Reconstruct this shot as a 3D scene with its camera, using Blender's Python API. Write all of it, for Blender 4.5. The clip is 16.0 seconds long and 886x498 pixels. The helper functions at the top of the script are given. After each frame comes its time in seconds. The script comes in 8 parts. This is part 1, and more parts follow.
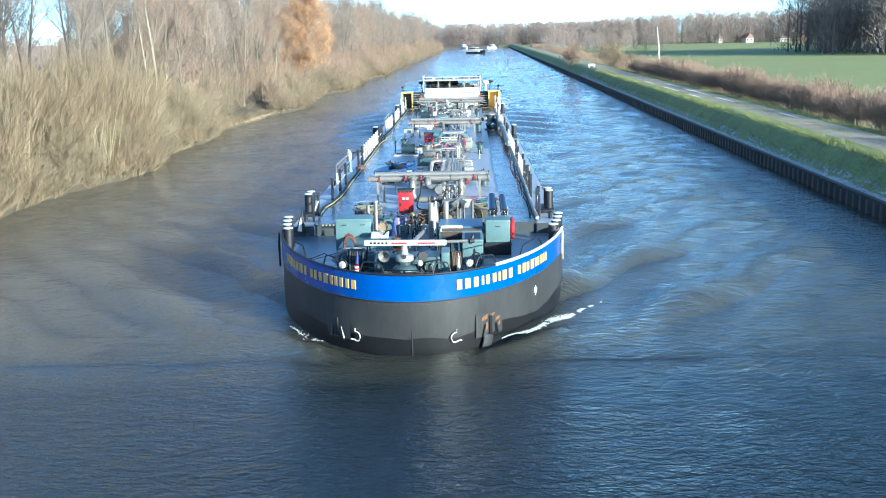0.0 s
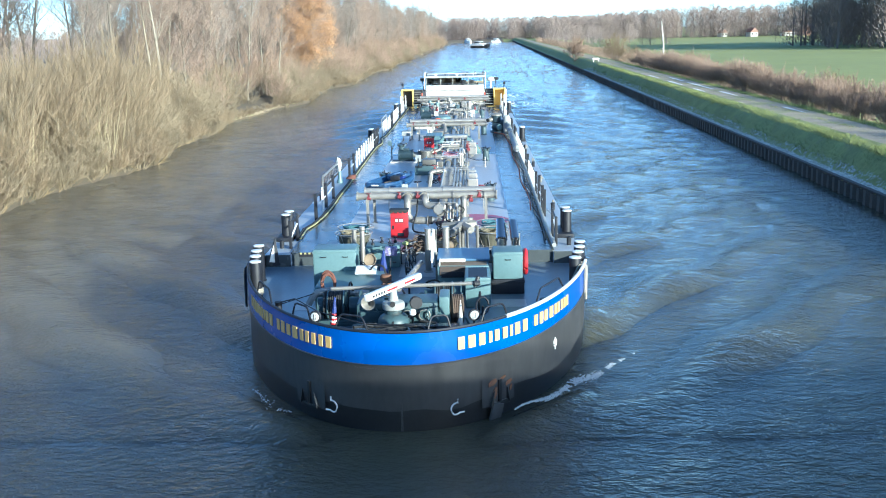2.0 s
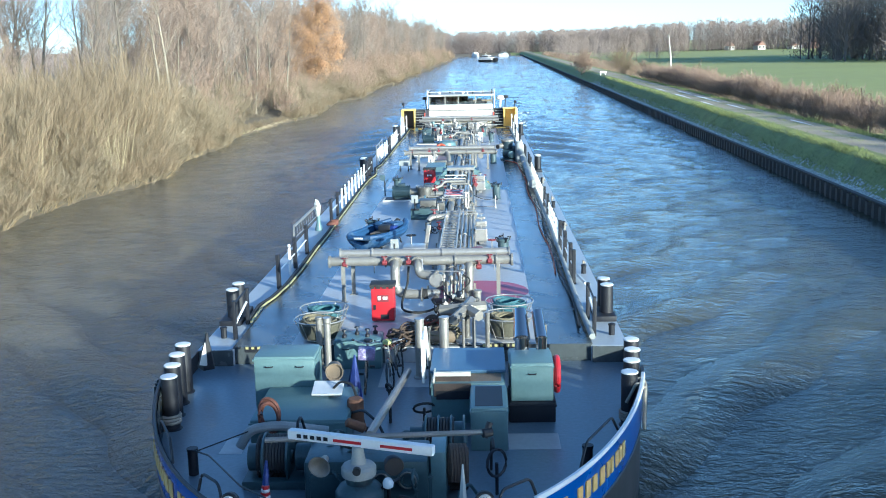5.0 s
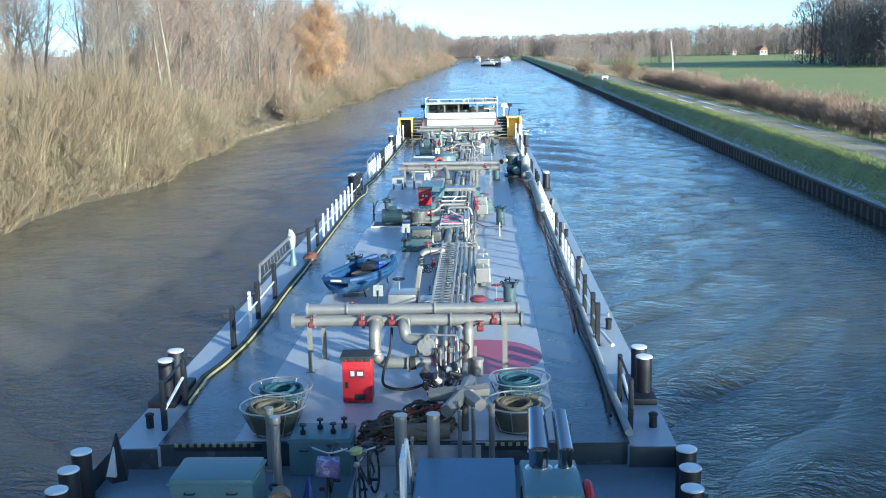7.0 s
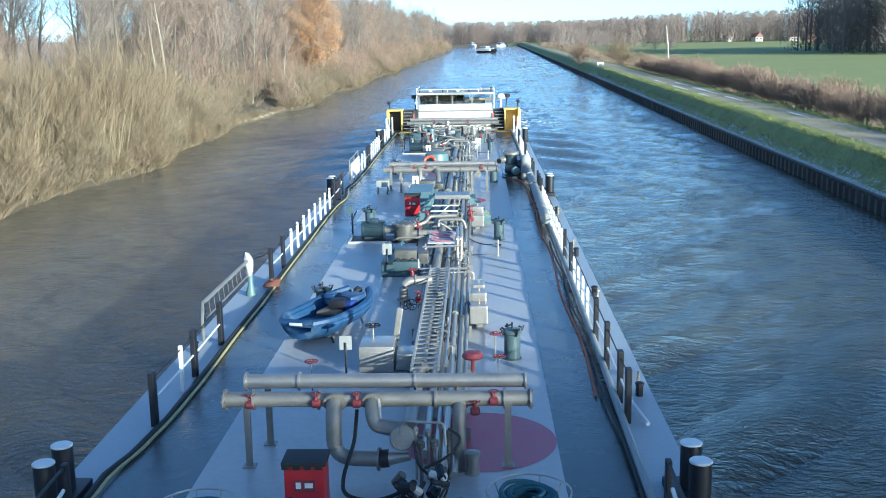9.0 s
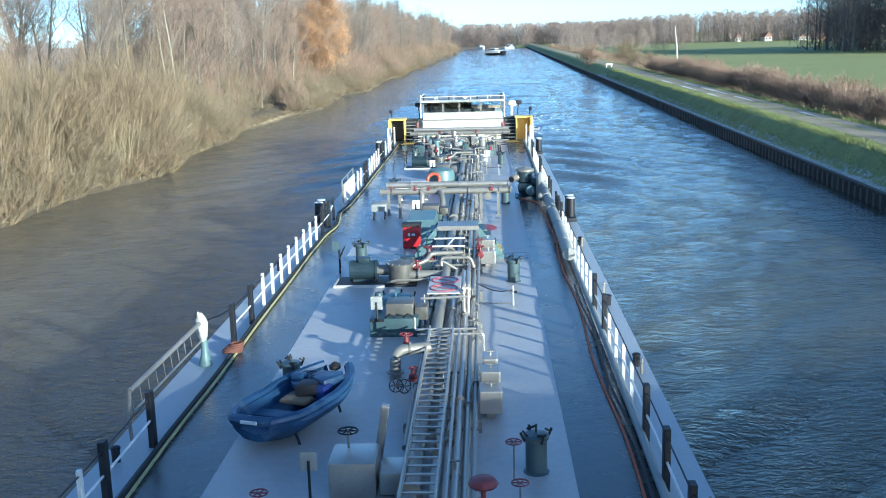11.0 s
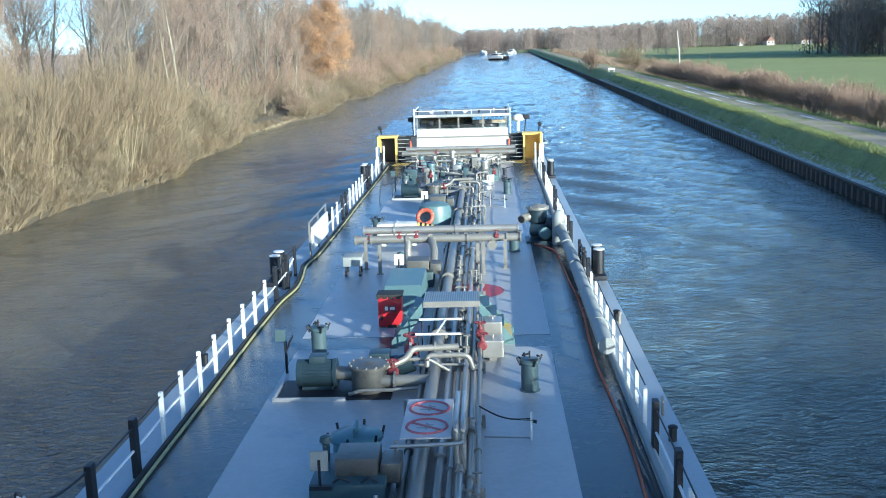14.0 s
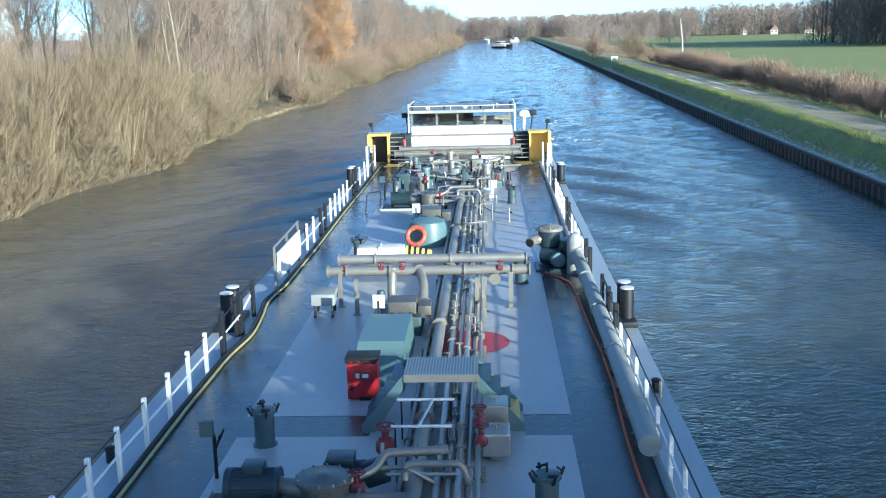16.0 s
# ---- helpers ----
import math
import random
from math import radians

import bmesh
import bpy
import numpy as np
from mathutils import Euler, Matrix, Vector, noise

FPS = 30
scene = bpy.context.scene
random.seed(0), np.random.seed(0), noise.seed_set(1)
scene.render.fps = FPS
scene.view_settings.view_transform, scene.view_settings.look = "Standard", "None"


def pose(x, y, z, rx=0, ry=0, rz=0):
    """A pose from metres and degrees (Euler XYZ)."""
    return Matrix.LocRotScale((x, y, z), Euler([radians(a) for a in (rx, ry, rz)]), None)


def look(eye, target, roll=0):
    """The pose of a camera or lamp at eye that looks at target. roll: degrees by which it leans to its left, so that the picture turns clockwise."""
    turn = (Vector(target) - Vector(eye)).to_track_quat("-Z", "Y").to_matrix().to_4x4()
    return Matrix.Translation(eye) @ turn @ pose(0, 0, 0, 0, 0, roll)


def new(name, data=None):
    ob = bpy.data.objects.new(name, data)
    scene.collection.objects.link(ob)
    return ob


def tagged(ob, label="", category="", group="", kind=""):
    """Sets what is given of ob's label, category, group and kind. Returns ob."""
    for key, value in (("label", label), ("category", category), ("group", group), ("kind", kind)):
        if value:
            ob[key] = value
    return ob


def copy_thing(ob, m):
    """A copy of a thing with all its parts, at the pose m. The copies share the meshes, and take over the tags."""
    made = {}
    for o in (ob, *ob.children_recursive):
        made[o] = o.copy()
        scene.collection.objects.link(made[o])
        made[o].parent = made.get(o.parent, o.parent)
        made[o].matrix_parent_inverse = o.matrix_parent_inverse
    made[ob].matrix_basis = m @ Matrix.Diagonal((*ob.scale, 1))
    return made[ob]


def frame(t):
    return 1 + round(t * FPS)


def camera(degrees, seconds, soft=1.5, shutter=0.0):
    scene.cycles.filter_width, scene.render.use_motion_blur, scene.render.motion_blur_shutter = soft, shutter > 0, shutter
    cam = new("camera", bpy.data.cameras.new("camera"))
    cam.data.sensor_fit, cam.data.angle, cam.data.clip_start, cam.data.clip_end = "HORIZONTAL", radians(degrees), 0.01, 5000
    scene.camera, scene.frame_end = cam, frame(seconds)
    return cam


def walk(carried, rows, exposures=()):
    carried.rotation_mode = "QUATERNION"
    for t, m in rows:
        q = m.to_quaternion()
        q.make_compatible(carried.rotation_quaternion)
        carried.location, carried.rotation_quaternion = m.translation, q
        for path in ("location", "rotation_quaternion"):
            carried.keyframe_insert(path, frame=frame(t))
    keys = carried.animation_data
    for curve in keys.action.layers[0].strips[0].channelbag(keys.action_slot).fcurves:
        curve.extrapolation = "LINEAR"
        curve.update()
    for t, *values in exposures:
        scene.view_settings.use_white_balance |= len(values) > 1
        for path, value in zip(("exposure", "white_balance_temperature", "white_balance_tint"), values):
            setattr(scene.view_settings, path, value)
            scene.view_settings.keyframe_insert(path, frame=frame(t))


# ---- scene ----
# Camera on a bridge over the canal, held by hand; times, tilt, lean, turn
EYE = (0.0, 0.0, 8.33)
CAMERA_ROWS = (
    (0.0, 78.431, 1.131, -0.232), (0.5, 78.467, 1.126, -0.225), (1.0, 78.489, 1.156, -0.018), (1.5, 78.079, 1.193, 0.033),
    (2.0, 78.115, 1.128, -0.017), (2.5, 78.178, 1.136, -0.035), (3.0, 78.347, 0.955, 0.036), (3.5, 78.540, 1.085, 0.208),
    (4.0, 78.689, 1.171, 0.285), (6.5, 78.985, 1.224, 0.536), (7.0, 79.075, 1.076, 0.497), (7.5, 79.194, 0.967, 0.582),
    (8.0, 78.812, 0.960, 0.776), (8.5, 78.519, 1.053, 0.805), (9.0, 78.332, 0.969, 0.240), (11.5, 78.568, 1.577, 0.781),
    (12.0, 78.643, 1.601, 0.809), (12.5, 78.482, 1.567, 0.875), (13.0, 78.578, 1.709, 0.868), (13.5, 78.641, 1.487, 0.874),
    (14.0, 78.757, 1.679, 0.816), (14.5, 78.670, 1.606, 0.815), (15.0, 78.357, 1.431, 0.807), (15.5, 78.241, 1.465, 0.926),
    (16.0, 78.097, 1.406, 0.955))
cam = camera(46.15, 16.0, soft=1.0)
walk(cam, [(t, pose(*EYE, rx, ry, rz)) for t, rx, ry, rz in CAMERA_ROWS], [(0.0, 1.38, 5450, -5), (4.0, 1.35, 5450, -5), (6.5, 1.13, 5450, -5), (16.0, 1.07, 5450, -5)])

# ---- daylight: low winter sun from behind on the field side ----
SUN_UP = radians(12.3)
SUN_FROM = Vector((0.66, -0.75, 0)).normalized()
world = bpy.data.worlds.new("sky")
world.use_nodes = True
scene.world = world
_n = world.node_tree.nodes
_sky = _n.new("ShaderNodeTexSky")
_sky.sky_type, _sky.sun_disc = "NISHITA", False
_sky.sun_elevation, _sky.sun_rotation = SUN_UP, math.atan2(SUN_FROM.x, SUN_FROM.y)
_sky.air_density, _sky.dust_density, _sky.ozone_density = 0.5, 0.55, 2.2
world.node_tree.links.new(_sky.outputs[0], _n["Background"].inputs[0])
_n["Background"].inputs[1].default_value = 0.175
sun = new("sun", bpy.data.lights.new("sun", "SUN"))
sun.data.energy, sun.data.angle, sun.data.color = 4.7, radians(0.55), (1.0, 0.91, 0.78)
_dir = Vector((SUN_FROM.x * math.cos(SUN_UP), SUN_FROM.y * math.cos(SUN_UP), math.sin(SUN_UP)))
sun.matrix_world = look(_dir * 300, (0, 0, 0))


# ---- materials ----
def mat(name, colour, rough=0.5, metal=0.0, vary=0.12, scale=3.0, bump=0.0, bump_scale=30.0, dirt=None, dirt_amount=0.0,
        coat=0.0, per_object=0.0, per_island=0.0, stretch=(1, 1, 1), spec=0.5, through_light=0.0):
    """A procedural surface: base colour with two scales of variation, stains of a second colour, fine relief."""
    m = bpy.data.materials.new(name)
    m.use_nodes = True
    nt = m.node_tree
    nodes, link = nt.nodes, nt.links.new
    b = nodes["Principled BSDF"]
    b.inputs["Roughness"].default_value, b.inputs["Metallic"].default_value = rough, metal
    b.inputs["Coat Weight"].default_value = coat
    b.inputs["Specular IOR Level"].default_value = spec
    tc = nodes.new("ShaderNodeTexCoord")
    mp = nodes.new("ShaderNodeMapping")
    mp.inputs["Scale"].default_value = stretch
    link(tc.outputs["Object"], mp.inputs[0])
    n1 = nodes.new("ShaderNodeTexNoise")
    n1.inputs["Scale"].default_value, n1.inputs["Detail"].default_value = scale, 6
    n2 = nodes.new("ShaderNodeTexNoise")
    n2.inputs["Scale"].default_value, n2.inputs["Detail"].default_value = scale * 9, 3
    link(mp.outputs[0], n1.inputs[0]), link(mp.outputs[0], n2.inputs[0])
    add = nodes.new("ShaderNodeMath")
    add.operation = "ADD"
    link(n1.outputs[0], add.inputs[0]), link(n2.outputs[0], add.inputs[1])
    val = nodes.new("ShaderNodeMapRange")
    val.inputs["From Min"].default_value, val.inputs["From Max"].default_value = 0.6, 1.4
    val.inputs["To Min"].default_value, val.inputs["To Max"].default_value = 1 - vary, 1 + vary
    link(add.outputs[0], val.inputs[0])
    last = val.outputs[0]
    for amount, node, out in ((per_object, "ShaderNodeObjectInfo", "Random"), (per_island, "ShaderNodeNewGeometry", "Random Per Island")):
        if amount:
            src = nodes.new(node)
            rr = nodes.new("ShaderNodeMapRange")
            rr.inputs["To Min"].default_value, rr.inputs["To Max"].default_value = 1 - amount, 1 + amount
            link(src.outputs[out], rr.inputs[0])
            mul = nodes.new("ShaderNodeMath")
            mul.operation = "MULTIPLY"
            link(last, mul.inputs[0]), link(rr.outputs[0], mul.inputs[1])
            last = mul.outputs[0]
    hsv = nodes.new("ShaderNodeHueSaturation")
    hsv.inputs["Color"].default_value = (*colour, 1)
    link(last, hsv.inputs["Value"])
    col = hsv.outputs[0]
    if dirt:
        n3 = nodes.new("ShaderNodeTexNoise")
        n3.inputs["Scale"].default_value, n3.inputs["Detail"].default_value = scale * 0.7, 9
        n3.inputs["Roughness"].default_value = 0.65
        link(mp.outputs[0], n3.inputs[0])
        ramp = nodes.new("ShaderNodeMapRange")
        ramp.inputs["From Min"].default_value, ramp.inputs["From Max"].default_value = 0.72 - 0.4 * dirt_amount, 0.85 - 0.35 * dirt_amount
        link(n3.outputs[0], ramp.inputs[0])
        mix = nodes.new("ShaderNodeMix")
        mix.data_type = "RGBA"
        link(ramp.outputs[0], mix.inputs[0]), link(col, mix.inputs[6])
        mix.inputs[7].default_value = (*dirt, 1)
        col = mix.outputs[2]
    link(col, b.inputs["Base Color"])
    if bump:
        n4 = nodes.new("ShaderNodeTexNoise")
        n4.inputs["Scale"].default_value, n4.inputs["Detail"].default_value = bump_scale, 5
        link(mp.outputs[0], n4.inputs[0])
        bp = nodes.new("ShaderNodeBump")
        bp.inputs["Strength"].default_value, bp.inputs["Distance"].default_value = bump, 0.02
        link(n4.outputs[0], bp.inputs["Height"]), link(bp.outputs[0], b.inputs["Normal"])
        rv = nodes.new("ShaderNodeMapRange")
        rv.inputs["To Min"].default_value, rv.inputs["To Max"].default_value = max(rough - 0.12, 0.02), min(rough + 0.12, 1)
        link(n1.outputs[0], rv.inputs[0]), link(rv.outputs[0], b.inputs["Roughness"])
    return m


def water_mat():
    """Murky canal water: dark olive body, wind ripples of three sizes."""
    m = bpy.data.materials.new("canal_water")
    m.use_nodes = True
    nodes, link = m.node_tree.nodes, m.node_tree.links.new
    b = nodes["Principled BSDF"]
    b.inputs["Roughness"].default_value, b.inputs["IOR"].default_value = 0.06, 1.33
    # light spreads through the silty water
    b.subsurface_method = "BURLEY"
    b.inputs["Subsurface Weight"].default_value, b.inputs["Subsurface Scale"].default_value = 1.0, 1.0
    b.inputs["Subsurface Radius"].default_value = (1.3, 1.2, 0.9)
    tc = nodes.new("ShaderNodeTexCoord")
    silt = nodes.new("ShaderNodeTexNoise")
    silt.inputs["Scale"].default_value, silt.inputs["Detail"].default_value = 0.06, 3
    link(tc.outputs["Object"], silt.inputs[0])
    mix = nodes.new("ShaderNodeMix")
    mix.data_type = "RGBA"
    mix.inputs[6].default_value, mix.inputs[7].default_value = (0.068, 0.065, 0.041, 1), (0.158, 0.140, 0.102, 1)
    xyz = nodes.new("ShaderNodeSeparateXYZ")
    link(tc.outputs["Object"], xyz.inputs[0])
    # browner towards the wooded bank: silt, and the bank's reflection put into the colour
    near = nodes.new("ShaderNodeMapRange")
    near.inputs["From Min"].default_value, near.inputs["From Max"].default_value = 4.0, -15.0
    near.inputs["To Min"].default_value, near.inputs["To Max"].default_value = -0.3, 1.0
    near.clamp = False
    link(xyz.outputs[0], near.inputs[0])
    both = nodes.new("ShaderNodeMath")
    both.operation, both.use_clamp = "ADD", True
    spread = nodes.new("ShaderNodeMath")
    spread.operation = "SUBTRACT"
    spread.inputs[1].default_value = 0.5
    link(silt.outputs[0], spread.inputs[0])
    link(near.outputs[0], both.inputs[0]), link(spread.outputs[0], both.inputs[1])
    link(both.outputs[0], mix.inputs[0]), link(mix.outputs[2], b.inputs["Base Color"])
    last = None
    for scale, dist, stretch in ((1.2, 0.06, (0.8, 1.2, 1)), (3.2, 0.06, (0.75, 1.25, 1)), (8.5, 0.036, (0.8, 1.2, 1))):
        mp = nodes.new("ShaderNodeMapping")
        mp.inputs["Scale"].default_value, mp.inputs["Rotation"].default_value = stretch, (0, 0, 0.25)
        link(tc.outputs["Object"], mp.inputs[0])
        n = nodes.new("ShaderNodeTexNoise")
        n.inputs["Scale"].default_value, n.inputs["Detail"].default_value, n.inputs["Distortion"].default_value = scale, 3, 0.6
        link(mp.outputs[0], n.inputs[0])
        bp = nodes.new("ShaderNodeBump")
        bp.inputs["Strength"].default_value, bp.inputs["Distance"].default_value = 1.0, dist
        link(n.outputs[0], bp.inputs["Height"])
        if last:
            link(last, bp.inputs["Normal"])
        last = bp.outputs[0]
    link(last, b.inputs["Normal"])
    return m


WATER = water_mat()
PALE_GRAVEL = mat("pale_gravel", (0.78, 0.75, 0.68), 0.85, vary=0.12, scale=1.2, bump=0.4, bump_scale=20, dirt=(0.5, 0.44, 0.33), dirt_amount=0.4)
HULL_BLACK = mat("hull_black", (0.043, 0.043, 0.044), 0.42, vary=0.25, scale=0.8, bump=0.15, bump_scale=2.5, dirt=(0.085, 0.08, 0.072), dirt_amount=0.35, stretch=(1, 1, 0.35))
HULL_FOOT = mat("hull_boot_top", (0.012, 0.012, 0.013), 0.35, vary=0.3, scale=2)
BLUE = mat("bow_blue", (0.006, 0.082, 0.38), 0.28, vary=0.06, scale=0.8, coat=0.3, bump=0.08, bump_scale=2)
DECK = mat("deck_blue_grey", (0.060, 0.069, 0.072), 0.25, vary=0.16, scale=1.2, bump=0.2, bump_scale=18, dirt=(0.10, 0.10, 0.09), dirt_amount=0.22)
FORE = mat("foredeck_blue_grey", (0.135, 0.172, 0.208), 0.34, vary=0.18, scale=1.4, bump=0.15, bump_scale=18, dirt=(0.12, 0.125, 0.12), dirt_amount=0.25)
LID_BLUE = mat("hatch_lid_blue", (0.07, 0.14, 0.23), 0.4, vary=0.1, scale=2, dirt=(0.1, 0.14, 0.18), dirt_amount=0.2)
NET = mat("olive_net", (0.09, 0.085, 0.06), 0.9, vary=0.4, scale=25, bump=0.6, bump_scale=60)
PALE = mat("deck_pale_blue", (0.40, 0.392, 0.39), 0.38, vary=0.12, scale=1.0, bump=0.12, bump_scale=18, dirt=(0.25, 0.29, 0.33), dirt_amount=0.25)
GUNWALE = mat("gunwale_pale", (0.35, 0.38, 0.41), 0.42, vary=0.1, scale=1.5, bump=0.15, bump_scale=14, dirt=(0.2, 0.18, 0.15), dirt_amount=0.2)
TEAL = mat("teal_paint", (0.11, 0.18, 0.188), 0.42, vary=0.1, scale=2.0, bump=0.1, bump_scale=12, dirt=(0.1, 0.12, 0.11), dirt_amount=0.22)
HATCH_TEAL = mat("hatch_teal", (0.062, 0.095, 0.105), 0.4, vary=0.12, scale=3, bump=0.1, bump_scale=14)
DARK_TEAL = mat("machine_teal", (0.045, 0.08, 0.09), 0.45, vary=0.2, scale=3.0, bump=0.15, bump_scale=20, dirt=(0.03, 0.03, 0.03), dirt_amount=0.3)
RED = mat("red_paint", (0.42, 0.018, 0.026), 0.4, vary=0.12, scale=4, dirt=(0.25, 0.03, 0.03), dirt_amount=0.2)
DISC = mat("red_deck_disc", (0.36, 0.075, 0.12), 0.45, vary=0.1, scale=2, bump=0.15, bump_scale=18)
STEEL = mat("stainless_steel", (0.40, 0.375, 0.34), 0.36, 0.62, vary=0.12, scale=5, bump=0.05, bump_scale=30, dirt=(0.35, 0.32, 0.27), dirt_amount=0.2)
STRAINER = mat("dull_vessel_steel", (0.135, 0.128, 0.115), 0.45, 0.4, vary=0.25, scale=4, bump=0.1, bump_scale=30, dirt=(0.07, 0.06, 0.05), dirt_amount=0.35)
MANHOLE = mat("manhole_blue_green", (0.075, 0.15, 0.18), 0.42, vary=0.15, scale=3, bump=0.1, bump_scale=14, dirt=(0.05, 0.08, 0.09), dirt_amount=0.3)
COVER = mat("yellowish_cover", (0.42, 0.42, 0.16), 0.7, vary=0.3, scale=12)
LENS = mat("lamp_glass", (0.42, 0.43, 0.42), 0.12, vary=0.2, scale=20, coat=0.5)
CLOTH = mat("weathered_cloth", (0.46, 0.45, 0.42), 0.85, vary=0.3, scale=9, bump=0.5, bump_scale=14, dirt=(0.2, 0.2, 0.19), dirt_amount=0.4)
BIKE = mat("bicycle_enamel", (0.03, 0.032, 0.036), 0.25, vary=0.1, scale=6, coat=0.4)
MOTOR = mat("motor_dark_blue_green", (0.022, 0.040, 0.052), 0.42, vary=0.25, scale=4, bump=0.12, bump_scale=25, dirt=(0.05, 0.06, 0.06), dirt_amount=0.25)
GREY_PIPE = mat("galvanised_pipe", (0.25, 0.235, 0.21), 0.42, 0.35, vary=0.15, scale=4, bump=0.08, bump_scale=30, dirt=(0.25, 0.23, 0.2), dirt_amount=0.2)
CHROME = mat("polished_exhaust", (0.5, 0.49, 0.48), 0.16, 1.0, vary=0.04, scale=3)
BLACK = mat("black_paint", (0.009, 0.010, 0.015), 0.55, vary=0.25, scale=4, dirt=(0.02, 0.021, 0.025), dirt_amount=0.15)
RUBBER = mat("black_rubber", (0.02, 0.02, 0.02), 0.7, vary=0.2, scale=8)
WHITE = mat("white_paint", (0.70, 0.70, 0.68), 0.42, vary=0.05, scale=3, dirt=(0.5, 0.47, 0.42), dirt_amount=0.14)
CREAM = mat("cream_paint", (0.66, 0.62, 0.53), 0.45, vary=0.07, scale=2, dirt=(0.45, 0.4, 0.33), dirt_amount=0.2)
YELLOW = mat("yellow_paint", (0.70, 0.49, 0.13), 0.45, vary=0.1, scale=3, dirt=(0.35, 0.25, 0.08), dirt_amount=0.2)
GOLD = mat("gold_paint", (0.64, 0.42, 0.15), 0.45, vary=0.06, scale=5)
ORANGE = mat("orange_plastic", (0.5, 0.1, 0.055), 0.5, vary=0.1, scale=5)
RUST = mat("rust_steel", (0.16, 0.075, 0.04), 0.8, vary=0.35, scale=6, bump=0.3, bump_scale=40)
ROPE = mat("mooring_rope", (0.17, 0.145, 0.09), 0.9, vary=0.3, scale=20, bump=0.6, bump_scale=90)
ROPE_DARK = mat("dark_tarred_rope", (0.085, 0.058, 0.042), 0.85, vary=0.4, scale=20, bump=0.6, bump_scale=80)
ROPE_GREEN = mat("blue_green_rope", (0.05, 0.13, 0.15), 0.85, vary=0.3, scale=20, bump=0.6, bump_scale=90)
ROPE_WHITE = mat("pale_rope", (0.30, 0.27, 0.22), 0.85, vary=0.15, scale=20, bump=0.5, bump_scale=80)
LINE_RED = mat("red_line", (0.26, 0.05, 0.035), 0.8, vary=0.3, scale=20)
ROPE_RED = mat("red_brown_rope", (0.15, 0.06, 0.042), 0.85, vary=0.3, scale=20, bump=0.5, bump_scale=80)
HOSE_YELLOW = mat("yellow_hose", (0.37, 0.34, 0.16), 0.5, vary=0.15, scale=8)
HOSE_ORANGE = mat("orange_cable", (0.5, 0.1, 0.03), 0.55, vary=0.1, scale=8)
HOSE_PALE = mat("pale_ducting", (0.275, 0.285, 0.275), 0.6, vary=0.12, scale=5, bump=0.2, bump_scale=25, dirt=(0.3, 0.3, 0.28), dirt_amount=0.3)
BOAT_BLUE = mat("dinghy_blue", (0.020, 0.058, 0.135), 0.42, vary=0.3, scale=3, bump=0.3, bump_scale=6, dirt=(0.09, 0.14, 0.21), dirt_amount=0.4)
TARP = mat("navy_tarp", (0.012, 0.03, 0.16), 0.6, vary=0.2, scale=4, bump=0.3, bump_scale=12)
GLASS = mat("dark_window_glass", (0.02, 0.028, 0.03), 0.04, 0.0, vary=0.0, spec=0.8)
GLASS_CLEAR = mat("clear_window_glass", (0.9, 0.95, 0.95), 0.02, vary=0.0)
GLASS_CLEAR.node_tree.nodes["Principled BSDF"].inputs["Transmission Weight"].default_value = 1.0
GLASS_CLEAR.node_tree.nodes["Principled BSDF"].inputs["IOR"].default_value = 1.12
# shade inside the companionway put into the wood's colour; also on some couplings
WOOD_DARK = mat("dark_brown_wood", (0.055, 0.04, 0.032), 0.7, vary=0.25, scale=5, bump=0.2, bump_scale=30)
WOOD_BARE = mat("weathered_board", (0.2, 0.15, 0.1), 0.8, vary=0.25, scale=5, bump=0.3, bump_scale=30)
PURPLE = mat("patterned_cloth", (0.14, 0.12, 0.25), 0.8, vary=0.6, scale=14, dirt=(0.55, 0.52, 0.58), dirt_amount=0.5)
BARK = mat("bark", (0.15, 0.13, 0.105), 0.9, vary=0.3, scale=2.5, bump=0.5, bump_scale=20, dirt=(0.13, 0.14, 0.07), dirt_amount=0.3)
BIRCH = mat("birch_bark", (0.62, 0.58, 0.52), 0.8, vary=0.15, scale=3, dirt=(0.12, 0.1, 0.09), dirt_amount=0.2)
TWIG_BROWN = mat("twigs_brown", (0.27, 0.2, 0.155), 0.9, vary=0.2, scale=0.3, per_object=0.18, per_island=0.14)
TWIG_GREY = mat("twigs_grey_brown", (0.238, 0.2, 0.17), 0.9, vary=0.2, scale=0.3, per_object=0.16, per_island=0.14)
TWIG_OCHRE = mat("willow_shoots", (0.236, 0.176, 0.109), 0.85, vary=0.2, scale=0.3, per_object=0.16, per_island=0.16)
TWIG_OLIVE = mat("olive_shoots", (0.232, 0.183, 0.118), 0.85, vary=0.2, scale=0.3, per_object=0.15, per_island=0.15)
TWIG_RED = mat("hedge_twigs", (0.31, 0.215, 0.155), 0.9, vary=0.22, scale=0.25, per_object=0.15, per_island=0.16)
LEAF_RUST = mat("oak_leaves_autumn", (0.42, 0.24, 0.12), 0.75, vary=0.25, scale=0.4, per_object=0.1, per_island=0.25)
WILLOW_BARK = mat("pale_willow_bark", (0.30, 0.245, 0.145), 0.8, vary=0.25, scale=1.5, dirt=(0.22, 0.18, 0.1), dirt_amount=0.4, per_island=0.2)
BARK_PALE = mat("pale_bark", (0.25, 0.215, 0.165), 0.85, vary=0.3, scale=1.5, bump=0.4, bump_scale=15, dirt=(0.18, 0.17, 0.1), dirt_amount=0.4)
# shade on the copse's visible side, put in as a darker twig colour
TWIG_COPSE = mat("copse_twigs_shaded", (0.155, 0.129, 0.114), 0.9, vary=0.2, scale=0.05, per_island=0.14)
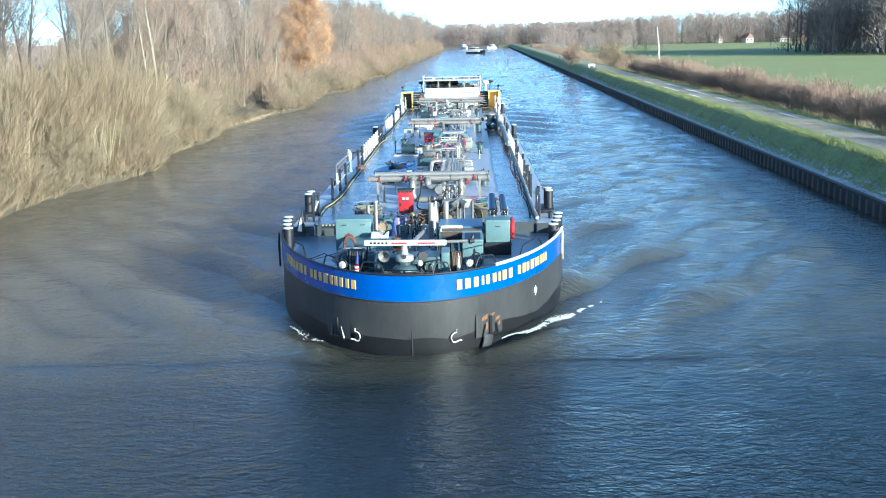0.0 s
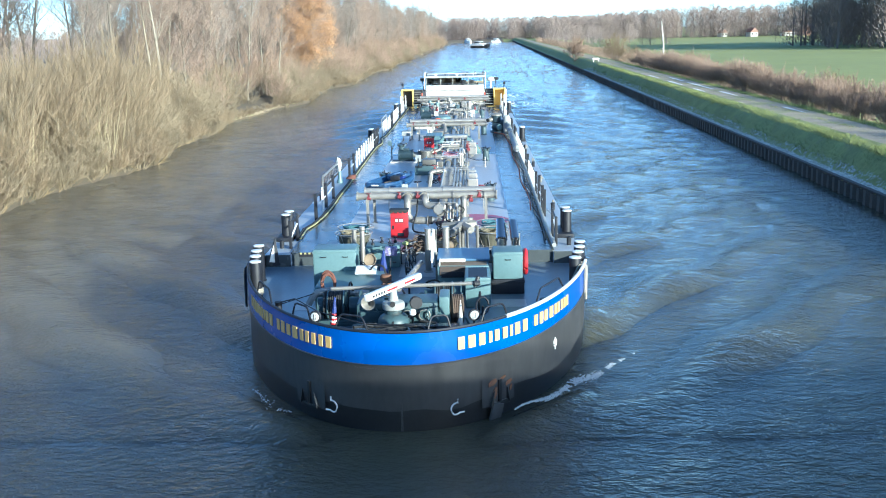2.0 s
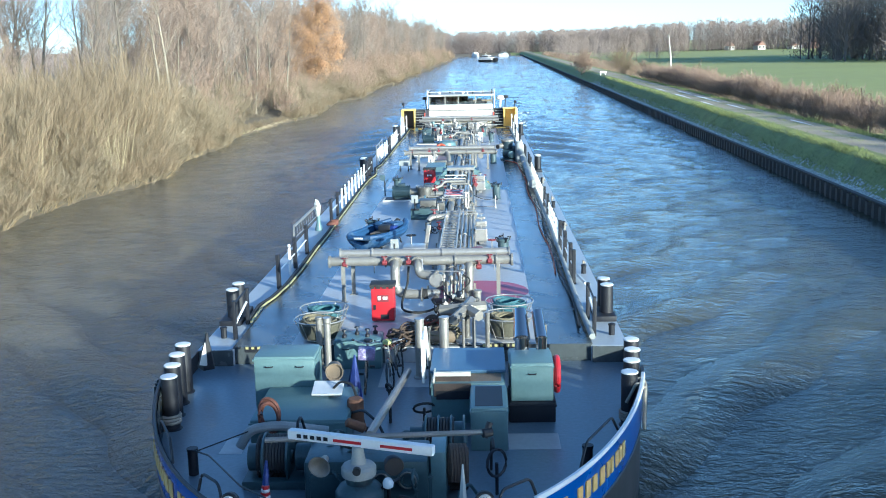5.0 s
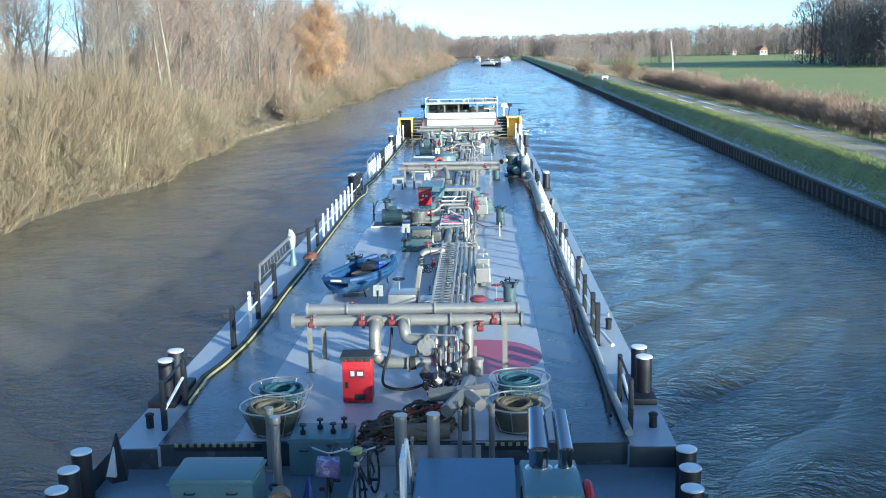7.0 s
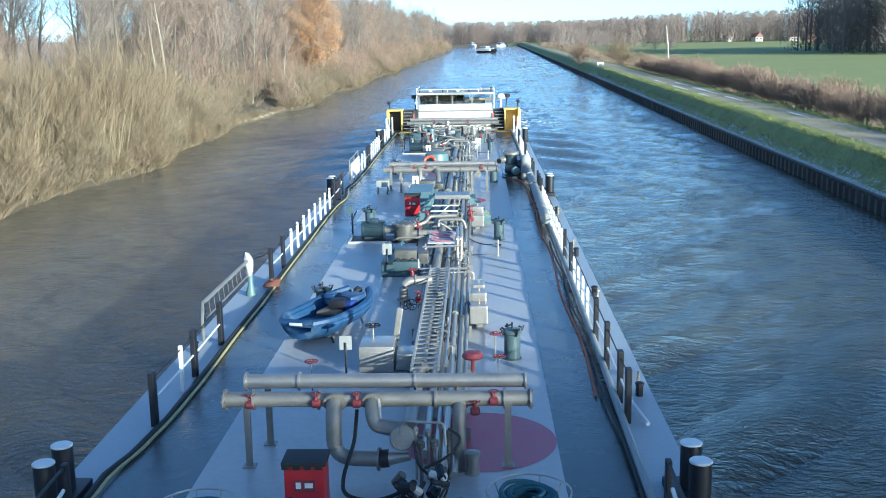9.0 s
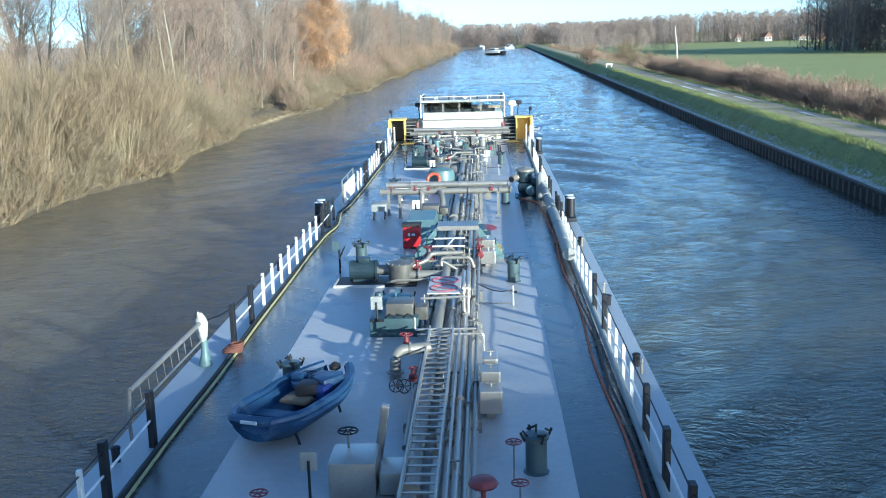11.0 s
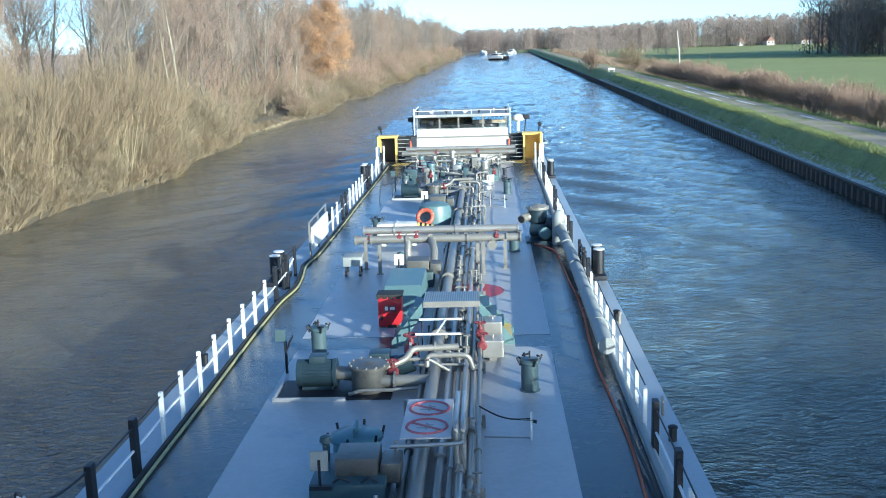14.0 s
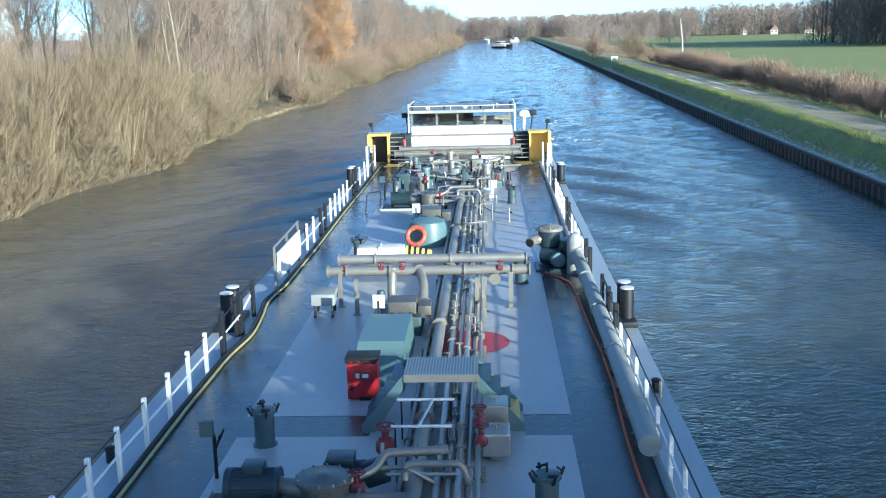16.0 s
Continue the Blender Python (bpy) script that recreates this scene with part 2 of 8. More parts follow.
# far twigs made paler, with the distance haze put into their colour
TWIG_FAR = mat("distant_twigs_hazed", (0.275, 0.215, 0.185), 0.9, vary=0.25, scale=0.02, per_island=0.12)
REED = mat("dry_reed", (0.30, 0.22, 0.115), 0.85, vary=0.2, scale=0.4, per_object=0.15, per_island=0.3)
GRASS = mat("bank_grass", (0.25, 0.262, 0.085), 0.9, vary=0.35, scale=0.5, bump=0.8, bump_scale=9, dirt=(0.23, 0.22, 0.11), dirt_amount=0.35)
BLADE = mat("grass_blades", (0.215, 0.24, 0.085), 0.85, vary=0.25, scale=0.4, per_island=0.3)
FIELD = mat("winter_crop", (0.265, 0.275, 0.078), 0.9, vary=0.12, scale=0.05, bump=0.6, bump_scale=5, dirt=(0.25, 0.29, 0.08), dirt_amount=0.25)
EARTH = mat("bank_earth", (0.14, 0.112, 0.075), 0.95, vary=0.3, scale=0.6, bump=0.8, bump_scale=8, dirt=(0.10, 0.11, 0.04), dirt_amount=0.35)
GRAVEL = mat("gravel_track", (0.39, 0.31, 0.21), 0.9, vary=0.25, scale=0.5, bump=0.6, bump_scale=25, dirt=(0.30, 0.29, 0.12), dirt_amount=0.55)
STONES = mat("bank_stones", (0.50, 0.495, 0.45), 0.85, vary=0.3, scale=2, per_island=0.35)
PILE = mat("rusty_sheet_pile", (0.075, 0.065, 0.055), 0.7, 0.2, vary=0.3, scale=1.5, bump=0.3, bump_scale=20, dirt=(0.14, 0.075, 0.04), dirt_amount=0.3, per_object=0.15)
CONCRETE = mat("bridge_concrete", (0.36, 0.35, 0.33), 0.85, vary=0.12, scale=1, bump=0.3, bump_scale=20)
ROOF = mat("red_roof_tiles", (0.26, 0.14, 0.105), 0.8, vary=0.2, scale=2)
PLASTER = mat("house_plaster", (0.52, 0.5, 0.46), 0.8, vary=0.06, scale=1)
FADED = mat("faded_sign_white", (0.50, 0.47, 0.46), 0.5, vary=0.08, scale=6, dirt=(0.4, 0.33, 0.32), dirt_amount=0.3)
FADED_RED = mat("faded_sign_red", (0.36, 0.08, 0.09), 0.55, vary=0.2, scale=10)
DULL_RED = mat("dull_red_valve", (0.17, 0.03, 0.036), 0.5, vary=0.25, scale=8)
FOAM = mat("foam", (0.5, 0.51, 0.49), 0.6, vary=0.1, scale=3)


# ---- mesh helpers ----
def box(bm, lo, hi, rot=None, bevel=0.0):
    """A box from corner to corner; rot: a matrix about its centre."""
    lo, hi = Vector(lo), Vector(hi)
    c, s = (lo + hi) / 2, hi - lo
    made = bmesh.ops.create_cube(bm, size=1, matrix=Matrix.Translation(c) @ (rot.to_4x4() if rot else Matrix()) @ Matrix.Diagonal((*s, 1)))
    if bevel:
        edges = {e for v in made["verts"] for e in v.link_edges}
        bmesh.ops.bevel(bm, geom=list(edges), offset=bevel, segments=2, affect="EDGES", profile=0.6)
    return bm


def cyl(bm, a, b, r, seg=12, r2=None):
    """A closed cylinder or cone from a to b."""
    a, b = Vector(a), Vector(b)
    d = b - a
    m = Matrix.Translation((a + b) / 2) @ d.to_track_quat("Z", "Y").to_matrix().to_4x4()
    bmesh.ops.create_cone(bm, cap_ends=True, segments=seg, radius1=r, radius2=r if r2 is None else r2, depth=d.length, matrix=m)
    return bm


def bend(points, radius=0.15, steps=4):
    """Rounds the corners of a polyline."""
    pts = [Vector(p) for p in points]
    out = [pts[0]]
    for a, b, c in zip(pts, pts[1:], pts[2:]):
        r = min(radius, (a - b).length * 0.45, (c - b).length * 0.45)
        p, q = b + (a - b).normalized() * r, b + (c - b).normalized() * r
        for k in range(steps + 1):
            t = k / steps
            out.append(p * (1 - t) ** 2 + b * 2 * t * (1 - t) + q * t * t)
    return out + [pts[-1]]


def tube(bm, points, r, seg=8, closed=False):
    """A round tube swept along points."""
    pts = [Vector(p) for p in points]
    n = len(pts)
    rings, up = [], Vector((0, 0, 1))
    for i, p in enumerate(pts):
        if closed:
            d = (pts[(i + 1) % n] - pts[i - 1]).normalized()
        else:
            d = (pts[min(i + 1, n - 1)] - pts[max(i - 1, 0)]).normalized()
        ref = up if abs(d.z) < 0.95 else (rings[-1][1] if rings else Vector((1, 0, 0)))
        side = d.cross(ref).normalized()
        top = side.cross(d).normalized()
        ring = [bm.verts.new(p + (side * math.cos(k * math.tau / seg) + top * math.sin(k * math.tau / seg)) * r) for k in range(seg)]
        rings.append((ring, top))
    pairs = list(zip(rings, rings[1:])) + ([(rings[-1], rings[0])] if closed else [])
    for (a, _), (b, _) in pairs:
        for k in range(seg):
            bm.faces.new((a[k], a[(k + 1) % seg], b[(k + 1) % seg], b[k]))
    if not closed:
        bm.faces.new(rings[0][0][::-1]), bm.faces.new(rings[-1][0])
    return bm


def lathe(bm, profile, centre=(0, 0, 0), seg=20, axis=None):
    """Turns a profile of (radius, height) about an upright axis through centre, or about axis."""
    m = Matrix.Translation(centre) @ (Vector(axis).to_track_quat("Z", "Y").to_matrix().to_4x4() if axis else Matrix())
    rings = [[bm.verts.new(m @ Vector((r * math.cos(k * math.tau / seg), r * math.sin(k * math.tau / seg), z))) for k in range(seg)] for r, z in profile]
    for a, b in zip(rings, rings[1:]):
        for k in range(seg):
            bm.faces.new((a[k], a[(k + 1) % seg], b[(k + 1) % seg], b[k]))
    bm.faces.new(rings[0][::-1]), bm.faces.new(rings[-1])
    return bm


def ring(bm, centre, radius, r, seg=24, axis=(0, 0, 1), tube_seg=6):
    """A torus."""
    q = Vector(axis).to_track_quat("Z", "Y")
    pts = [Vector(centre) + q @ Vector((radius * math.cos(k * math.tau / seg), radius * math.sin(k * math.tau / seg), 0)) for k in range(seg)]
    return tube(bm, pts, r, tube_seg, closed=True)


def part(name, bm, material, parent=None, label="", smooth=35):
    """Links a bmesh as one mesh object, under a thing or a part where one is given."""
    me = bpy.data.meshes.new(name)
    bmesh.ops.recalc_face_normals(bm, faces=bm.faces[:])
    bm.to_mesh(me)
    bm.free()
    me.materials.append(material)
    if smooth:
        me.shade_smooth()
        me.set_sharp_from_angle(angle=radians(smooth))
    ob = new(name, me)
    ob.parent = parent
    if label:
        ob["label"] = label
    return ob


def plates(name, boxes, material, parent, label=""):
    """Boxes from corner to corner, each a part of its own."""
    return [part(name, box(B(), lo, hi), material, parent, label, smooth=0) for lo, hi in boxes]


def bars(name, lines, r, material, parent, label="", seg=6):
    """Straight or bent round bars, each a part of its own."""
    return [part(name, tube(B(), pts, r, seg), material, parent, label) for pts in lines]


def mesh_of(name, verts, faces, material, parent=None):
    """One object from plain arrays, for meshes with very many faces."""
    me = bpy.data.meshes.new(name)
    me.from_pydata([tuple(v) for v in verts], [], [tuple(f) for f in faces])
    me.materials.append(material)
    me.update()
    ob = new(name, me)
    ob.parent = parent
    return ob


def again(ob, name, parent, m=Matrix()):
    """A further part on the same mesh."""
    o = new(name, ob.data)
    o.parent = parent
    o.matrix_basis = m
    return o


def thing(name, label, category, group="", kind=""):
    return tagged(new(name), label, category, group, kind)


B = bmesh.new


# ---- the canal, its banks, path and field ----
CANAL = Vector((0.041, 0.99916))          # along the canal
ACROSS = Vector((0.99916, -0.041))        # towards the field
START = Vector((17.35, 0.0))               # the piled bank beside the bridge


def at(u, v, z=0.0):
    """A place u metres beyond the piled bank's edge, v metres along the canal."""
    p = START + ACROSS * u + CANAL * v
    return Vector((p.x, p.y, z))


def left_edge(v):
    """The natural bank's waterline."""
    return -40.6 +  0.004 * v + 0.9 * math.sin(v * 0.11 + 1) + 0.6 * math.sin(v * 0.31) - 1.5 * math.exp(-((v - 108) / 9) ** 2) - 0.9 * math.exp(-((v - 48) / 16) ** 2)


def make_ground():
    """One sheet: inland on both sides, the canal's bed between."""
    vs = [-400, -150, -60, -20] + [3 * k for k in range(0, 160)] + [500, 540, 580, 620, 660, 700, 715, 730, 760, 900, 1300, 2200, 4500]
    left = [(-3500, 1.6), (-400, 1.6), (-120, 1.6), (-40, 1.6), (-20, 1.5), (-10, 1.3), (-5, 1.0), (-2.2, 0.65), (-0.8, 0.35), (0.0, -0.05), (1.5, -0.8), (6, -1.8)]
    right = [(-6, -1.8), (0.47, -1.8), (0.48, 0.64), (0.95, 0.72), (1.3, 1.02), (1.6, 1.42), (2.0, 1.81), (2.5, 1.98), (3.4, 2.05), (6.4, 2.02), (7.4, 1.95), (9.0, 1.45), (11.0, 1.0), (13.8, 1.0), (17.0, 1.5), (25, 1.55), (80, 1.6), (300, 1.7), (3500, 1.8)]
    verts, faces, kinds = [], [], []
    n = len(left) + len(right)
    rnd = random.Random(3)
    for v in vs:
        closed = v > 712
        for d, z in left:
            u = left_edge(min(max(v, 0), 700)) + d
            z += rnd.uniform(-0.12, 0.12) if -9 < d < -0.5 else 0
            verts.append(at(u, v, 1.2 if closed and z < 1.2 else z))
        for u, z in right:
            z += rnd.uniform(-0.05, 0.05) if 1.2 <= u < 2.6 else 0
            verts.append(at(u, v, 1.2 if closed and z < 1.2 else z))
    for i in range(len(vs) - 1):
        for j in range(n - 1):
            a = i * n + j
            faces.append((a, a + 1, a + n + 1, a + n))
            k = j - len(left)
            kinds.append(1 if j < len(left) else 0 if k < 8 else 2 if k == 8 else 0 if k < 14 else 3)
    ob = mesh_of("ground", verts, faces, GRASS)
    for m in (EARTH, GRAVEL, FIELD):
        ob.data.materials.append(m)
    ob.data.polygons.foreach_set("material_index", kinds)
    ob.data.shade_smooth()
    return tagged(ob, "grassy canal banks, gravel towpath and green winter field", "ground", kind="structure")


make_ground()


def make_water():
    """The canal's surface, with its wind chop."""
    vs = [-300, -120, -40, -10]
    for stop, step in ((90, 0.42), (200, 0.7), (400, 1.3), (718, 2.4)):
        while vs[-1] < stop:
            vs.append(vs[-1] + step)
    us = [-46 + 0.46 * k for k in range(101)] + [0.2, 0.475]
    verts, faces, n = [], [], len(us)
    for v in vs:
        high = 0.016 + 0.062 * max(0.0, min(1.0, (v - 12) / 65))
        long = 1 + 0.8 * max(0.0, min(1.0, (v - 90) / 300))
        for u in us:
            z = high * (1.1 * noise.noise((u * 0.42 / long, v * 0.62 / long, 0)) + 0.8 * noise.noise((u * 0.95 / long + 7, v * 1.25 / long, 3)))
            verts.append(at(u, v, z))
    for i in range(len(vs) - 1):
        for j in range(n - 1):
            a = i * n + j
            faces.append((a, a + 1, a + n + 1, a + n))
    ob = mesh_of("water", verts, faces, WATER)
    ob.data.shade_smooth()
    return tagged(ob, "dark rippled canal water reflecting the blue sky", "water", kind="structure")


make_water()


def make_bridge():
    """The road bridge under the camera: a slab on beams with a railing, behind and below the eye."""
    bm = B()
    box(bm, (-45, -5.6, 6.0), (48, -0.55, 6.75), bevel=0.05)
    box(bm, (-45, -0.95, 6.7), (48, -0.55, 7.35), bevel=0.03), box(bm, (-45, -5.6, 6.7), (48, -5.2, 7.35), bevel=0.03)
    for y in (-5.0, -1.4):
        box(bm, (-45, y - 0.3, 5.45), (48, y + 0.3, 6.0))
    deck = part("bridge_deck", bm, CONCRETE, smooth=0)
    tagged(deck, "concrete road bridge over the canal", "bridge", kind="structure")
    bm = B()
    for y in (-5.4, -0.75):
        for z in (8.0, 7.65):
            tube(bm, [(-45, y, z), (48, y, z)], 0.024, 6)
        for k in range(0, 715):
            x = -45 + 0.13 * k
            cyl(bm, (x, y, 7.3), (x, y, 8.0), 0.022 if k % 14 else 0.035, 5)
    tagged(part("bridge_railing", bm, GREY_PIPE), "grey steel bridge railing", "railing", kind="structure")


make_bridge()


def make_pile_wall():
    """Interlocking steel sheet piles with a capping rail along the straight bank."""
    wall = thing("pile_wall", "dark rusty steel sheet piling along the canal bank", "bank wall", kind="structure")
    bm = B()
    prof = [(0.0, 0.0), (0.12, 0.0), (0.28, -0.22), (0.60, -0.22), (0.76, 0.0), (0.88, 0.0)]
    lo = [bm.verts.new((-0.02 + y, x, -1.0)) for x, y in prof]
    hi = [bm.verts.new((-0.02 + y, x, 0.67)) for x, y in prof]
    for k in range(len(prof) - 1):
        bm.faces.new((lo[k], lo[k + 1], hi[k + 1], hi[k]))
    turn = pose(0, 0, 0, 0, 0, -math.degrees(math.asin(CANAL.x)))
    first = part("sheet_pile", bm, PILE, wall, smooth=0)
    rnd = random.Random(5)
    for k in range(300):
        m = Matrix.Translation(at(0.35, 28 + 0.88 * k, rnd.uniform(-0.03, 0.03))) @ turn
        if k == 0:
            first.matrix_basis = m
        else:
            again(first, "sheet_pile", wall, m)
    verts, faces = [], []
    for k in list(range(-60, 0)) + list(range(300, 780)):
        for x, y in prof:
            p = at(y + 0.33, 28 + 0.88 * k + x)
            verts += [(p.x, p.y, -1.0), (p.x, p.y, 0.67)]
        n = len(verts) - 12
        faces += [(n + 2 * j, n + 2 * j + 2, n + 2 * j + 3, n + 2 * j + 1) for j in range(5)]
    tagged(mesh_of("far_piles", verts, faces, PILE, wall), kind="stuff")
    bm = B()
    for v in range(-24, 700, 12):
        a, b = at(0.37, v, 0.68), at(0.37, v + 11.97, 0.68)
        d = (b - a)
        box(bm, (-0.1, -d.length / 2, -0.04), (0.14, d.length / 2, 0.05))
        bmesh.ops.transform(bm, matrix=Matrix.Translation((a + b) / 2) @ turn, verts=bm.verts[-8:])
    part("capping_rail", bm, PILE, wall, smooth=0)


make_pile_wall()


# ---- trees, shrubs and hedges ----
def prism(segs, sides):
    """Tapered prisms for a list of (start, end, radius at start, radius at end)."""
    verts, faces = [], []
    for a, b, r0, r1 in segs:
        d = b - a
        side = d.orthogonal().normalized()
        top = d.normalized().cross(side)
        n = len(verts)
        for p, r in ((a, r0), (b, r1)):
            verts += [p + (side * math.cos(k * math.tau / sides) + top * math.sin(k * math.tau / sides)) * r for k in range(sides)]
        faces += [(n + k, n + (k + 1) % sides, n + sides + (k + 1) % sides, n + sides + k) for k in range(sides)]
    return verts, faces


def slivers(twigs):
    """Thin three-cornered twigs for a list of (start, direction with length, width)."""
    verts, faces = [], []
    for p, d, w in twigs:
        s = Vector((random.uniform(-1, 1), random.uniform(-1, 1), random.uniform(-0.4, 0.4))).cross(d)
        s = s.normalized() * w if s.length > 1e-6 else Vector((w, 0, 0))
        n = len(verts)
        verts += [p - s, p + s, p + d]
        faces.append((n, n + 1, n + 2))
    return verts, faces


def leaf_quads(places, size):
    """Small bent leaves."""
    verts, faces = [], []
    for p in places:
        a = Vector((random.uniform(-1, 1), random.uniform(-1, 1), random.uniform(-1, 1))).normalized() * size * random.uniform(0.6, 1.2)
        b = a.orthogonal().normalized() * size * random.uniform(0.4, 0.7)
        n = len(verts)
        verts += [p - a, p + b, p + a, p - b]
        faces.append((n, n + 1, n + 2, n + 3))
    return verts, faces


def limb(start, way, length, radius, level, segs, twigs, rnd, droop, forks, tips):
    """One limb in bent pieces; forks into smaller limbs and, at the end, twigs."""
    p, d, n = start.copy(), way.normalized(), 4 if level < 2 else 3
    for k in range(n):
        d = (d + Vector((rnd.gauss(0, 0.13), rnd.gauss(0, 0.13), rnd.gauss(0.03, 0.08) - droop * level * 0.03))).normalized()
        q = p + d * (length / n)
        r0, r1 = radius * (1 - 0.75 * k / n), radius * (1 - 0.75 * (k + 1) / n)
        segs.append((p, q, r0, r1, level))
        if level < 3 and (k > 0 or level > 0):
            for _ in range(forks[level]):
                side = Vector((rnd.uniform(-1, 1), rnd.uniform(-1, 1), rnd.uniform(0.1, 1.3))).normalized()
                w = (d * 0.6 + side * rnd.uniform(0.5, 1.0)).normalized()
                limb(q, w, length * rnd.uniform(0.38, 0.62), r1 * 0.6, level + 1, segs, twigs, rnd, droop, forks, tips)
        if level >= 2:
            for _ in range(tips):
                side = Vector((rnd.uniform(-1, 1), rnd.uniform(-1, 1), rnd.uniform(-0.5, 0.9))).normalized()
                twigs.append((p.lerp(q, rnd.random()), (d * 0.7 + side * 0.8) * rnd.uniform(0.35, 0.9) * (length * 0.45 + 0.25), rnd.uniform(0.006, 0.012)))
        p = q


def make_tree(name, seed, height, twig_mat, bark, forks=(2, 2, 1), tips=4, leaves=0, leaf_mat=None, lean=0.05, clear=0.25, label="", category="tree", group=""):
    """A bare winter tree: trunk and limbs, and a crown of fine twigs, with leaves where it keeps them."""
    rnd = random.Random(seed)
    random.seed(seed)
    segs, twigs = [], []
    way = Vector((rnd.uniform(-lean, lean), rnd.uniform(-lean, lean), 1)).normalized()
    p, d, n = Vector((0, 0, -0.3)), way, 9
    radius = height * 0.0115
    for k in range(n):
        d = (d + Vector((rnd.gauss(0, 0.04), rnd.gauss(0, 0.04), 0.05))).normalized()
        q = p + d * (height / n)
        r0, r1 = radius * (1 - 0.88 * k / n), radius * (1 - 0.88 * (k + 1) / n)
        segs.append((p, q, r0 * (1.3 if k == 0 else 1), r1, 0))
        if (k + 1) / n > clear:
            for _ in range(forks[0] + (k % 2)):
                a = rnd.uniform(0, math.tau)
                up = rnd.uniform(0.8, 1.6) + 0.6 * k / n
                limb(q, Vector((math.cos(a), math.sin(a), up)), height * rnd.uniform(0.2, 0.34) * (1.15 - 0.6 * k / n), r1 * 0.42, 1, segs, twigs, rnd, 0.4, forks, tips)
        p = q
    tree = thing(name, label, category, group)
    v, f = prism([s[:4] for s in segs if s[4] == 0], 8)
    v2, f2 = prism([s[:4] for s in segs if s[4] == 1], 5)
    f = [tuple(f_) for f_ in f] + [tuple(k + len(v) for k in g) for g in f2]
    mesh_of("trunk", v + v2, f, bark, tree).data.shade_smooth()
    v, f = prism([s[:4] for s in segs if s[4] >= 2], 3)
    v2, f2 = slivers(twigs)
    f = [tuple(f_) for f_ in f] + [tuple(k + len(v) for k in g) for g in f2]
    mesh_of("crown", v + v2, f, twig_mat, tree)
    if leaves:
        places, clumps = [], []
        while len(clumps) < 210:
            c = Vector((rnd.uniform(-1, 1), rnd.uniform(-1, 1), rnd.uniform(-1, 1)))
            if 0.35 < c.length < 1 + 0.12 * math.sin(5 * c.x + 3 * c.z):
                clumps.append(Vector((c.x * height * 0.31, c.y * height * 0.31, height * (0.62 + 0.40 * c.z))))
        for _ in range(leaves):
            if rnd.random() < 0.3:
                q, w, _w = rnd.choice(twigs)
                places.append(q + w * rnd.random() + Vector((rnd.gauss(0, 0.2), rnd.gauss(0, 0.2), rnd.gauss(0, 0.2))))
            else:
                places.append(rnd.choice(clumps) + Vector((rnd.gauss(0, 0.42), rnd.gauss(0, 0.42), rnd.gauss(0, 0.3))))
        v, f = leaf_quads(places, 0.088)
        mesh_of("leaf_crown", v, f, leaf_mat, tree)
    return tree


def make_shrub(name, seed, height, spread, stems, material, stem_mat, label, twigs_each=7, category="shrub", group=""):
    """A many-stemmed shrub of upright shoots that fan out and carry fine twigs."""
    rnd = random.Random(seed)
    random.seed(seed)
    segs, twigs = [], []
    for _ in range(stems):
        a, r = rnd.uniform(0, math.tau), spread * math.sqrt(rnd.random())
        p = Vector((r * 0.55 * math.cos(a), r * 0.55 * math.sin(a), -0.2))
        d = Vector((math.cos(a) * r * 0.1 + rnd.gauss(0, 0.08), math.sin(a) * r * 0.1 + rnd.gauss(0, 0.08), 1)).normalized()
        length = height * rnd.uniform(0.45, 1.0) * (1 - 0.25 * r / spread)
        rad = rnd.uniform(0.008, 0.024)
        for k in range(3):
            d = (d + Vector((rnd.gauss(0, 0.07), rnd.gauss(0, 0.07), rnd.gauss(0.02, 0.04)))).normalized()
            q = p + d * length / 3
            segs.append((p, q, rad * (1 - 0.3 * k), rad * (0.7 - 0.3 * k)))
            for _ in range(twigs_each if k else max(twigs_each - 4, 2)):
                side = Vector((rnd.uniform(-1, 1), rnd.uniform(-1, 1), rnd.uniform(-0.3, 1.0)))
                twigs.append((p.lerp(q, rnd.random()), (d * 0.95 + side * 0.55) * rnd.uniform(0.08, 0.22) * height * 0.7, rnd.uniform(0.005, 0.011)))
            p = q
    shrub = thing(name, label, category, group)
    v, f = prism(segs, 3)
    mesh_of("stem_clump", v, f, stem_mat, shrub)
    v, f = slivers(twigs)
    mesh_of("twig_crown", v, f, material, shrub)
    return shrub


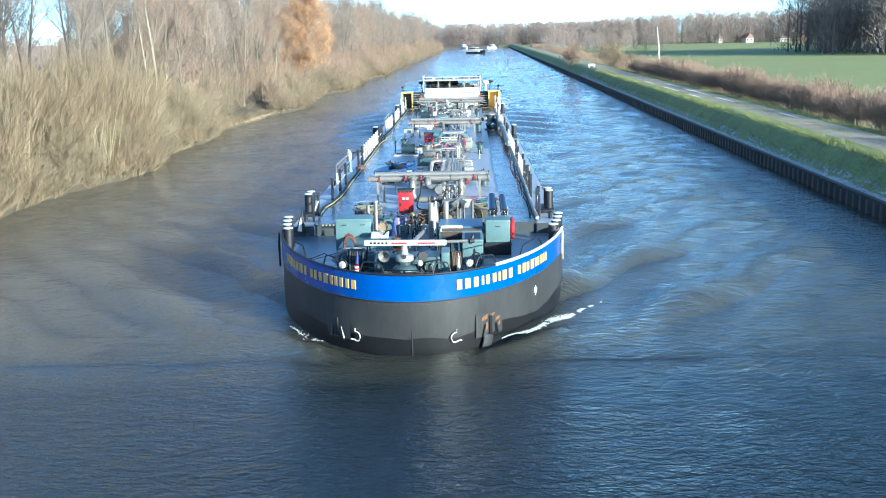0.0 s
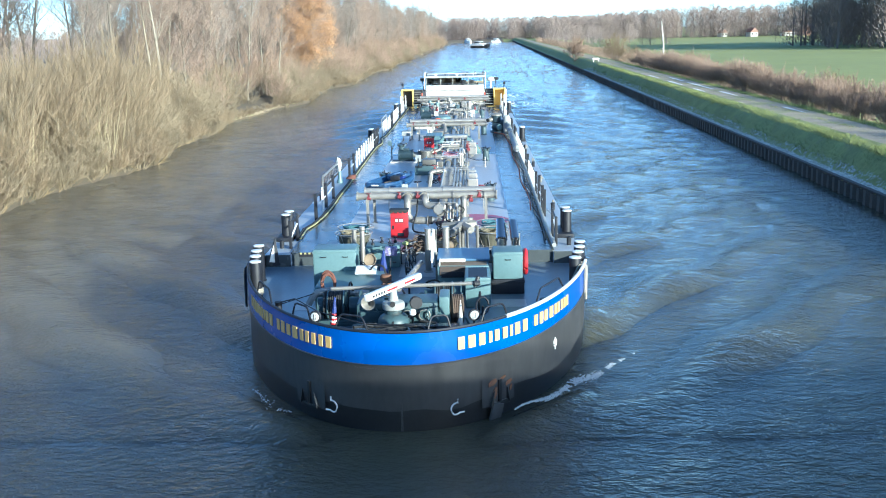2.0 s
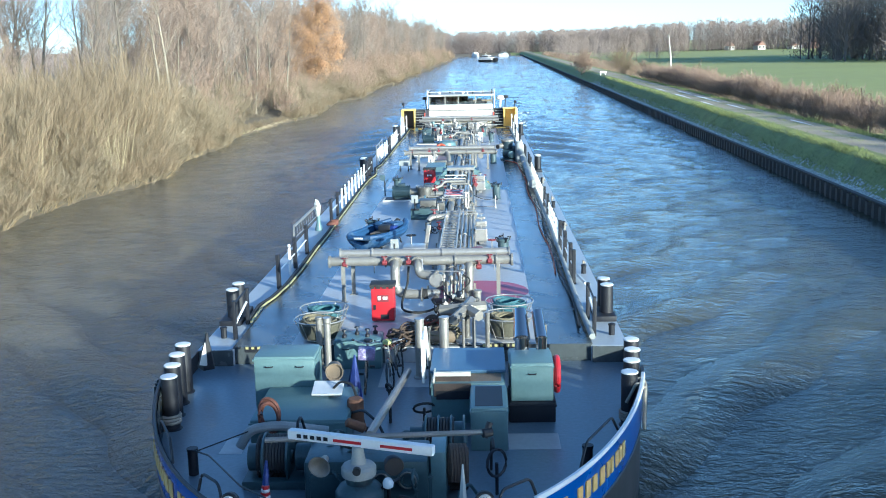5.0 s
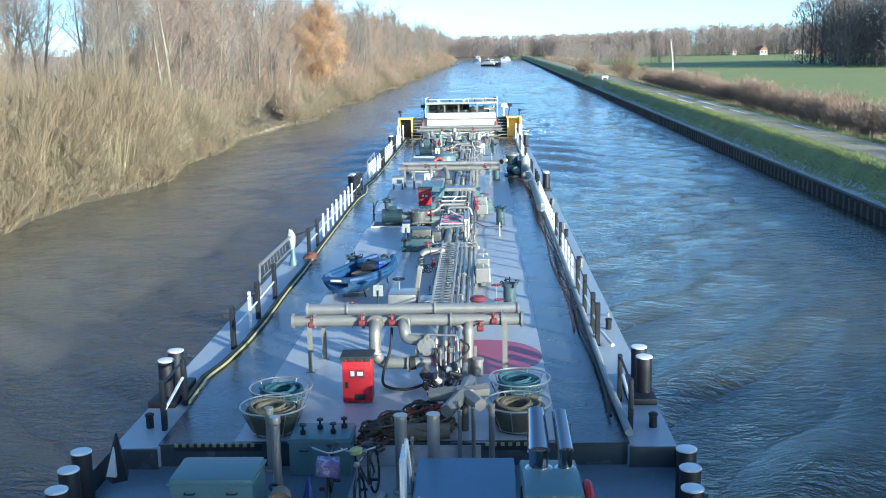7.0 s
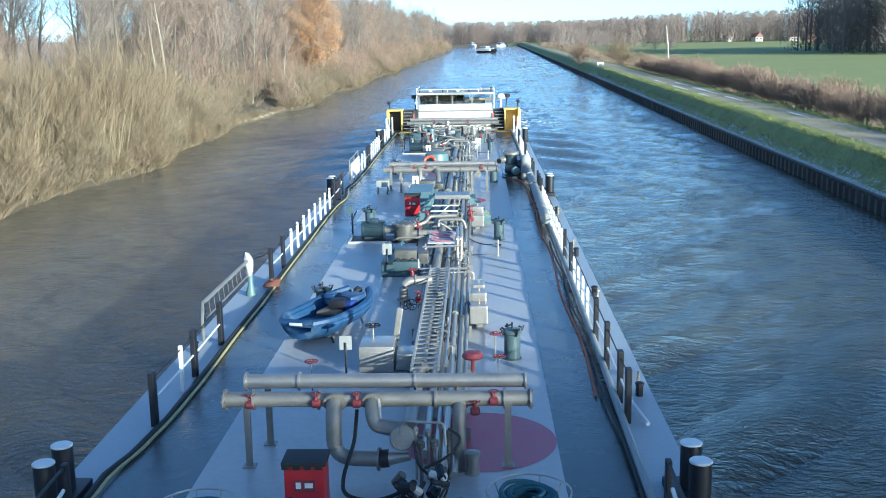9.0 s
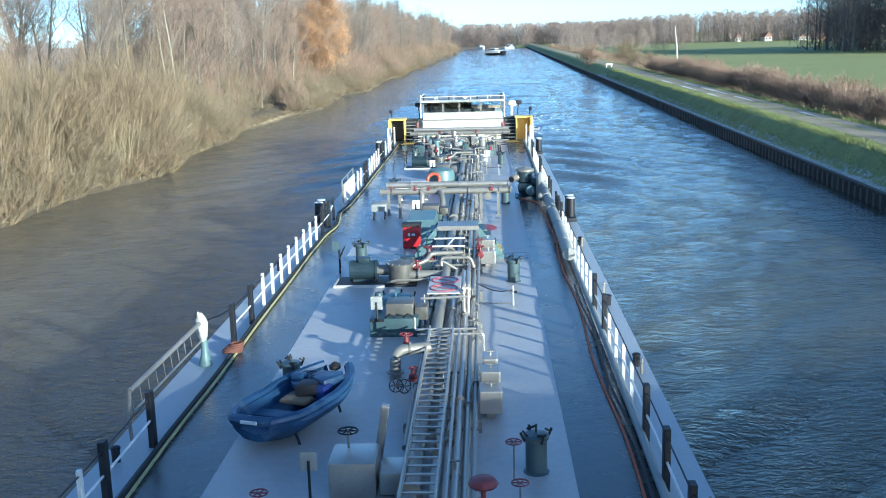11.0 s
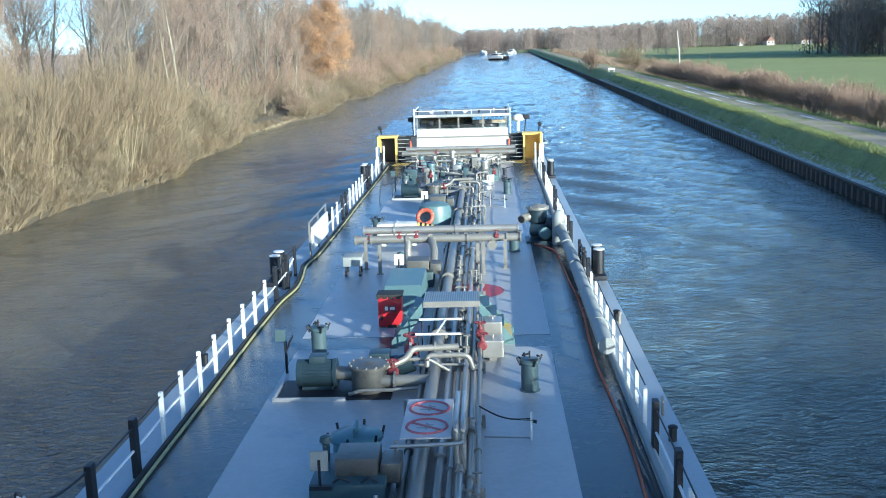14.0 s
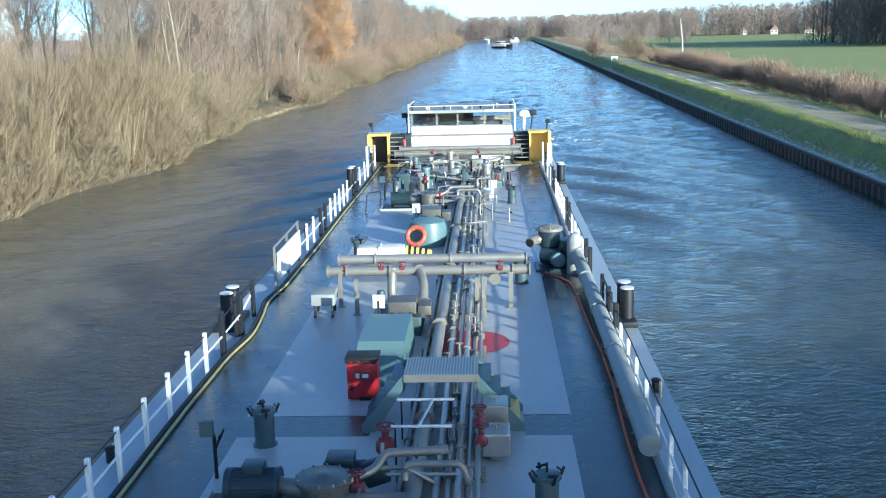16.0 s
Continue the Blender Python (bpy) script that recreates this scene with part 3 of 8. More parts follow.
def make_bush(name, seed, height, wide, material, stem_mat, label, limbs=34, fine=26, category="shrub", group=""):
    """A rounded shrub: arching limbs that fork, hazed over with fine twigs."""
    rnd = random.Random(seed)
    random.seed(seed)
    segs, twigs = [], []
    for _ in range(limbs):
        a, out = rnd.uniform(0, math.tau), math.sqrt(rnd.random())
        tip = Vector((wide * out * math.cos(a), wide * out * math.sin(a), height * (1 - 0.62 * out ** 2.2) * rnd.uniform(0.72, 1.05)))
        p = Vector((wide * 0.22 * out * math.cos(a), wide * 0.22 * out * math.sin(a), -0.2))
        bow = p.lerp(tip, 0.5) + Vector((-math.cos(a) * wide * 0.12, -math.sin(a) * wide * 0.12, height * 0.12))
        rad = rnd.uniform(0.010, 0.026)
        line = [p * (1 - t) ** 2 + bow * 2 * t * (1 - t) + tip * t * t for t in (0, 0.25, 0.5, 0.75, 1)]
        for k in range(4):
            segs.append((line[k], line[k + 1], rad * (1 - 0.22 * k), rad * (0.78 - 0.22 * k)))
        for k in range(5):
            t = rnd.uniform(0.3, 0.95)
            q = line[int(t * 4)].lerp(line[int(t * 4) + 1], t * 4 % 1)
            d = ((tip - p).normalized() * 0.8 + Vector((rnd.gauss(0, 0.55), rnd.gauss(0, 0.55), rnd.gauss(0.15, 0.35)))) * height * rnd.uniform(0.12, 0.24)
            segs.append((q, q + d, rad * 0.45, rad * 0.15))
            for _ in range(fine):
                s = (d.normalized() * 0.7 + Vector((rnd.gauss(0, 0.42), rnd.gauss(0, 0.42), rnd.gauss(0.45, 0.4)))) * rnd.uniform(0.16, 0.42)
                twigs.append((q + d * rnd.uniform(0.1, 1.1), s * (0.6 + height * 0.09), rnd.uniform(0.005, 0.010)))
    shrub = thing(name, label, category, group)
    v, f = prism(segs, 3)
    mesh_of("stem_clump", v, f, stem_mat, shrub)
    v, f = slivers(twigs)
    mesh_of("twig_crown", v, f, material, shrub)
    return shrub


plant = random.Random(11)


def stand(ob, u, v, z, scale=1.0):
    """The pose of a plant on the bank."""
    return Matrix.Translation(at(u, v, z)) @ Matrix.Rotation(plant.uniform(0, math.tau), 4, "Z") @ Matrix.Scale(scale, 4)


def sow(protos, spots):
    """Sets prototypes and their copies on the spots (u, v, z, scale, which)."""
    used = set()
    for u, v, z, scale, which in spots:
        ob = protos[which % len(protos)]
        m = stand(ob, u, v, z, scale)
        if ob.name not in used:
            used.add(ob.name)
            ob.matrix_basis = m
        else:
            o = copy_thing(ob, Matrix())
            o.matrix_basis = m


def left_wood():
    bare = [make_tree("bare_tree", 20 + k, h, mt, BARK, (2, 2, 1), tp, clear=c, label=lb, group="trees on the wooded bank")
            for k, (h, mt, tp, c, lb) in enumerate((
                (14.5, TWIG_GREY, 5, 0.2, "leafless grey-brown tree on the wooded canal bank"),
                (13.0, TWIG_BROWN, 5, 0.2, "leafless reddish-brown tree on the wooded canal bank"),
                (15.5, TWIG_GREY, 5, 0.3, "tall leafless grey tree on the wooded canal bank"),
                (12.0, TWIG_BROWN, 5, 0.15, "slender leafless brown tree on the wooded canal bank"),
                (13.5, TWIG_BROWN, 6, 0.15, "dense leafless brown tree on the wooded canal bank")))]
    spots = []
    for v in range(60, 560, 4):
        for row, (d0, d1) in enumerate(((5, 10), (11, 17), (18, 27))):
            if plant.random() < (0.95 if v > 84 else 0.5 if row == 0 else 0.6):
                d, w = plant.uniform(d0, d1), v + plant.uniform(-2.4, 2.4)
                if abs(w - 152) < 11 and d < 14:
                    continue
                q = at(left_edge(w) - d, w)
                if q.x < -0.36 * q.y and plant.random() < 0.62 or -0.36 * q.y <= q.x < -0.29 * q.y and plant.random() < 0.25:
                    continue
                spots.append((left_edge(w) - d, w, 1.2, plant.uniform(0.85, 1.2) * (1 - 0.12 * max(0.0, min(1.0, (w - 160) / 90))), plant.randrange(5)))
    sow(bare, spots)
    # two tall open trees against the sky, beyond the willow scrub
    for u, v, s, k in ((-68.5, 112, 1.3, 0), (-64.0, 118, 1.35, 2), (-55, 120, 1.15, 0), (-77, 125, 1.3, 2), (-85, 118, 1.25, 4)):
        o = copy_thing(bare[k], Matrix())
        o.matrix_basis = stand(bare[k], u, v, 1.4, s)
    oak = make_tree("oak_tree", 43, 13.5, TWIG_BROWN, BARK, (3, 2, 1), 4, leaves=40000, leaf_mat=LEAF_RUST, clear=0.1,
                    label="oak keeping its rust-orange autumn leaves among bare trees")
    oak.matrix_basis = stand(oak, left_edge(155) - 2.6, 155, 0.6, 1.05)


def left_scrub():
    willow = [make_shrub("willow_shrub", 60 + k, (6.6, 7.6, 5.6)[k], 2.7, 120, TWIG_OCHRE, TWIG_OCHRE, "dense ochre-yellow leafless willow scrub at the waterside", 14, group="willow scrub")
              for k in range(3)]
    olive = [make_bush("olive_shrub", 70 + k, 4.6, 2.9, TWIG_OLIVE, TWIG_OLIVE, "rounded olive-brown leafless shrub overhanging the water", 40, 30, group="waterside shrubs")
             for k in range(2)]
    brown = [make_bush("brown_shrub", 80 + k, 5.0, 2.6, TWIG_RED, TWIG_BROWN, "leafless red-brown shrub under the trees", 36, 30, group="waterside shrubs")
             for k in range(2)]
    spots = []
    for v in range(36, 92, 3):
        for d in (0.7, 3.2, 6.2, 9.5, 13, 17):
            if plant.random() < 0.93:
                w = v + plant.uniform(-1.4, 1.4)
                spots.append((left_edge(w) - d - plant.uniform(-0.7, 0.9), w, 0.3 + min(d, 6) * 0.14, plant.uniform(0.5, 0.8) if d < 2 else plant.uniform(0.75, 1.25) * (1.2 if w < 62 else 1.08 if w < 76 else 0.95), plant.randrange(3)))
    front = [s for s in spots if s[3] <= 0.8]
    sow(willow, [s for k, s in enumerate(spots) if s[3] > 0.8 and k % 4])
    domes = [make_bush("willow_bush", 64 + k, 5.4, 2.8, TWIG_OCHRE, TWIG_OCHRE, "rounded tan leafless willow bush at the waterside", 44, 30, group="willow scrub") for k in range(2)]
    sow(domes, [s for k, s in enumerate(spots) if s[3] > 0.8 and k % 4 == 0] + [(s[0] - 0.5, s[1], s[2], s[3] * 0.85, s[4]) for s in front[::2]])
    spots, spots2 = [s for k, s in enumerate(spots) if k % 8 == 2] + front[1::4], [(*s[:3], s[3] * 1.1, s[4]) for k, s in enumerate(spots) if k % 8 == 6] + front[3::4]
    for v in range(70, 560, 4):
        w = v + plant.uniform(-1.5, 1.5)
        bay = abs(w - 108) < 9
        if plant.random() < 0.85:
            (spots if plant.random() < 0.45 else spots2).append((left_edge(w) - (2.6 if bay else 1.0) - plant.uniform(0, 0.8), w, 0.3, plant.uniform(0.55, 0.75) if bay else plant.uniform(0.65, 1.0), plant.randrange(2)))
        if plant.random() < 0.9:
            w = v + plant.uniform(-2, 2)
            (spots if plant.random() < 0.3 else spots2).append((left_edge(w) - 4.5 - plant.uniform(0, 1.5), w, 0.8, plant.uniform(0.9, 1.25), plant.randrange(2)))
    sow(olive, spots + [s for s in spots2 if s[1] < 92])
    sow(brown, [s for s in spots2 if s[1] >= 92])
    low = [make_bush("undergrowth_bush", 86 + k, 1.7, 1.6, (TWIG_OLIVE, TWIG_OCHRE)[k], TWIG_OLIVE, "low tangled brown undergrowth hanging to the water", 30, 26, group="waterside undergrowth") for k in range(2)]
    spots, v = [], 34.0
    while v < 300:
        bay = abs(v - 108) < 8
        if not bay or plant.random() < 0.5:
            spots.append((left_edge(v) - plant.uniform(0.1, 0.9), v, 0.1, plant.uniform(0.6, 1.15) * (0.6 if bay else 1), plant.randrange(2)))
        v += 1.7 if v < 110 else 2.6
    sow(low, spots)
    rnd = random.Random(7)
    random.seed(7)
    reeds = []
    for _ in range(1300):
        v = rnd.uniform(34, 110) if rnd.random() < 0.8 else rnd.uniform(110, 190)
        d = abs(rnd.gauss(0, 1.5)) - 0.25
        p = at(left_edge(v) - d, v, 0.05 + 0.12 * min(d, 4))
        reeds.append((p, Vector((rnd.gauss(0.2, 0.35), rnd.gauss(0, 0.35), rnd.uniform(0.2, 0.8))), rnd.uniform(0.008, 0.02)))
    sv, sf = [], []
    for _ in range(600):
        v = rnd.gauss(107, 6)
        p = at(left_edge(v) + rnd.uniform(-2.2, -0.1), v, 0.14 + 0.18 * rnd.random())
        r, n = rnd.uniform(0.08, 0.28), len(sv)
        sv += [p + Vector((rnd.uniform(0.6, 1) * r * a, rnd.uniform(0.6, 1) * r * b, rnd.uniform(0.5, 0.8) * r * c)) for a, b, c in ((1, 0, 0), (0, 1, 0), (-1, 0, 0), (0, -1, 0), (0, 0, 1))]
        sf += [(n, n + 1, n + 4), (n + 1, n + 2, n + 4), (n + 2, n + 3, n + 4), (n + 3, n, n + 4)]
    tagged(mesh_of("shore_stones", sv, sf, GRAVEL), "pale stones at the foot of the wooded bank", "stones", kind="stuff")
    vv, ff = slivers(reeds)
    tagged(mesh_of("reeds", vv, ff, REED), "dry straw-coloured reeds and grass at the water's edge", "reeds", kind="stuff")


def trunk_trees():
    """Trees whose trunks stand clear of the scrub, and thick pale willow stems at the waterside."""
    rnd = random.Random(27)

    def set_out(protos, spots):
        for k, (v, d, z, scale, which) in enumerate(spots):
            ob = protos[which] if k == [q[4] for q in spots].index(which) else copy_thing(protos[which], Matrix())
            ob.matrix_basis = Matrix.Translation(at(left_edge(v) - d, v, z)) @ Matrix.Rotation(rnd.uniform(0, math.tau), 4, "Z") @ Matrix.Scale(scale, 4)

    pale = [make_tree("pale_tree", 140 + k, h, TWIG_BROWN, BARK_PALE, (2, 1, 1), 3, clear=0.42, lean=0.07, label="slender bare tree with a pale trunk above the scrub", group="pale-trunked trees") for k, h in enumerate((13.5, 15.0))]
    set_out(pale, [(90, 5.3, 0.9, 1.0, 0), (90, 4.5, 0.9, 1.08, 1), (79, 7.4, 0.9, 0.8, 0), (112, 6.6, 0.9, 0.95, 1), (118, 4.4, 0.9, 0.85, 0), (86, 8.0, 0.9, 1.0, 1), (128, 4.0, 0.9, 0.8, 1), (97, 5.0, 0.9, 0.75, 0)])
    tall = [make_tree("open_tree", 150 + k, 17.5, TWIG_GREY, BARK, (2, 2, 1), 3, clear=0.38, label="tall bare spreading tree standing open against the sky", group="tall open trees") for k in range(2)]
    set_out(tall, [(112, 26.0, 1.4, 1.05, 0), (112, 28.2, 1.4, 1.1, 1), (101, 13.6, 1.2, 0.95, 1), (131, 29.5, 1.4, 1.05, 0), (128, 25.5, 1.4, 0.95, 1), (140, 33.0, 1.4, 1.05, 1)])
    clumps = []
    for k in range(3):
        twigs = []
        stems = thing("coppiced_willow", "clump of thick pale upright willow stems at the waterside", "shrub", "pale willow stems")
        for _ in range(11):
            p = Vector((rnd.gauss(0, 0.55), rnd.gauss(0, 0.55), -0.3))
            d = Vector((rnd.gauss(0, 0.13), rnd.gauss(0, 0.13), 1)).normalized()
            length, rad = rnd.uniform(2.8, 5.2), rnd.uniform(0.022, 0.05)
            segs = []
            for j in range(4):
                d = (d + Vector((rnd.gauss(0, 0.05), rnd.gauss(0, 0.05), 0.02))).normalized()
                q = p + d * length / 4
                segs.append((p, q, rad * (1 - 0.21 * j), rad * (0.79 - 0.21 * j)))
                for _ in range(3 * j):
                    twigs.append((p.lerp(q, rnd.random()), d * rnd.uniform(0.3, 0.8) + Vector((rnd.gauss(0, 0.2), rnd.gauss(0, 0.2), 0.1)), rnd.uniform(0.006, 0.012)))
                p = q
            v, f = prism(segs, 5)
            mesh_of("stem", v, f, WILLOW_BARK, stems)
        v, f = slivers(twigs)
        mesh_of("twig_crown", v, f, TWIG_OCHRE, stems)
        clumps.append(stems)
    spots = []
    for k in range(19):
        v = 46.5 + 1.0 * k
        spots.append((v + rnd.uniform(-0.5, 0.5), rnd.uniform(0.9, 3.6), 0.5, rnd.uniform(0.8, 1.15), k % 3))
    set_out(clumps, spots)


def hedge_and_grass():
    bush = [make_bush("hedge_bush", 90 + k, 2.8, 1.45, TWIG_RED, TWIG_BROWN, "leafless red-brown hedge bush beside the towpath", 34, 27, group="hedge bushes") for k in range(4)]
    pale = make_bush("pale_hedge_bush", 95, 3.1, 1.5, TWIG_OCHRE, TWIG_OCHRE, "leafless straw-coloured hedge bush beside the towpath", 30, 26, group="hedge bushes")
    spots = []
    v = 42.0
    while v < 193:
        for u in (plant.choice((10.1, 10.7, 11.5)),):
            w = v + plant.uniform(-0.5, 0.5)
            spots.append((u + plant.uniform(-0.3, 0.3), w, 1.15, 1.17 * plant.uniform(0.86, 1.1) * (0.85 + 0.2 * noise.noise((w * 0.08, u, 0))), plant.randrange(4)))
        v += 1.0
    sow(bush, spots)
    rnd = random.Random(8)
    random.seed(8)
    tw = []
    for _ in range(26000):
        v = rnd.uniform(192, 600)
        h = 2.5 * (0.8 + 0.35 * noise.noise((v * 0.1, 0, 3)))
        p = at(rnd.uniform(9.7, 12.4), v, 1.1 + h * rnd.random() ** 1.3)
        tw.append((p, Vector((rnd.gauss(0, 0.25), rnd.gauss(0, 0.25), rnd.uniform(0.2, 0.7))), rnd.uniform(0.015, 0.035)))
    vv, ff = slivers(tw)
    tagged(mesh_of("far_hedge", vv, ff, TWIG_RED), "leafless red-brown hedge running on along the track", "hedge", kind="stuff")
    sow([pale], [(12.5, w * 1.125, 1.0, plant.uniform(0.9, 1.22), 0) for w in (78, 81, 83, 102, 140, 176, 185, 189, 196, 203, 230)])
    # a rounded bush on the slope, by the water
    sow([make_bush("bank_bush", 97, 4.6, 2.7, TWIG_RED, TWIG_BROWN, "rounded leafless brown bush on the grass slope", 60, 60)], [(1.9, 226, 1.3, 1.1, 0)])
    sow([make_bush("bank_bush", 98, 4.4, 2.5, TWIG_OCHRE, TWIG_BROWN, "pale leafless bush beside the towpath", 55, 55)], [(8.4, 212, 1.6, 1.2, 0)])
    rnd = random.Random(9)
    random.seed(9)
    blades = []
    for _ in range(80000):
        v = 36 + 150 * rnd.random() ** 1.6
        u = rnd.choice((rnd.uniform(0.95, 2.9), rnd.uniform(1.5, 3.0), rnd.uniform(1.2, 3.6), rnd.uniform(6.2, 7.2), rnd.gauss(4.8, 0.28)))
        z = max(0.66, min(0.72 + 1.0 * (u - 1.0), 1.42 + 0.97 * (u - 1.6), 1.81 + 0.34 * (u - 2.0), 1.98 + 0.08 * (u - 2.5), 2.02))
        h = rnd.uniform(0.06, 0.22) * (0.45 if 3.4 < u < 6.2 else 1) * (0.6 + 0.9 * max(0.0, noise.noise((u * 1.1, v * 0.45, 4)) + 0.35))
        blades.append((at(u, v, z - 0.03), Vector((rnd.gauss(-0.03, 0.07), rnd.gauss(0, 0.07), h)), rnd.uniform(0.01, 0.025)))
    vv, ff = slivers(blades)
    tagged(mesh_of("grass", vv, ff, BLADE), "rough green grass on the bank slope", "grass", kind="stuff")
    vv, ff = [], []
    for _ in range(14000):
        v = 36 + 160 * rnd.random() ** 1.5
        w = rnd.random() ** 1.6
        p = at(0.52 + 0.95 * w, v, 0.66 + 0.1 * w + (0.75 * (w - 0.5) if w > 0.5 else 0))
        r = rnd.uniform(0.04, 0.13)
        n = len(vv)
        vv += [p + Vector((rnd.uniform(0.6, 1) * r * a, rnd.uniform(0.6, 1) * r * b, rnd.uniform(0.5, 0.8) * r * c)) for a, b, c in ((1, 0, 0), (0, 1, 0), (-1, 0, 0), (0, -1, 0), (0, 0, 1))]
        ff += [(n, n + 1, n + 4), (n + 1, n + 2, n + 4), (n + 2, n + 3, n + 4), (n + 3, n, n + 4)]
    tagged(mesh_of("bank_stones", vv, ff, STONES), "pale grey stones along the top of the piling", "stones", kind="stuff")
    bm = B()
    for u, v, w, l in ((3.7, 118, 0.35, 5), (5.2, 112, 0.4, 7), (5.3, 126, 0.35, 5), (3.8, 134, 0.3, 4), (5.1, 98, 0.3, 4), (5.4, 78, 0.25, 3), (3.6, 104, 0.3, 3)):
        pts = [at(u + 0.55 * w * math.cos(a) * (1 + 0.3 * math.sin(3 * a)), v + l * math.sin(a), 2.056) for a in [k * math.tau / 16 for k in range(16)]]
        bm.faces.new([bm.verts.new(p) for p in pts])
    tagged(part("pale_patches", bm, PALE_GRAVEL, smooth=0), "pale patches in the wheel ruts of the track", "gravel", kind="structure")


def woods_mesh(name, spots, seed, twig_mat, label, thick=480, fine=1.0):
    """Distant woods as one mass of trunks, limbs and twigs."""
    rnd = random.Random(seed)
    random.seed(seed)
    segs, tw = [], []
    for p, h in spots:
        segs.append((p, p + Vector((rnd.gauss(0, 0.4), rnd.gauss(0, 0.4), h * 0.8)), h * 0.014, h * 0.004))
        for _ in range(8):
            z = rnd.uniform(0.15, 0.7)
            a = rnd.uniform(0, math.tau)
            q = p + Vector((0, 0, h * z))
            segs.append((q, q + Vector((math.cos(a), math.sin(a), rnd.uniform(0.7, 1.4))) * h * rnd.uniform(0.12, 0.25), h * 0.004, h * 0.0015))
        wide = rnd.uniform(0.22, 0.34)
        for _ in range(thick):
            z = rnd.random() ** 0.8
            a, r = rnd.uniform(0, math.tau), h * wide * math.sqrt(rnd.random()) * math.sin(math.pi * min(0.25 + 0.75 * z, 0.985)) ** 0.6
            q = p + Vector((math.cos(a) * r, math.sin(a) * r, h * 0.96 * z))
            s = Vector((math.cos(a) * rnd.uniform(-0.2, 0.9), math.sin(a) * rnd.uniform(-0.2, 0.9), rnd.uniform(0.1, 1.1)))
            tw.append((q, s * h * rnd.uniform(0.05, 0.12) * (0.5 + 0.5 * fine), h * rnd.uniform(0.005, 0.010) * fine))
    v, f = prism(segs, 3)
    v2, f2 = slivers(tw)
    f = [tuple(f_) for f_ in f] + [tuple(k + len(v) for k in g) for g in f2]
    ob = mesh_of(name, v + v2, f, twig_mat)
    return tagged(ob, label, "woods", kind="stuff")


def far_woods():
    rnd = random.Random(31)
    spots = [(Vector((rnd.uniform(-150, 140), rnd.uniform(735, 800), 1.0)), rnd.uniform(12.5, 16.5)) for _ in range(640)]
    spots += [(Vector((rnd.uniform(-150, 140), rnd.uniform(800, 840), 1.0)), rnd.uniform(14, 17)) for _ in range(160)]
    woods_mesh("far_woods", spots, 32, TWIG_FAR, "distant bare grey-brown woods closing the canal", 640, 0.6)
    spots = []
    for _ in range(620):
        u = rnd.uniform(14, 330)
        spots.append((at(u, rnd.uniform(575, 650), 1.6), rnd.uniform(0.8, 1.06) * (13.0 + 4.0 * max(0.0, min(1.0, (u - 25) / 70)) + 1.8 * noise.noise((u * 0.03, 0, 1)))))
    spots += [(at(rnd.uniform(10, 50), rnd.uniform(380, 520), 1.6), rnd.uniform(4, 9)) for _ in range(60)]
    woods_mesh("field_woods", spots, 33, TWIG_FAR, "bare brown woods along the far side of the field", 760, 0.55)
    spots = [(at(rnd.uniform(75, 170), rnd.uniform(262, 330), 1.6), rnd.uniform(17, 23)) for _ in range(230)]
    woods_mesh("near_copse", spots, 34, TWIG_COPSE, "dark bare copse standing in the field", 820, 0.6)
    spots = [(at(rnd.uniform(-330, -85), rnd.uniform(170, 420), 1.6), rnd.uniform(6, 9.5)) for _ in range(380)]
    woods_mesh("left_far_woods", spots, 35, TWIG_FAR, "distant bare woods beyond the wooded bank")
    birch = thing("birch_trunk", "tall bare white birch trunk standing in the hedge", "tree")
    segs = [(Vector((0, 0, -0.3)), Vector((-0.15, 0.1, 4.0)), 0.16, 0.12), (Vector((-0.15, 0.1, 4.0)), Vector((-0.5, 0.2, 7.4)), 0.12, 0.06)]
    v, f = prism(segs, 8)
    mesh_of("trunk", v, f, BIRCH, birch)
    birch.matrix_basis = Matrix.Translation(at(12.4, 178, 1.7))


def houses():
    """Small farmhouses at the wood's edge across the field."""
    def house(u, v, w, d, h, roof_h, wall, name, label):
        hs = thing(name, label, "house")
        bm = B()
        box(bm, (-w / 2, -d / 2, 0), (w / 2, d / 2, h))
        part("wall", bm, wall, hs, smooth=0)
        bm = B()
        a = [bm.verts.new((x, -d / 2 - 0.3, z)) for x, z in ((-w / 2 - 0.3, h - 0.1), (0, h + roof_h), (w / 2 + 0.3, h - 0.1))]
        b = [bm.verts.new((x, d / 2 + 0.3, z)) for x, z in ((-w / 2 - 0.3, h - 0.1), (0, h + roof_h), (w / 2 + 0.3, h - 0.1))]
        bm.faces.new(a), bm.faces.new(b[::-1])
        for k in range(3):
            bm.faces.new((a[k], a[(k + 1) % 3], b[(k + 1) % 3], b[k]))
        part("roof", bm, ROOF, hs, smooth=0)
        for sx in (-1, 1):
            bm = B()
            box(bm, (sx * w * 0.25 - 0.5, -d / 2 - 0.03, h * 0.45), (sx * w * 0.25 + 0.5, -d / 2 + 0.05, h * 0.8))
            part("window", bm, GLASS, hs, smooth=0)
        hs.matrix_basis = Matrix.Translation(at(u, v, 1.6)) @ pose(0, 0, 0, 0, 0, 12)
    house(127, 584, 4.4, 6, 2.4, 2.4, PLASTER, "farmhouse", "small white farmhouse with steep red roof at the wood")
    house(146, 583, 6, 5, 2.0, 1.1, PLASTER, "barn", "low white farm shed beside the woods")
    house(157, 590, 5, 6, 2.8, 2.2, ROOF, "farmhouse", "red-brick farmhouse with a red roof at the wood")
    house(112, 588, 3.4, 5, 2.4, 1.8, PLASTER, "farmhouse", "small pale house half hidden by bare trees")


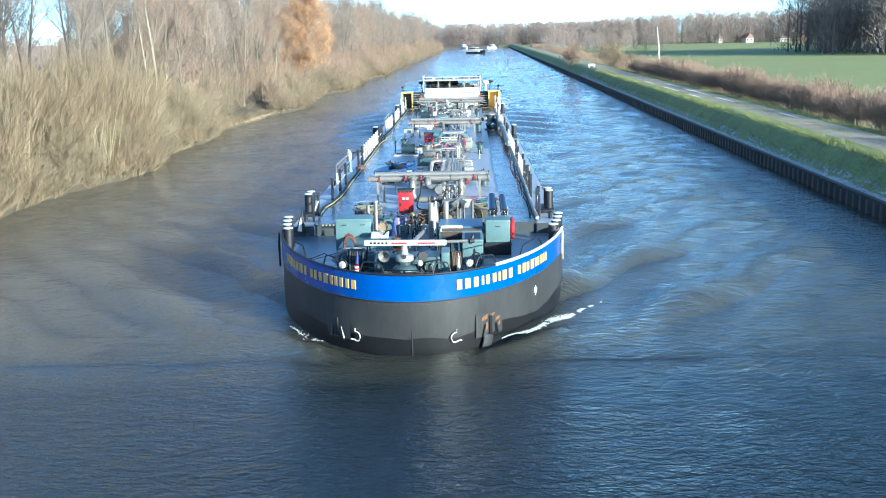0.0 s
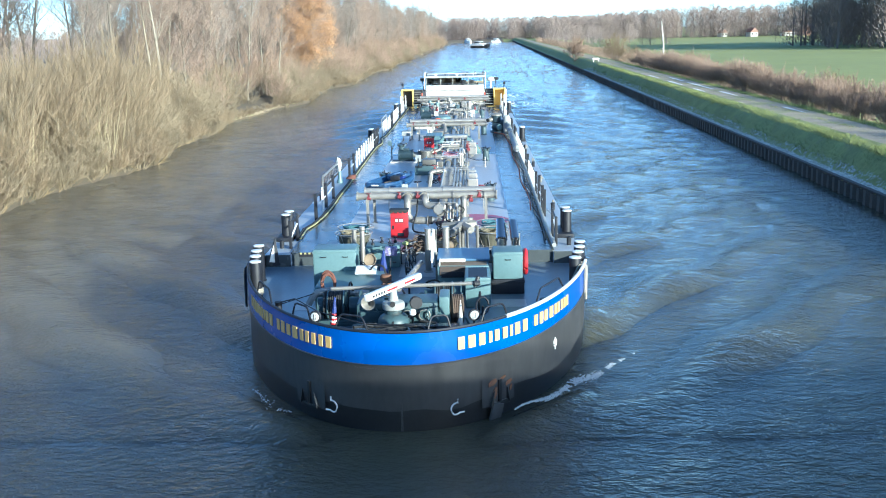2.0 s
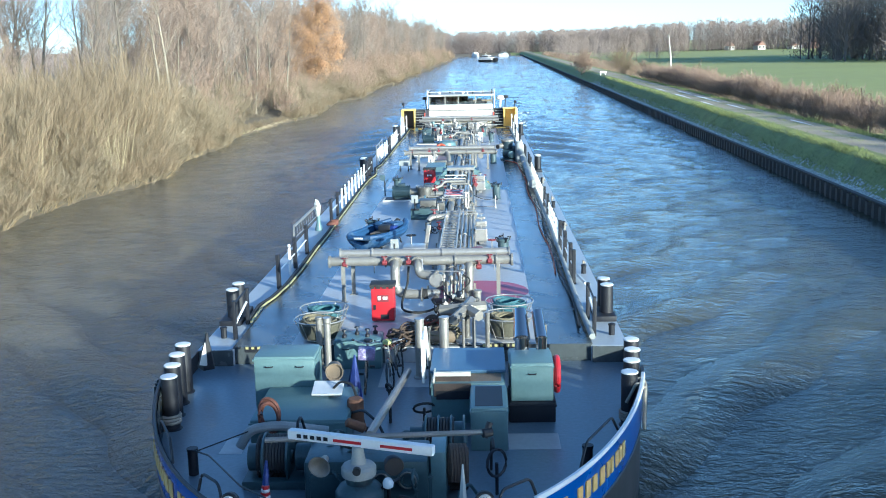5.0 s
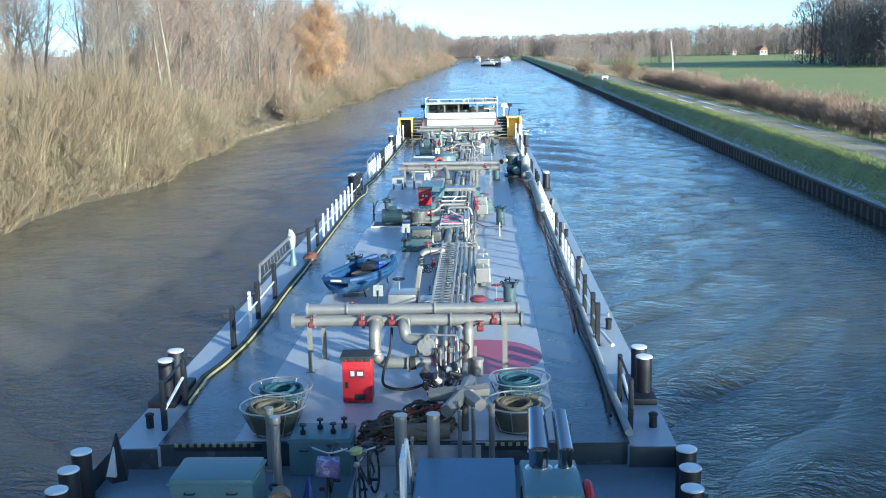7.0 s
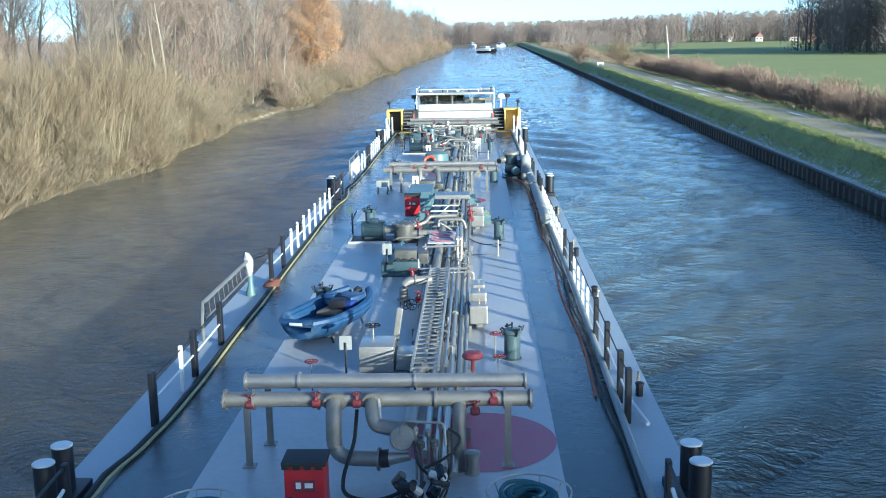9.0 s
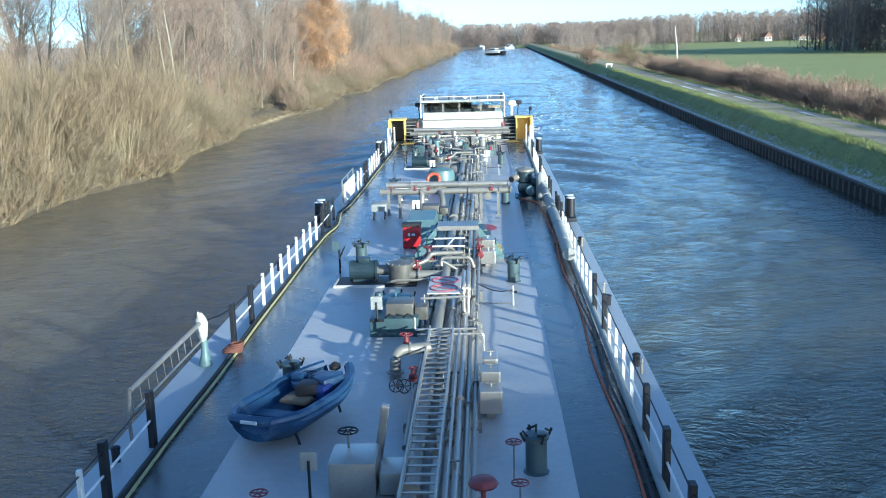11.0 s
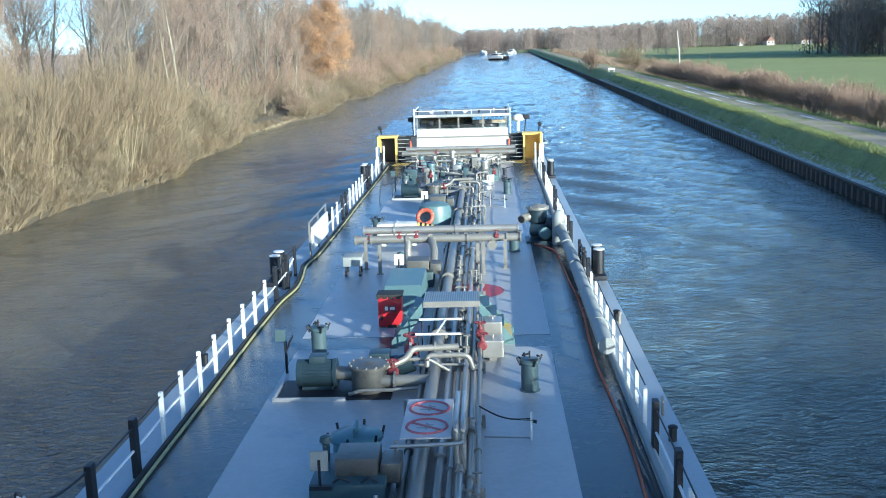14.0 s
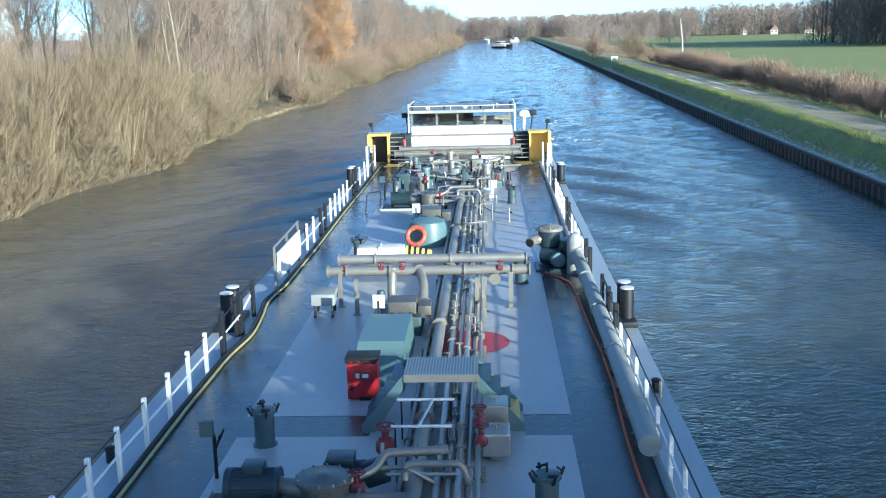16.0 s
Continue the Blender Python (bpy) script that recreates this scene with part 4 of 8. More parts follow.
def barrier():
    """A low white board on posts beside the track."""
    b = thing("barrier_board", "low white barrier board beside the towpath", "barrier")
    bm = B()
    box(bm, (-0.65, -0.03, 0.35), (0.65, 0.03, 0.62), bevel=0.01)
    part("board", bm, WHITE, b, smooth=0)
    for x in (-0.5, 0.5):
        bm = B()
        box(bm, (x - 0.05, 0.03, -0.2), (x + 0.05, 0.1, 0.6))
        part("post", bm, WHITE, b, smooth=0)
    b.matrix_basis = Matrix.Translation(at(3.1, 198, 2.05)) @ pose(0, 0, 0, 0, 0, 15)


barrier()
left_wood()
left_scrub()
trunk_trees()
hedge_and_grass()
far_woods()
houses()

aboard = []

# ---- the tanker barge, built about its stem at the waterline, y towards its stern ----
HALF, LENGTH, DECK_Z, FORE_Z, RAIL_Z = 4.75, 85.0, 1.81, 1.42, 2.22
HEADING = -1.496
SHIP_ROWS = (
    (0.0, 0.0), (0.5, -1.45), (1.0, -2.898), (1.5, -4.337), (2.0, -5.782), (2.5, -7.224), (3.0, -8.669), (3.5, -10.099), (4.0, -11.529),
    (6.5, -18.539), (7.0, -19.926), (7.5, -21.298), (8.0, -22.672), (8.5, -24.048), (9.0, -25.437), (11.5, -32.391), (12.0, -33.802),
    (12.5, -35.226), (13.0, -36.662), (13.5, -38.095), (14.0, -39.528), (14.5, -40.95), (15.0, -42.37), (15.5, -43.791), (16.0, -45.227))


def ship_pose(run):
    """The barge's place after it has run that far along its course."""
    return pose(0, 0, 0, 0, 0, HEADING) @ Matrix.Translation((-1.56, 26.46 + run, 0))


def bow_x(y, depth=9.0, half=HALF):
    """Half the beam at y metres from the stem."""
    if y >= depth:
        return half
    return half * math.sqrt(max(1 - (1 - y / depth) ** 2, 0)) * (0.96 + 0.04 * y / depth)


ship = thing("tanker_barge", "long inland tanker barge, black hull, blue bow band, pipes on deck", "barge")


def hull_line(depth=9.0, half=HALF, n=28, stern=True):
    """The deck's outline from the port quarter round the stem to the starboard quarter."""
    ys = [depth * (1 - math.cos(k / n * math.pi / 2)) ** 1.0 for k in range(n + 1)]
    side = [(bow_x(y, depth, half), y) for y in ys if y > 0.0]
    far = [(half, 20), (half, 45), (half, 76)] + ([(half * 0.93, 81), (half * 0.7, 84.2), (half * 0.3, LENGTH)] if stern else [])
    right = [(0.0, 0.0)] + side + far
    return [(-x, y) for x, y in right[::-1][:-1]] + right


def skin(name, levels, material, label="", y_max=None):
    """A shell between outlines at several heights."""
    bm = B()
    rings = []
    for z, depth, half, shift in levels:
        line = [(x, y + shift) for x, y in hull_line(depth, half) if y_max is None or y <= y_max]
        rings.append([bm.verts.new((x, y, z + (0.10 + 0.16 * noise.noise((x * 0.9 + 0.4, y * 0.25, 6)) + 0.05 * noise.noise((x * 3, y * 0.9, 2)) if z == 0.36 else 0))) for x, y in line])
    for a, b in zip(rings, rings[1:]):
        for k in range(len(a) - 1):
            bm.faces.new((a[k], a[k + 1], b[k + 1], b[k]))
        if y_max is None:
            bm.faces.new((a[-1], a[0], b[0], b[-1]))
    return part(name, bm, material, ship, label, smooth=30)


skin("boot_top", [(-1.2, 8.2, 4.62, 0.25), (0.0, 8.3, 4.66, 0.12), (0.36, 8.4, 4.68, 0.09)], HULL_FOOT, "black wet foot of the hull")
skin("hull", [(0.36, 8.4, 4.68, 0.09), (1.0, 8.8, 4.72, 0.03), (1.52, 9.0, HALF, 0.0), (DECK_Z - 0.06, 9.0, HALF, 0.0)], HULL_BLACK, "dark grey-black steel hull with scuffs")
skin("bow_band", [(1.50, 9.0, HALF + 0.012, -0.012), (1.9, 9.0, HALF + 0.014, -0.014), (RAIL_Z, 9.0, HALF + 0.02, -0.02)], BLUE, "glossy blue band round the bow", y_max=7.2)
skin("bulwark_inside", [(FORE_Z - 0.05, 9.0, HALF - 0.05, 0.05), (RAIL_Z - 0.02, 9.0, HALF - 0.05, 0.05)], DECK, y_max=7.2)


def deck_plate(name, z, y0, y1, material, inset=0.03, label="", thick=0.0):
    bm = B()
    line = [(x, y) for x, y in hull_line(9.0, HALF - inset) if y0 <= y <= y1]
    right = [p for p in line if p[0] > 0]
    pts = [(-x, y) for x, y in right[::-1]] + right
    if y0 > 0:
        pts = [(-bow_x(y0) + inset, y0)] + [p for p in pts] + [(bow_x(y0) - inset, y0)]
        left = [p for p in pts if p[0] < 0]
        left.sort(key=lambda p: -p[1])
        rt = [p for p in pts if p[0] > 0]
        rt.sort(key=lambda p: p[1])
        pts = left + rt
    if y0 == 0:
        pts = [(-HALF + inset, y1)] + pts[:len(pts) // 2] + [(0.0, inset)] + pts[len(pts) // 2:] + [(HALF - inset, y1)]
    bm.faces.new([bm.verts.new((x, y, z)) for x, y in pts])
    return part(name, bm, material, ship, label, smooth=0)


deck_plate("foredeck", FORE_Z, 0.0, 10.2, FORE, 0.03, "dark blue-grey foredeck")
bm = B()
box(bm, (-3.98, 10.0, FORE_Z - 0.2), (3.98, 71, DECK_Z))
part("tank_deck", bm, DECK, ship, "dark blue-grey tank deck", smooth=0)
for sx in (-1, 1):
    bm = B()
    pts = [(3.95, 10.0), (4.1, 9.92), (HALF + 0.004, 9.9), (HALF + 0.004, 76), (3.95, 76)]
    top = [bm.verts.new((sx * x, y, DECK_Z - 0.03)) for x, y in pts]
    low = [bm.verts.new((sx * min(x, HALF - 0.02), y, FORE_Z - 0.3 if x < HALF else DECK_Z - 0.058)) for x, y in pts]
    bm.faces.new(top)
    part("gunwale_front", box(B(), (min(sx * 3.97, sx * (HALF - 0.03)), 9.87, FORE_Z - 0.1), (max(sx * 3.97, sx * (HALF - 0.03)), 9.9, DECK_Z - 0.034)), DECK, ship, smooth=0)
    for k in range(len(pts)):
        bm.faces.new((top[k], top[(k + 1) % 5], low[(k + 1) % 5], low[k]))
    part("gunwale", bm, GUNWALE, ship, "pale blue-grey gunwale strip", smooth=0)
for y0, y1, x0, x1 in ((10.12, 34.8, -2.7, 2.82), (35.75, 69.0, -2.75, 2.88), (34.8, 35.75, -0.5, 2.06)):
    bm = B()
    box(bm, (x0, y0, DECK_Z - 0.02), (x1, y1, DECK_Z + 0.006))
    part("painted_deck_area", bm, PALE, ship, "pale blue painted middle of the deck", smooth=0)


# ---- fittings of the hull and bow ----
def hull_point(s, z, off=0.0):
    """A place on the bow's skin: s metres round from the stem (port negative), and the outward direction."""
    x, y, run, step = 0.0, 0.0, 0.0, 0.02
    while run < abs(s) and y < 9:
        nx = min(x + step, HALF)
        lo, hi = y, 9.0
        for _ in range(24):
            mid = (lo + hi) / 2
            lo, hi = (mid, hi) if bow_x(mid) < nx else (lo, mid)
        run += math.hypot(nx - x, hi - y)
        x, y = nx, hi
    e = 0.05
    t = Vector((bow_x(y + e) - bow_x(max(y - e, 0)), 2 * e if y > e else e + y, 0)).normalized()
    out = Vector((t.y, -t.x, 0))
    if s < 0:
        x, out = -x, Vector((-out.x, out.y, 0))
    return Vector((x, y, z)) + out * off, out


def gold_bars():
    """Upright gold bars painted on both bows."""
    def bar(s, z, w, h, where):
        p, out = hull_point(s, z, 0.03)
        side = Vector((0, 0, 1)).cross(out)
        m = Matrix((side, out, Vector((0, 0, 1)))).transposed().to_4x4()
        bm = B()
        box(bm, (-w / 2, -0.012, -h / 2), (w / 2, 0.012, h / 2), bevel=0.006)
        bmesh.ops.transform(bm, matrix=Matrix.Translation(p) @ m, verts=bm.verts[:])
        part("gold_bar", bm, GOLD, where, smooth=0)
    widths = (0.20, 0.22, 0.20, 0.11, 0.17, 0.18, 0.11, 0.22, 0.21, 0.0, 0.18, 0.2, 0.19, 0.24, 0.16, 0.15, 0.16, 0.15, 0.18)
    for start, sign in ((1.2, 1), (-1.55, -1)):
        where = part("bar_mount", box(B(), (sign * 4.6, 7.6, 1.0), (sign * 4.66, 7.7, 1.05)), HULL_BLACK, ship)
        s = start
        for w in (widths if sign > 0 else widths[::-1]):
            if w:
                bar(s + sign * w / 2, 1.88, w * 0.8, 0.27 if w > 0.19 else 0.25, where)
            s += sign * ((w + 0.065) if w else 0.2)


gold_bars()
bm = B()
line = [Vector((x, y, RAIL_Z)) for x, y in hull_line() if y <= 7.2]
tube(bm, line, 0.035, 6)
part("rail_cap", bm, BLACK, ship, "dark rail capping the bulwark")
bm = B()
tube(bm, [Vector((x * 1.004, y - 0.01, RAIL_Z + 0.012)) for x, y in hull_line(n=40) if 1.0 < y <= 6.6 and x > 0], 0.045, 6)
part("rail_cap", bm, WHITE, ship, "white painted stretch of bulwark rail")
# rubbing line at the foot of the blue band and the stem's weld
bm = B()
tube(bm, [hull_point(s * 0.3, 1.5, 0.02)[0] for s in range(-25, 26)], 0.018, 5)
part("rubbing_bead", bm, HULL_BLACK, ship)
bm = B()
tube(bm, [(0, 0.105, 0.0), (0, 0.075, 0.7), (0, 0.01, 1.5)], 0.02, 5)
part("stem_weld", bm, HULL_BLACK, ship)
# white painted hooks and load mark near the waterline
for s0, sign in ((1.18, 1), (-1.62, -1)):
    bm = B()
    pts = []
    for a in range(70, 311, 24):
        q, o = hull_point(s0 + sign * 0.12 * math.cos(radians(a)), 0.44 + 0.13 * math.sin(radians(a)), 0.02)
        pts.append(q + o * -0.015)
    tube(bm, [pts[0] + Vector((0, 0, 0.09))] + pts + [pts[-1] + Vector((0.1 * sign, 0.02, 0.01))], 0.018, 5)
    part("draught_mark", bm, WHITE, ship, "white painted hook mark")
q, o = hull_point(4.75, 1.05, 0.02)
bm = B()
ring(bm, q, 0.085, 0.016, 16, o, 5)
cyl(bm, q - Vector((0, 0, 0.16)), q + Vector((0, 0, 0.13)), 0.014, 5)
part("load_mark", bm, WHITE, ship, "white painted load mark")
# shallow anchor pockets that follow the skin, with stowed anchors
for sx in (-1, 1):
    bm = B()
    grid = [[bm.verts.new(hull_point(sx * (1.85 + 0.125 * a), 0.3 + 0.16 * b, 0.005)[0]) for a in range(9)] for b in range(5)]
    for b in range(4):
        for a in range(8):
            bm.faces.new((grid[b][a], grid[b][a + 1], grid[b + 1][a + 1], grid[b + 1][a]))
    pocket = part("anchor_pocket", bm, HULL_BLACK, ship, "worn dark anchor pocket in the bow")
    p, o = hull_point(sx * 2.35, 0.62, 0.0)
    side = Vector((0, 0, 1)).cross(o)
    m = Matrix.Translation(p) @ Matrix((side, o, Vector((0, 0, 1)))).transposed().to_4x4()
    bm = B()
    box(bm, (-0.05, 0.0, -0.28), (0.05, 0.05, 0.24), bevel=0.015)
    box(bm, (-0.3, 0.0, -0.36), (0.3, 0.055, -0.26), bevel=0.02)
    for k in (-1, 1):
        cyl(bm, (k * 0.27, 0.03, -0.3), (k * 0.2, 0.05, 0.02), 0.05, 6, 0.012)
    bmesh.ops.transform(bm, matrix=m, verts=bm.verts[:])
    part("anchor", bm, HULL_FOOT, pocket, "black stowed anchor")
    for x, z, w, h in () if sx < 0 else ((-0.3, 0.1, 0.2, 0.1), (0.22, 0.2, 0.24, 0.14), (0.14, -0.05, 0.1, 0.26), (-0.08, 0.24, 0.24, 0.07), (-0.36, -0.04, 0.1, 0.12)):
        bm = B()
        a = [hull_point(2.35 - x + dx * w / 2, 0.62 + z + dz * h / 2 + 0.03 * dx, 0.02)[0] for dx, dz in ((-1, -0.7), (0.2, -1), (1, -0.5), (0.8, 0.8), (-0.3, 1), (-1, 0.5))]
        b = [q - o * 0.012 for q in a]
        va, vb = [bm.verts.new(q) for q in a], [bm.verts.new(q) for q in b]
        bm.faces.new(va)
        for k in range(6):
            bm.faces.new((va[k], va[(k + 1) % 6], vb[(k + 1) % 6], vb[k]))
        part("rust_patch", bm, RUST, pocket, smooth=0)
bm = B()
q, o = hull_point(2.15, 0.0, 0.05)
side = Vector((0, 0, 1)).cross(o)
box(bm, (-0.16, -0.03, -0.25), (0.16, 0.03, 0.36), bevel=0.02)
bmesh.ops.transform(bm, matrix=Matrix.Translation(q) @ Matrix((side, o, Vector((0, 0, 1)))).transposed().to_4x4() @ Matrix.Rotation(0.35, 4, "Y"), verts=bm.verts[:])
part("anchor_fluke", bm, HULL_BLACK, ship, "dark steel anchor fluke hanging at the waterline")


def bollard(x, y, z0, z1, r=0.15):
    bm = B()
    lathe(bm, [(r * 1.25, z0), (r * 1.25, z0 + 0.03), (r, z0 + 0.05), (r, z1 - 0.05), (r * 0.98, z1 - 0.03)], (x, y, 0), 18)
    b = part("bollard", bm, BLACK, ship, "black steel mooring bollard with white cap")
    bm = B()
    lathe(bm, [(r * 1.04, z1 - 0.03), (r * 1.06, z1 - 0.012), (r * 0.98, z1), (r * 0.4, z1 + 0.008)], (x, y, 0), 18)
    part("cap", bm, WHITE, b, "white painted top")


for sx in (-1, 1):
    for x, y in ((4.22, 6.05), (4.36, 6.75), (4.47, 7.45), (4.55, 8.15)):
        bollard(sx * x, y, FORE_Z - 0.02, 2.45)
    for y in (12.35, 13.0, 41.5, 42.1, 63.2, 63.8):
        bollard(sx * 4.5 + (0.07 if sx > 0 else 0), y, DECK_Z - 0.05, 2.6)
    for y in (12.65, 41.8, 63.5):
        bm = B()
        box(bm, (sx * 4.5 - 0.26, y - 0.75, DECK_Z - 0.04), (sx * 4.5 + 0.26, y + 0.75, DECK_Z + 0.1), bevel=0.03)
        part("bollard_base", bm, BLACK, ship)
    bm = B()
    cyl(bm, (sx * 3.25, 3.95, FORE_Z), (sx * 3.25, 3.95, 1.86), 0.085, 12)
    cyl(bm, (sx * 3.25, 3.95, 1.84), (sx * 3.25, 3.95, 1.88), 0.095, 12)
    part("deck_post", bm, BLACK, ship, "short black deck post")
    # rope-worn fairlead and line at the shoulder
    bm = B()
    for k in range(3):
        ring(bm, (sx * 4.24, 6.05, FORE_Z + 0.15 + 0.06 * k), 0.18, 0.03, 18)
    for y, low in ((5.9, 1.5), (6.2, 1.25)) if sx > 0 else ():
        xo = bow_x(y) + 0.05
        tube(bm, bend([(sx * (xo - 0.3), y, 1.9), (sx * (xo - 0.12), y, 2.28), (sx * (xo + 0.03), y, 2.2), (sx * (xo + 0.03), y + 0.05, low)], 0.08), 0.032, 6)
    if sx < 0:
        drop = B()
        for k in range(3):
            y = 6.3 + 0.2 * k
            xo = bow_x(y) + 0.06
            tube(drop, bend([(-xo - 0.02, y, 2.16), (-xo - 0.05, y + 0.03, 1.7), (-xo - 0.03, y - 0.04, 1.15 + 0.16 * (k % 3))], 0.1), 0.032, 6)
        part("rope_fender", drop, RUBBER, ship, "dark worn rope fender hanging over the bulwark")
    part("mooring_line", bm, ROPE_WHITE, ship, "frayed pale rope over the bulwark")


def hoop(s0, s1, h=0.28):
    """A bent hand hoop on the bulwark."""
    a, b = hull_point(s0, RAIL_Z, -0.06)[0], hull_point(s1, RAIL_Z, -0.06)[0]
    c, d = a.lerp(b, 0.16) + Vector((0, 0.05, h)), a.lerp(b, 0.84) + Vector((0, 0.05, h))
    bm = B()
    tube(bm, bend([a, c, d, b], 0.1), 0.022, 6)
    part("hand_hoop", bm, BLACK, ship)


for s0, s1 in ((-3.0, -2.3), (-1.5, -0.7), (0.6, 1.1), (1.9, 2.7), (3.9, 5.6), (-5.6, -4.2)):
    hoop(s0, s1)
# low cable between the deck posts and the hoops
bm = B()
tube(bm, [(-3.25, 3.95, 1.85), (-2.6, 2.6, 2.3), (-1.9, 1.6, 2.25), (-0.8, 0.6, 2.25), (0.3, 0.4, 2.25)], 0.015, 5)
tube(bm, [(-3.25, 3.95, 1.8), (-2.2, 4.8, 1.95)], 0.012, 5)
part("guard_cable", bm, BLACK, ship)

# ---- windlasses, boxes and cabinets of the foredeck ----
def windlass(x0, x1, y):
    w = part("windlass", box(B(), (x0, y - 0.4, FORE_Z), (x1, y + 0.4, FORE_Z + 0.14), bevel=0.02), DARK_TEAL, ship, "dark teal anchor windlass")
    for k in range(4):
        x = x0 + (x1 - x0) * (k + 0.5) / 4
        part("drum", cyl(B(), (x - 0.13, y, FORE_Z + 0.4), (x + 0.13, y, FORE_Z + 0.4), 0.30 if k % 2 else 0.22, 18), DARK_TEAL, w)
        bm = B()
        lathe(bm, [(0.3, -0.02), (0.4, -0.018), (0.41, 0.0), (0.4, 0.018), (0.12, 0.02), (0.1, 0.05), (0.03, 0.055)], (x + 0.14, y, FORE_Z + 0.4), 22, (1, 0, 0))
        part("drum_flange", bm, DARK_TEAL, w)
    bm = B()
    for k in range(10):
        ring(bm, (x0 + 0.25 + 0.05 * k, y, FORE_Z + 0.42), 0.33, 0.028, 20, (1, 0, 0), 5)
    part("wound_rope", bm, RUBBER, w, "dark wire wound on the drum")


windlass(-2.3, -0.75, 3.7)
bm = B()
box(bm, (-1.2, 2.72, FORE_Z), (0.72, 3.65, 2.14), bevel=0.1)
box(bm, (-1.1, 2.66, FORE_Z + 0.1), (-0.3, 2.74, 1.95), bevel=0.03)
gear = part("winch_gearbox", bm, DARK_TEAL, ship, "dark teal winch gear casing")
part("end_casing", box(B(), (0.74, 2.8, FORE_Z), (0.98, 3.6, 2.24), bevel=0.04), TEAL, gear, "pale teal end casing")
for x, rr in ((0.0, 0.13), (0.4, 0.15)):
    boss = part("bearing_boss", lathe(B(), [(rr * 1.1, -0.02), (rr * 1.1, 0.05), (rr, 0.08), (rr * 0.55, 0.085), (rr * 0.5, 0.05)], (x, 2.72, 1.86), 18, (0, -1, 0)), DARK_TEAL, gear)
    part("cover_ring", ring(B(), (x, 2.64, 1.86), rr * 0.85, 0.016, 20, (0, 1, 0), 5), GREY_PIPE, boss)
bm = B()
for k in range(6):
    ring(bm, (1.04 + 0.045 * k, 3.2, 1.84), 0.34, 0.03, 20, (1, 0.1, 0), 5)
cyl(bm, (1.0, 3.2, 1.84), (1.32, 3.2, 1.84), 0.3, 18)
part("rope_coil", bm, ROPE_DARK, ship, "dark brown rope wound on a drum")


def casing(name, lo, hi, material, label, lids=0, bevel=0.03):
    """A sheet-steel casing with seams and lid handles."""
    bm = B()
    box(bm, lo, hi, bevel=bevel)
    c = part(name, bm, material, ship, label)
    bm = B()
    box(bm, (lo[0] - 0.015, lo[1] - 0.015, hi[2] - 0.09), (hi[0] + 0.015, hi[1] + 0.015, hi[2] - 0.06))
    part("seam", bm, material, c)
    for k in range(lids):
        x = lo[0] + (hi[0] - lo[0]) * (k + 0.5) / lids
        bm = B()
        tube(bm, bend([(x - 0.07, lo[1] + 0.02, hi[2] - 0.2), (x - 0.07, lo[1] - 0.05, hi[2] - 0.2), (x + 0.07, lo[1] - 0.05, hi[2] - 0.2), (x + 0.07, lo[1] + 0.02, hi[2] - 0.2)], 0.03), 0.012, 5)
        part("handle", bm, BLACK, c)
    return c


casing("locker", (-2.8, 6.75, FORE_Z), (-1.62, 7.6, 2.58), TEAL, "pale teal steel locker on the foredeck", 2, 0.06)
casing("winch_housing", (-2.5, 4.9, FORE_Z), (-0.8, 6.7, 2.0), TEAL, "pale teal winch housing with stains", 2, 0.05)
casing("engine_cabinet", (2.08, 6.25, FORE_Z + 0.4), (2.86, 7.15, 2.55), TEAL, "pale teal bow engine cabinet", 1)
casing("cabinet_plinth", (2.04, 6.2, FORE_Z), (2.9, 7.2, FORE_Z + 0.4), BLACK, "black plinth under the cabinet")
casing("vent_box", (1.34, 4.85, FORE_Z), (1.98, 6.1, 2.2), TEAL, "teal vent box with open top")
casing("hatch_coaming", (0.6, 6.2, FORE_Z), (1.96, 8.15, 2.2), TEAL, "teal hatch coaming")
bm = B()
box(bm, (0.56, 6.75, 2.21), (2.0, 8.25, 2.27), bevel=0.02)
part("hatch_lid", bm, LID_BLUE, ship, "blue-grey sliding hatch lid", smooth=0)
bm = B()
box(bm, (0.66, 6.3, 2.3), (1.34, 6.34, 2.38)), box(bm, (0.64, 6.2, 2.2), (0.67, 6.8, 2.3))
part("hatch_board", bm, CREAM, ship, "white board of the open hatch", smooth=0)
# brown and black plates on the closed front stand for the shaded inside
plates("companionway", [((0.66, 6.17, 1.95), (1.34, 6.185, 2.2)), ((0.68, 6.32, 2.2), (1.33, 6.335, 2.3))], WOOD_DARK, ship, "open companionway, its shaded inside put in as a dark brown plate")
plates("companionway_shade", [((0.7, 6.155, 1.9), (1.3, 6.168, 2.06))], BLACK, ship)
bm = B()
box(bm, (0.7, 6.3, 2.196), (1.9, 6.74, 2.204))
part("hatch_opening", bm, WOOD_BARE, ship, "brown inside of the hatch", smooth=0)
# black sheet on the closed top, standing for shade in the vent
bm = B()
box(bm, (1.42, 4.95, 2.196), (1.9, 6.0, 2.206))
part("vent_shade", bm, BLACK, ship, smooth=0)
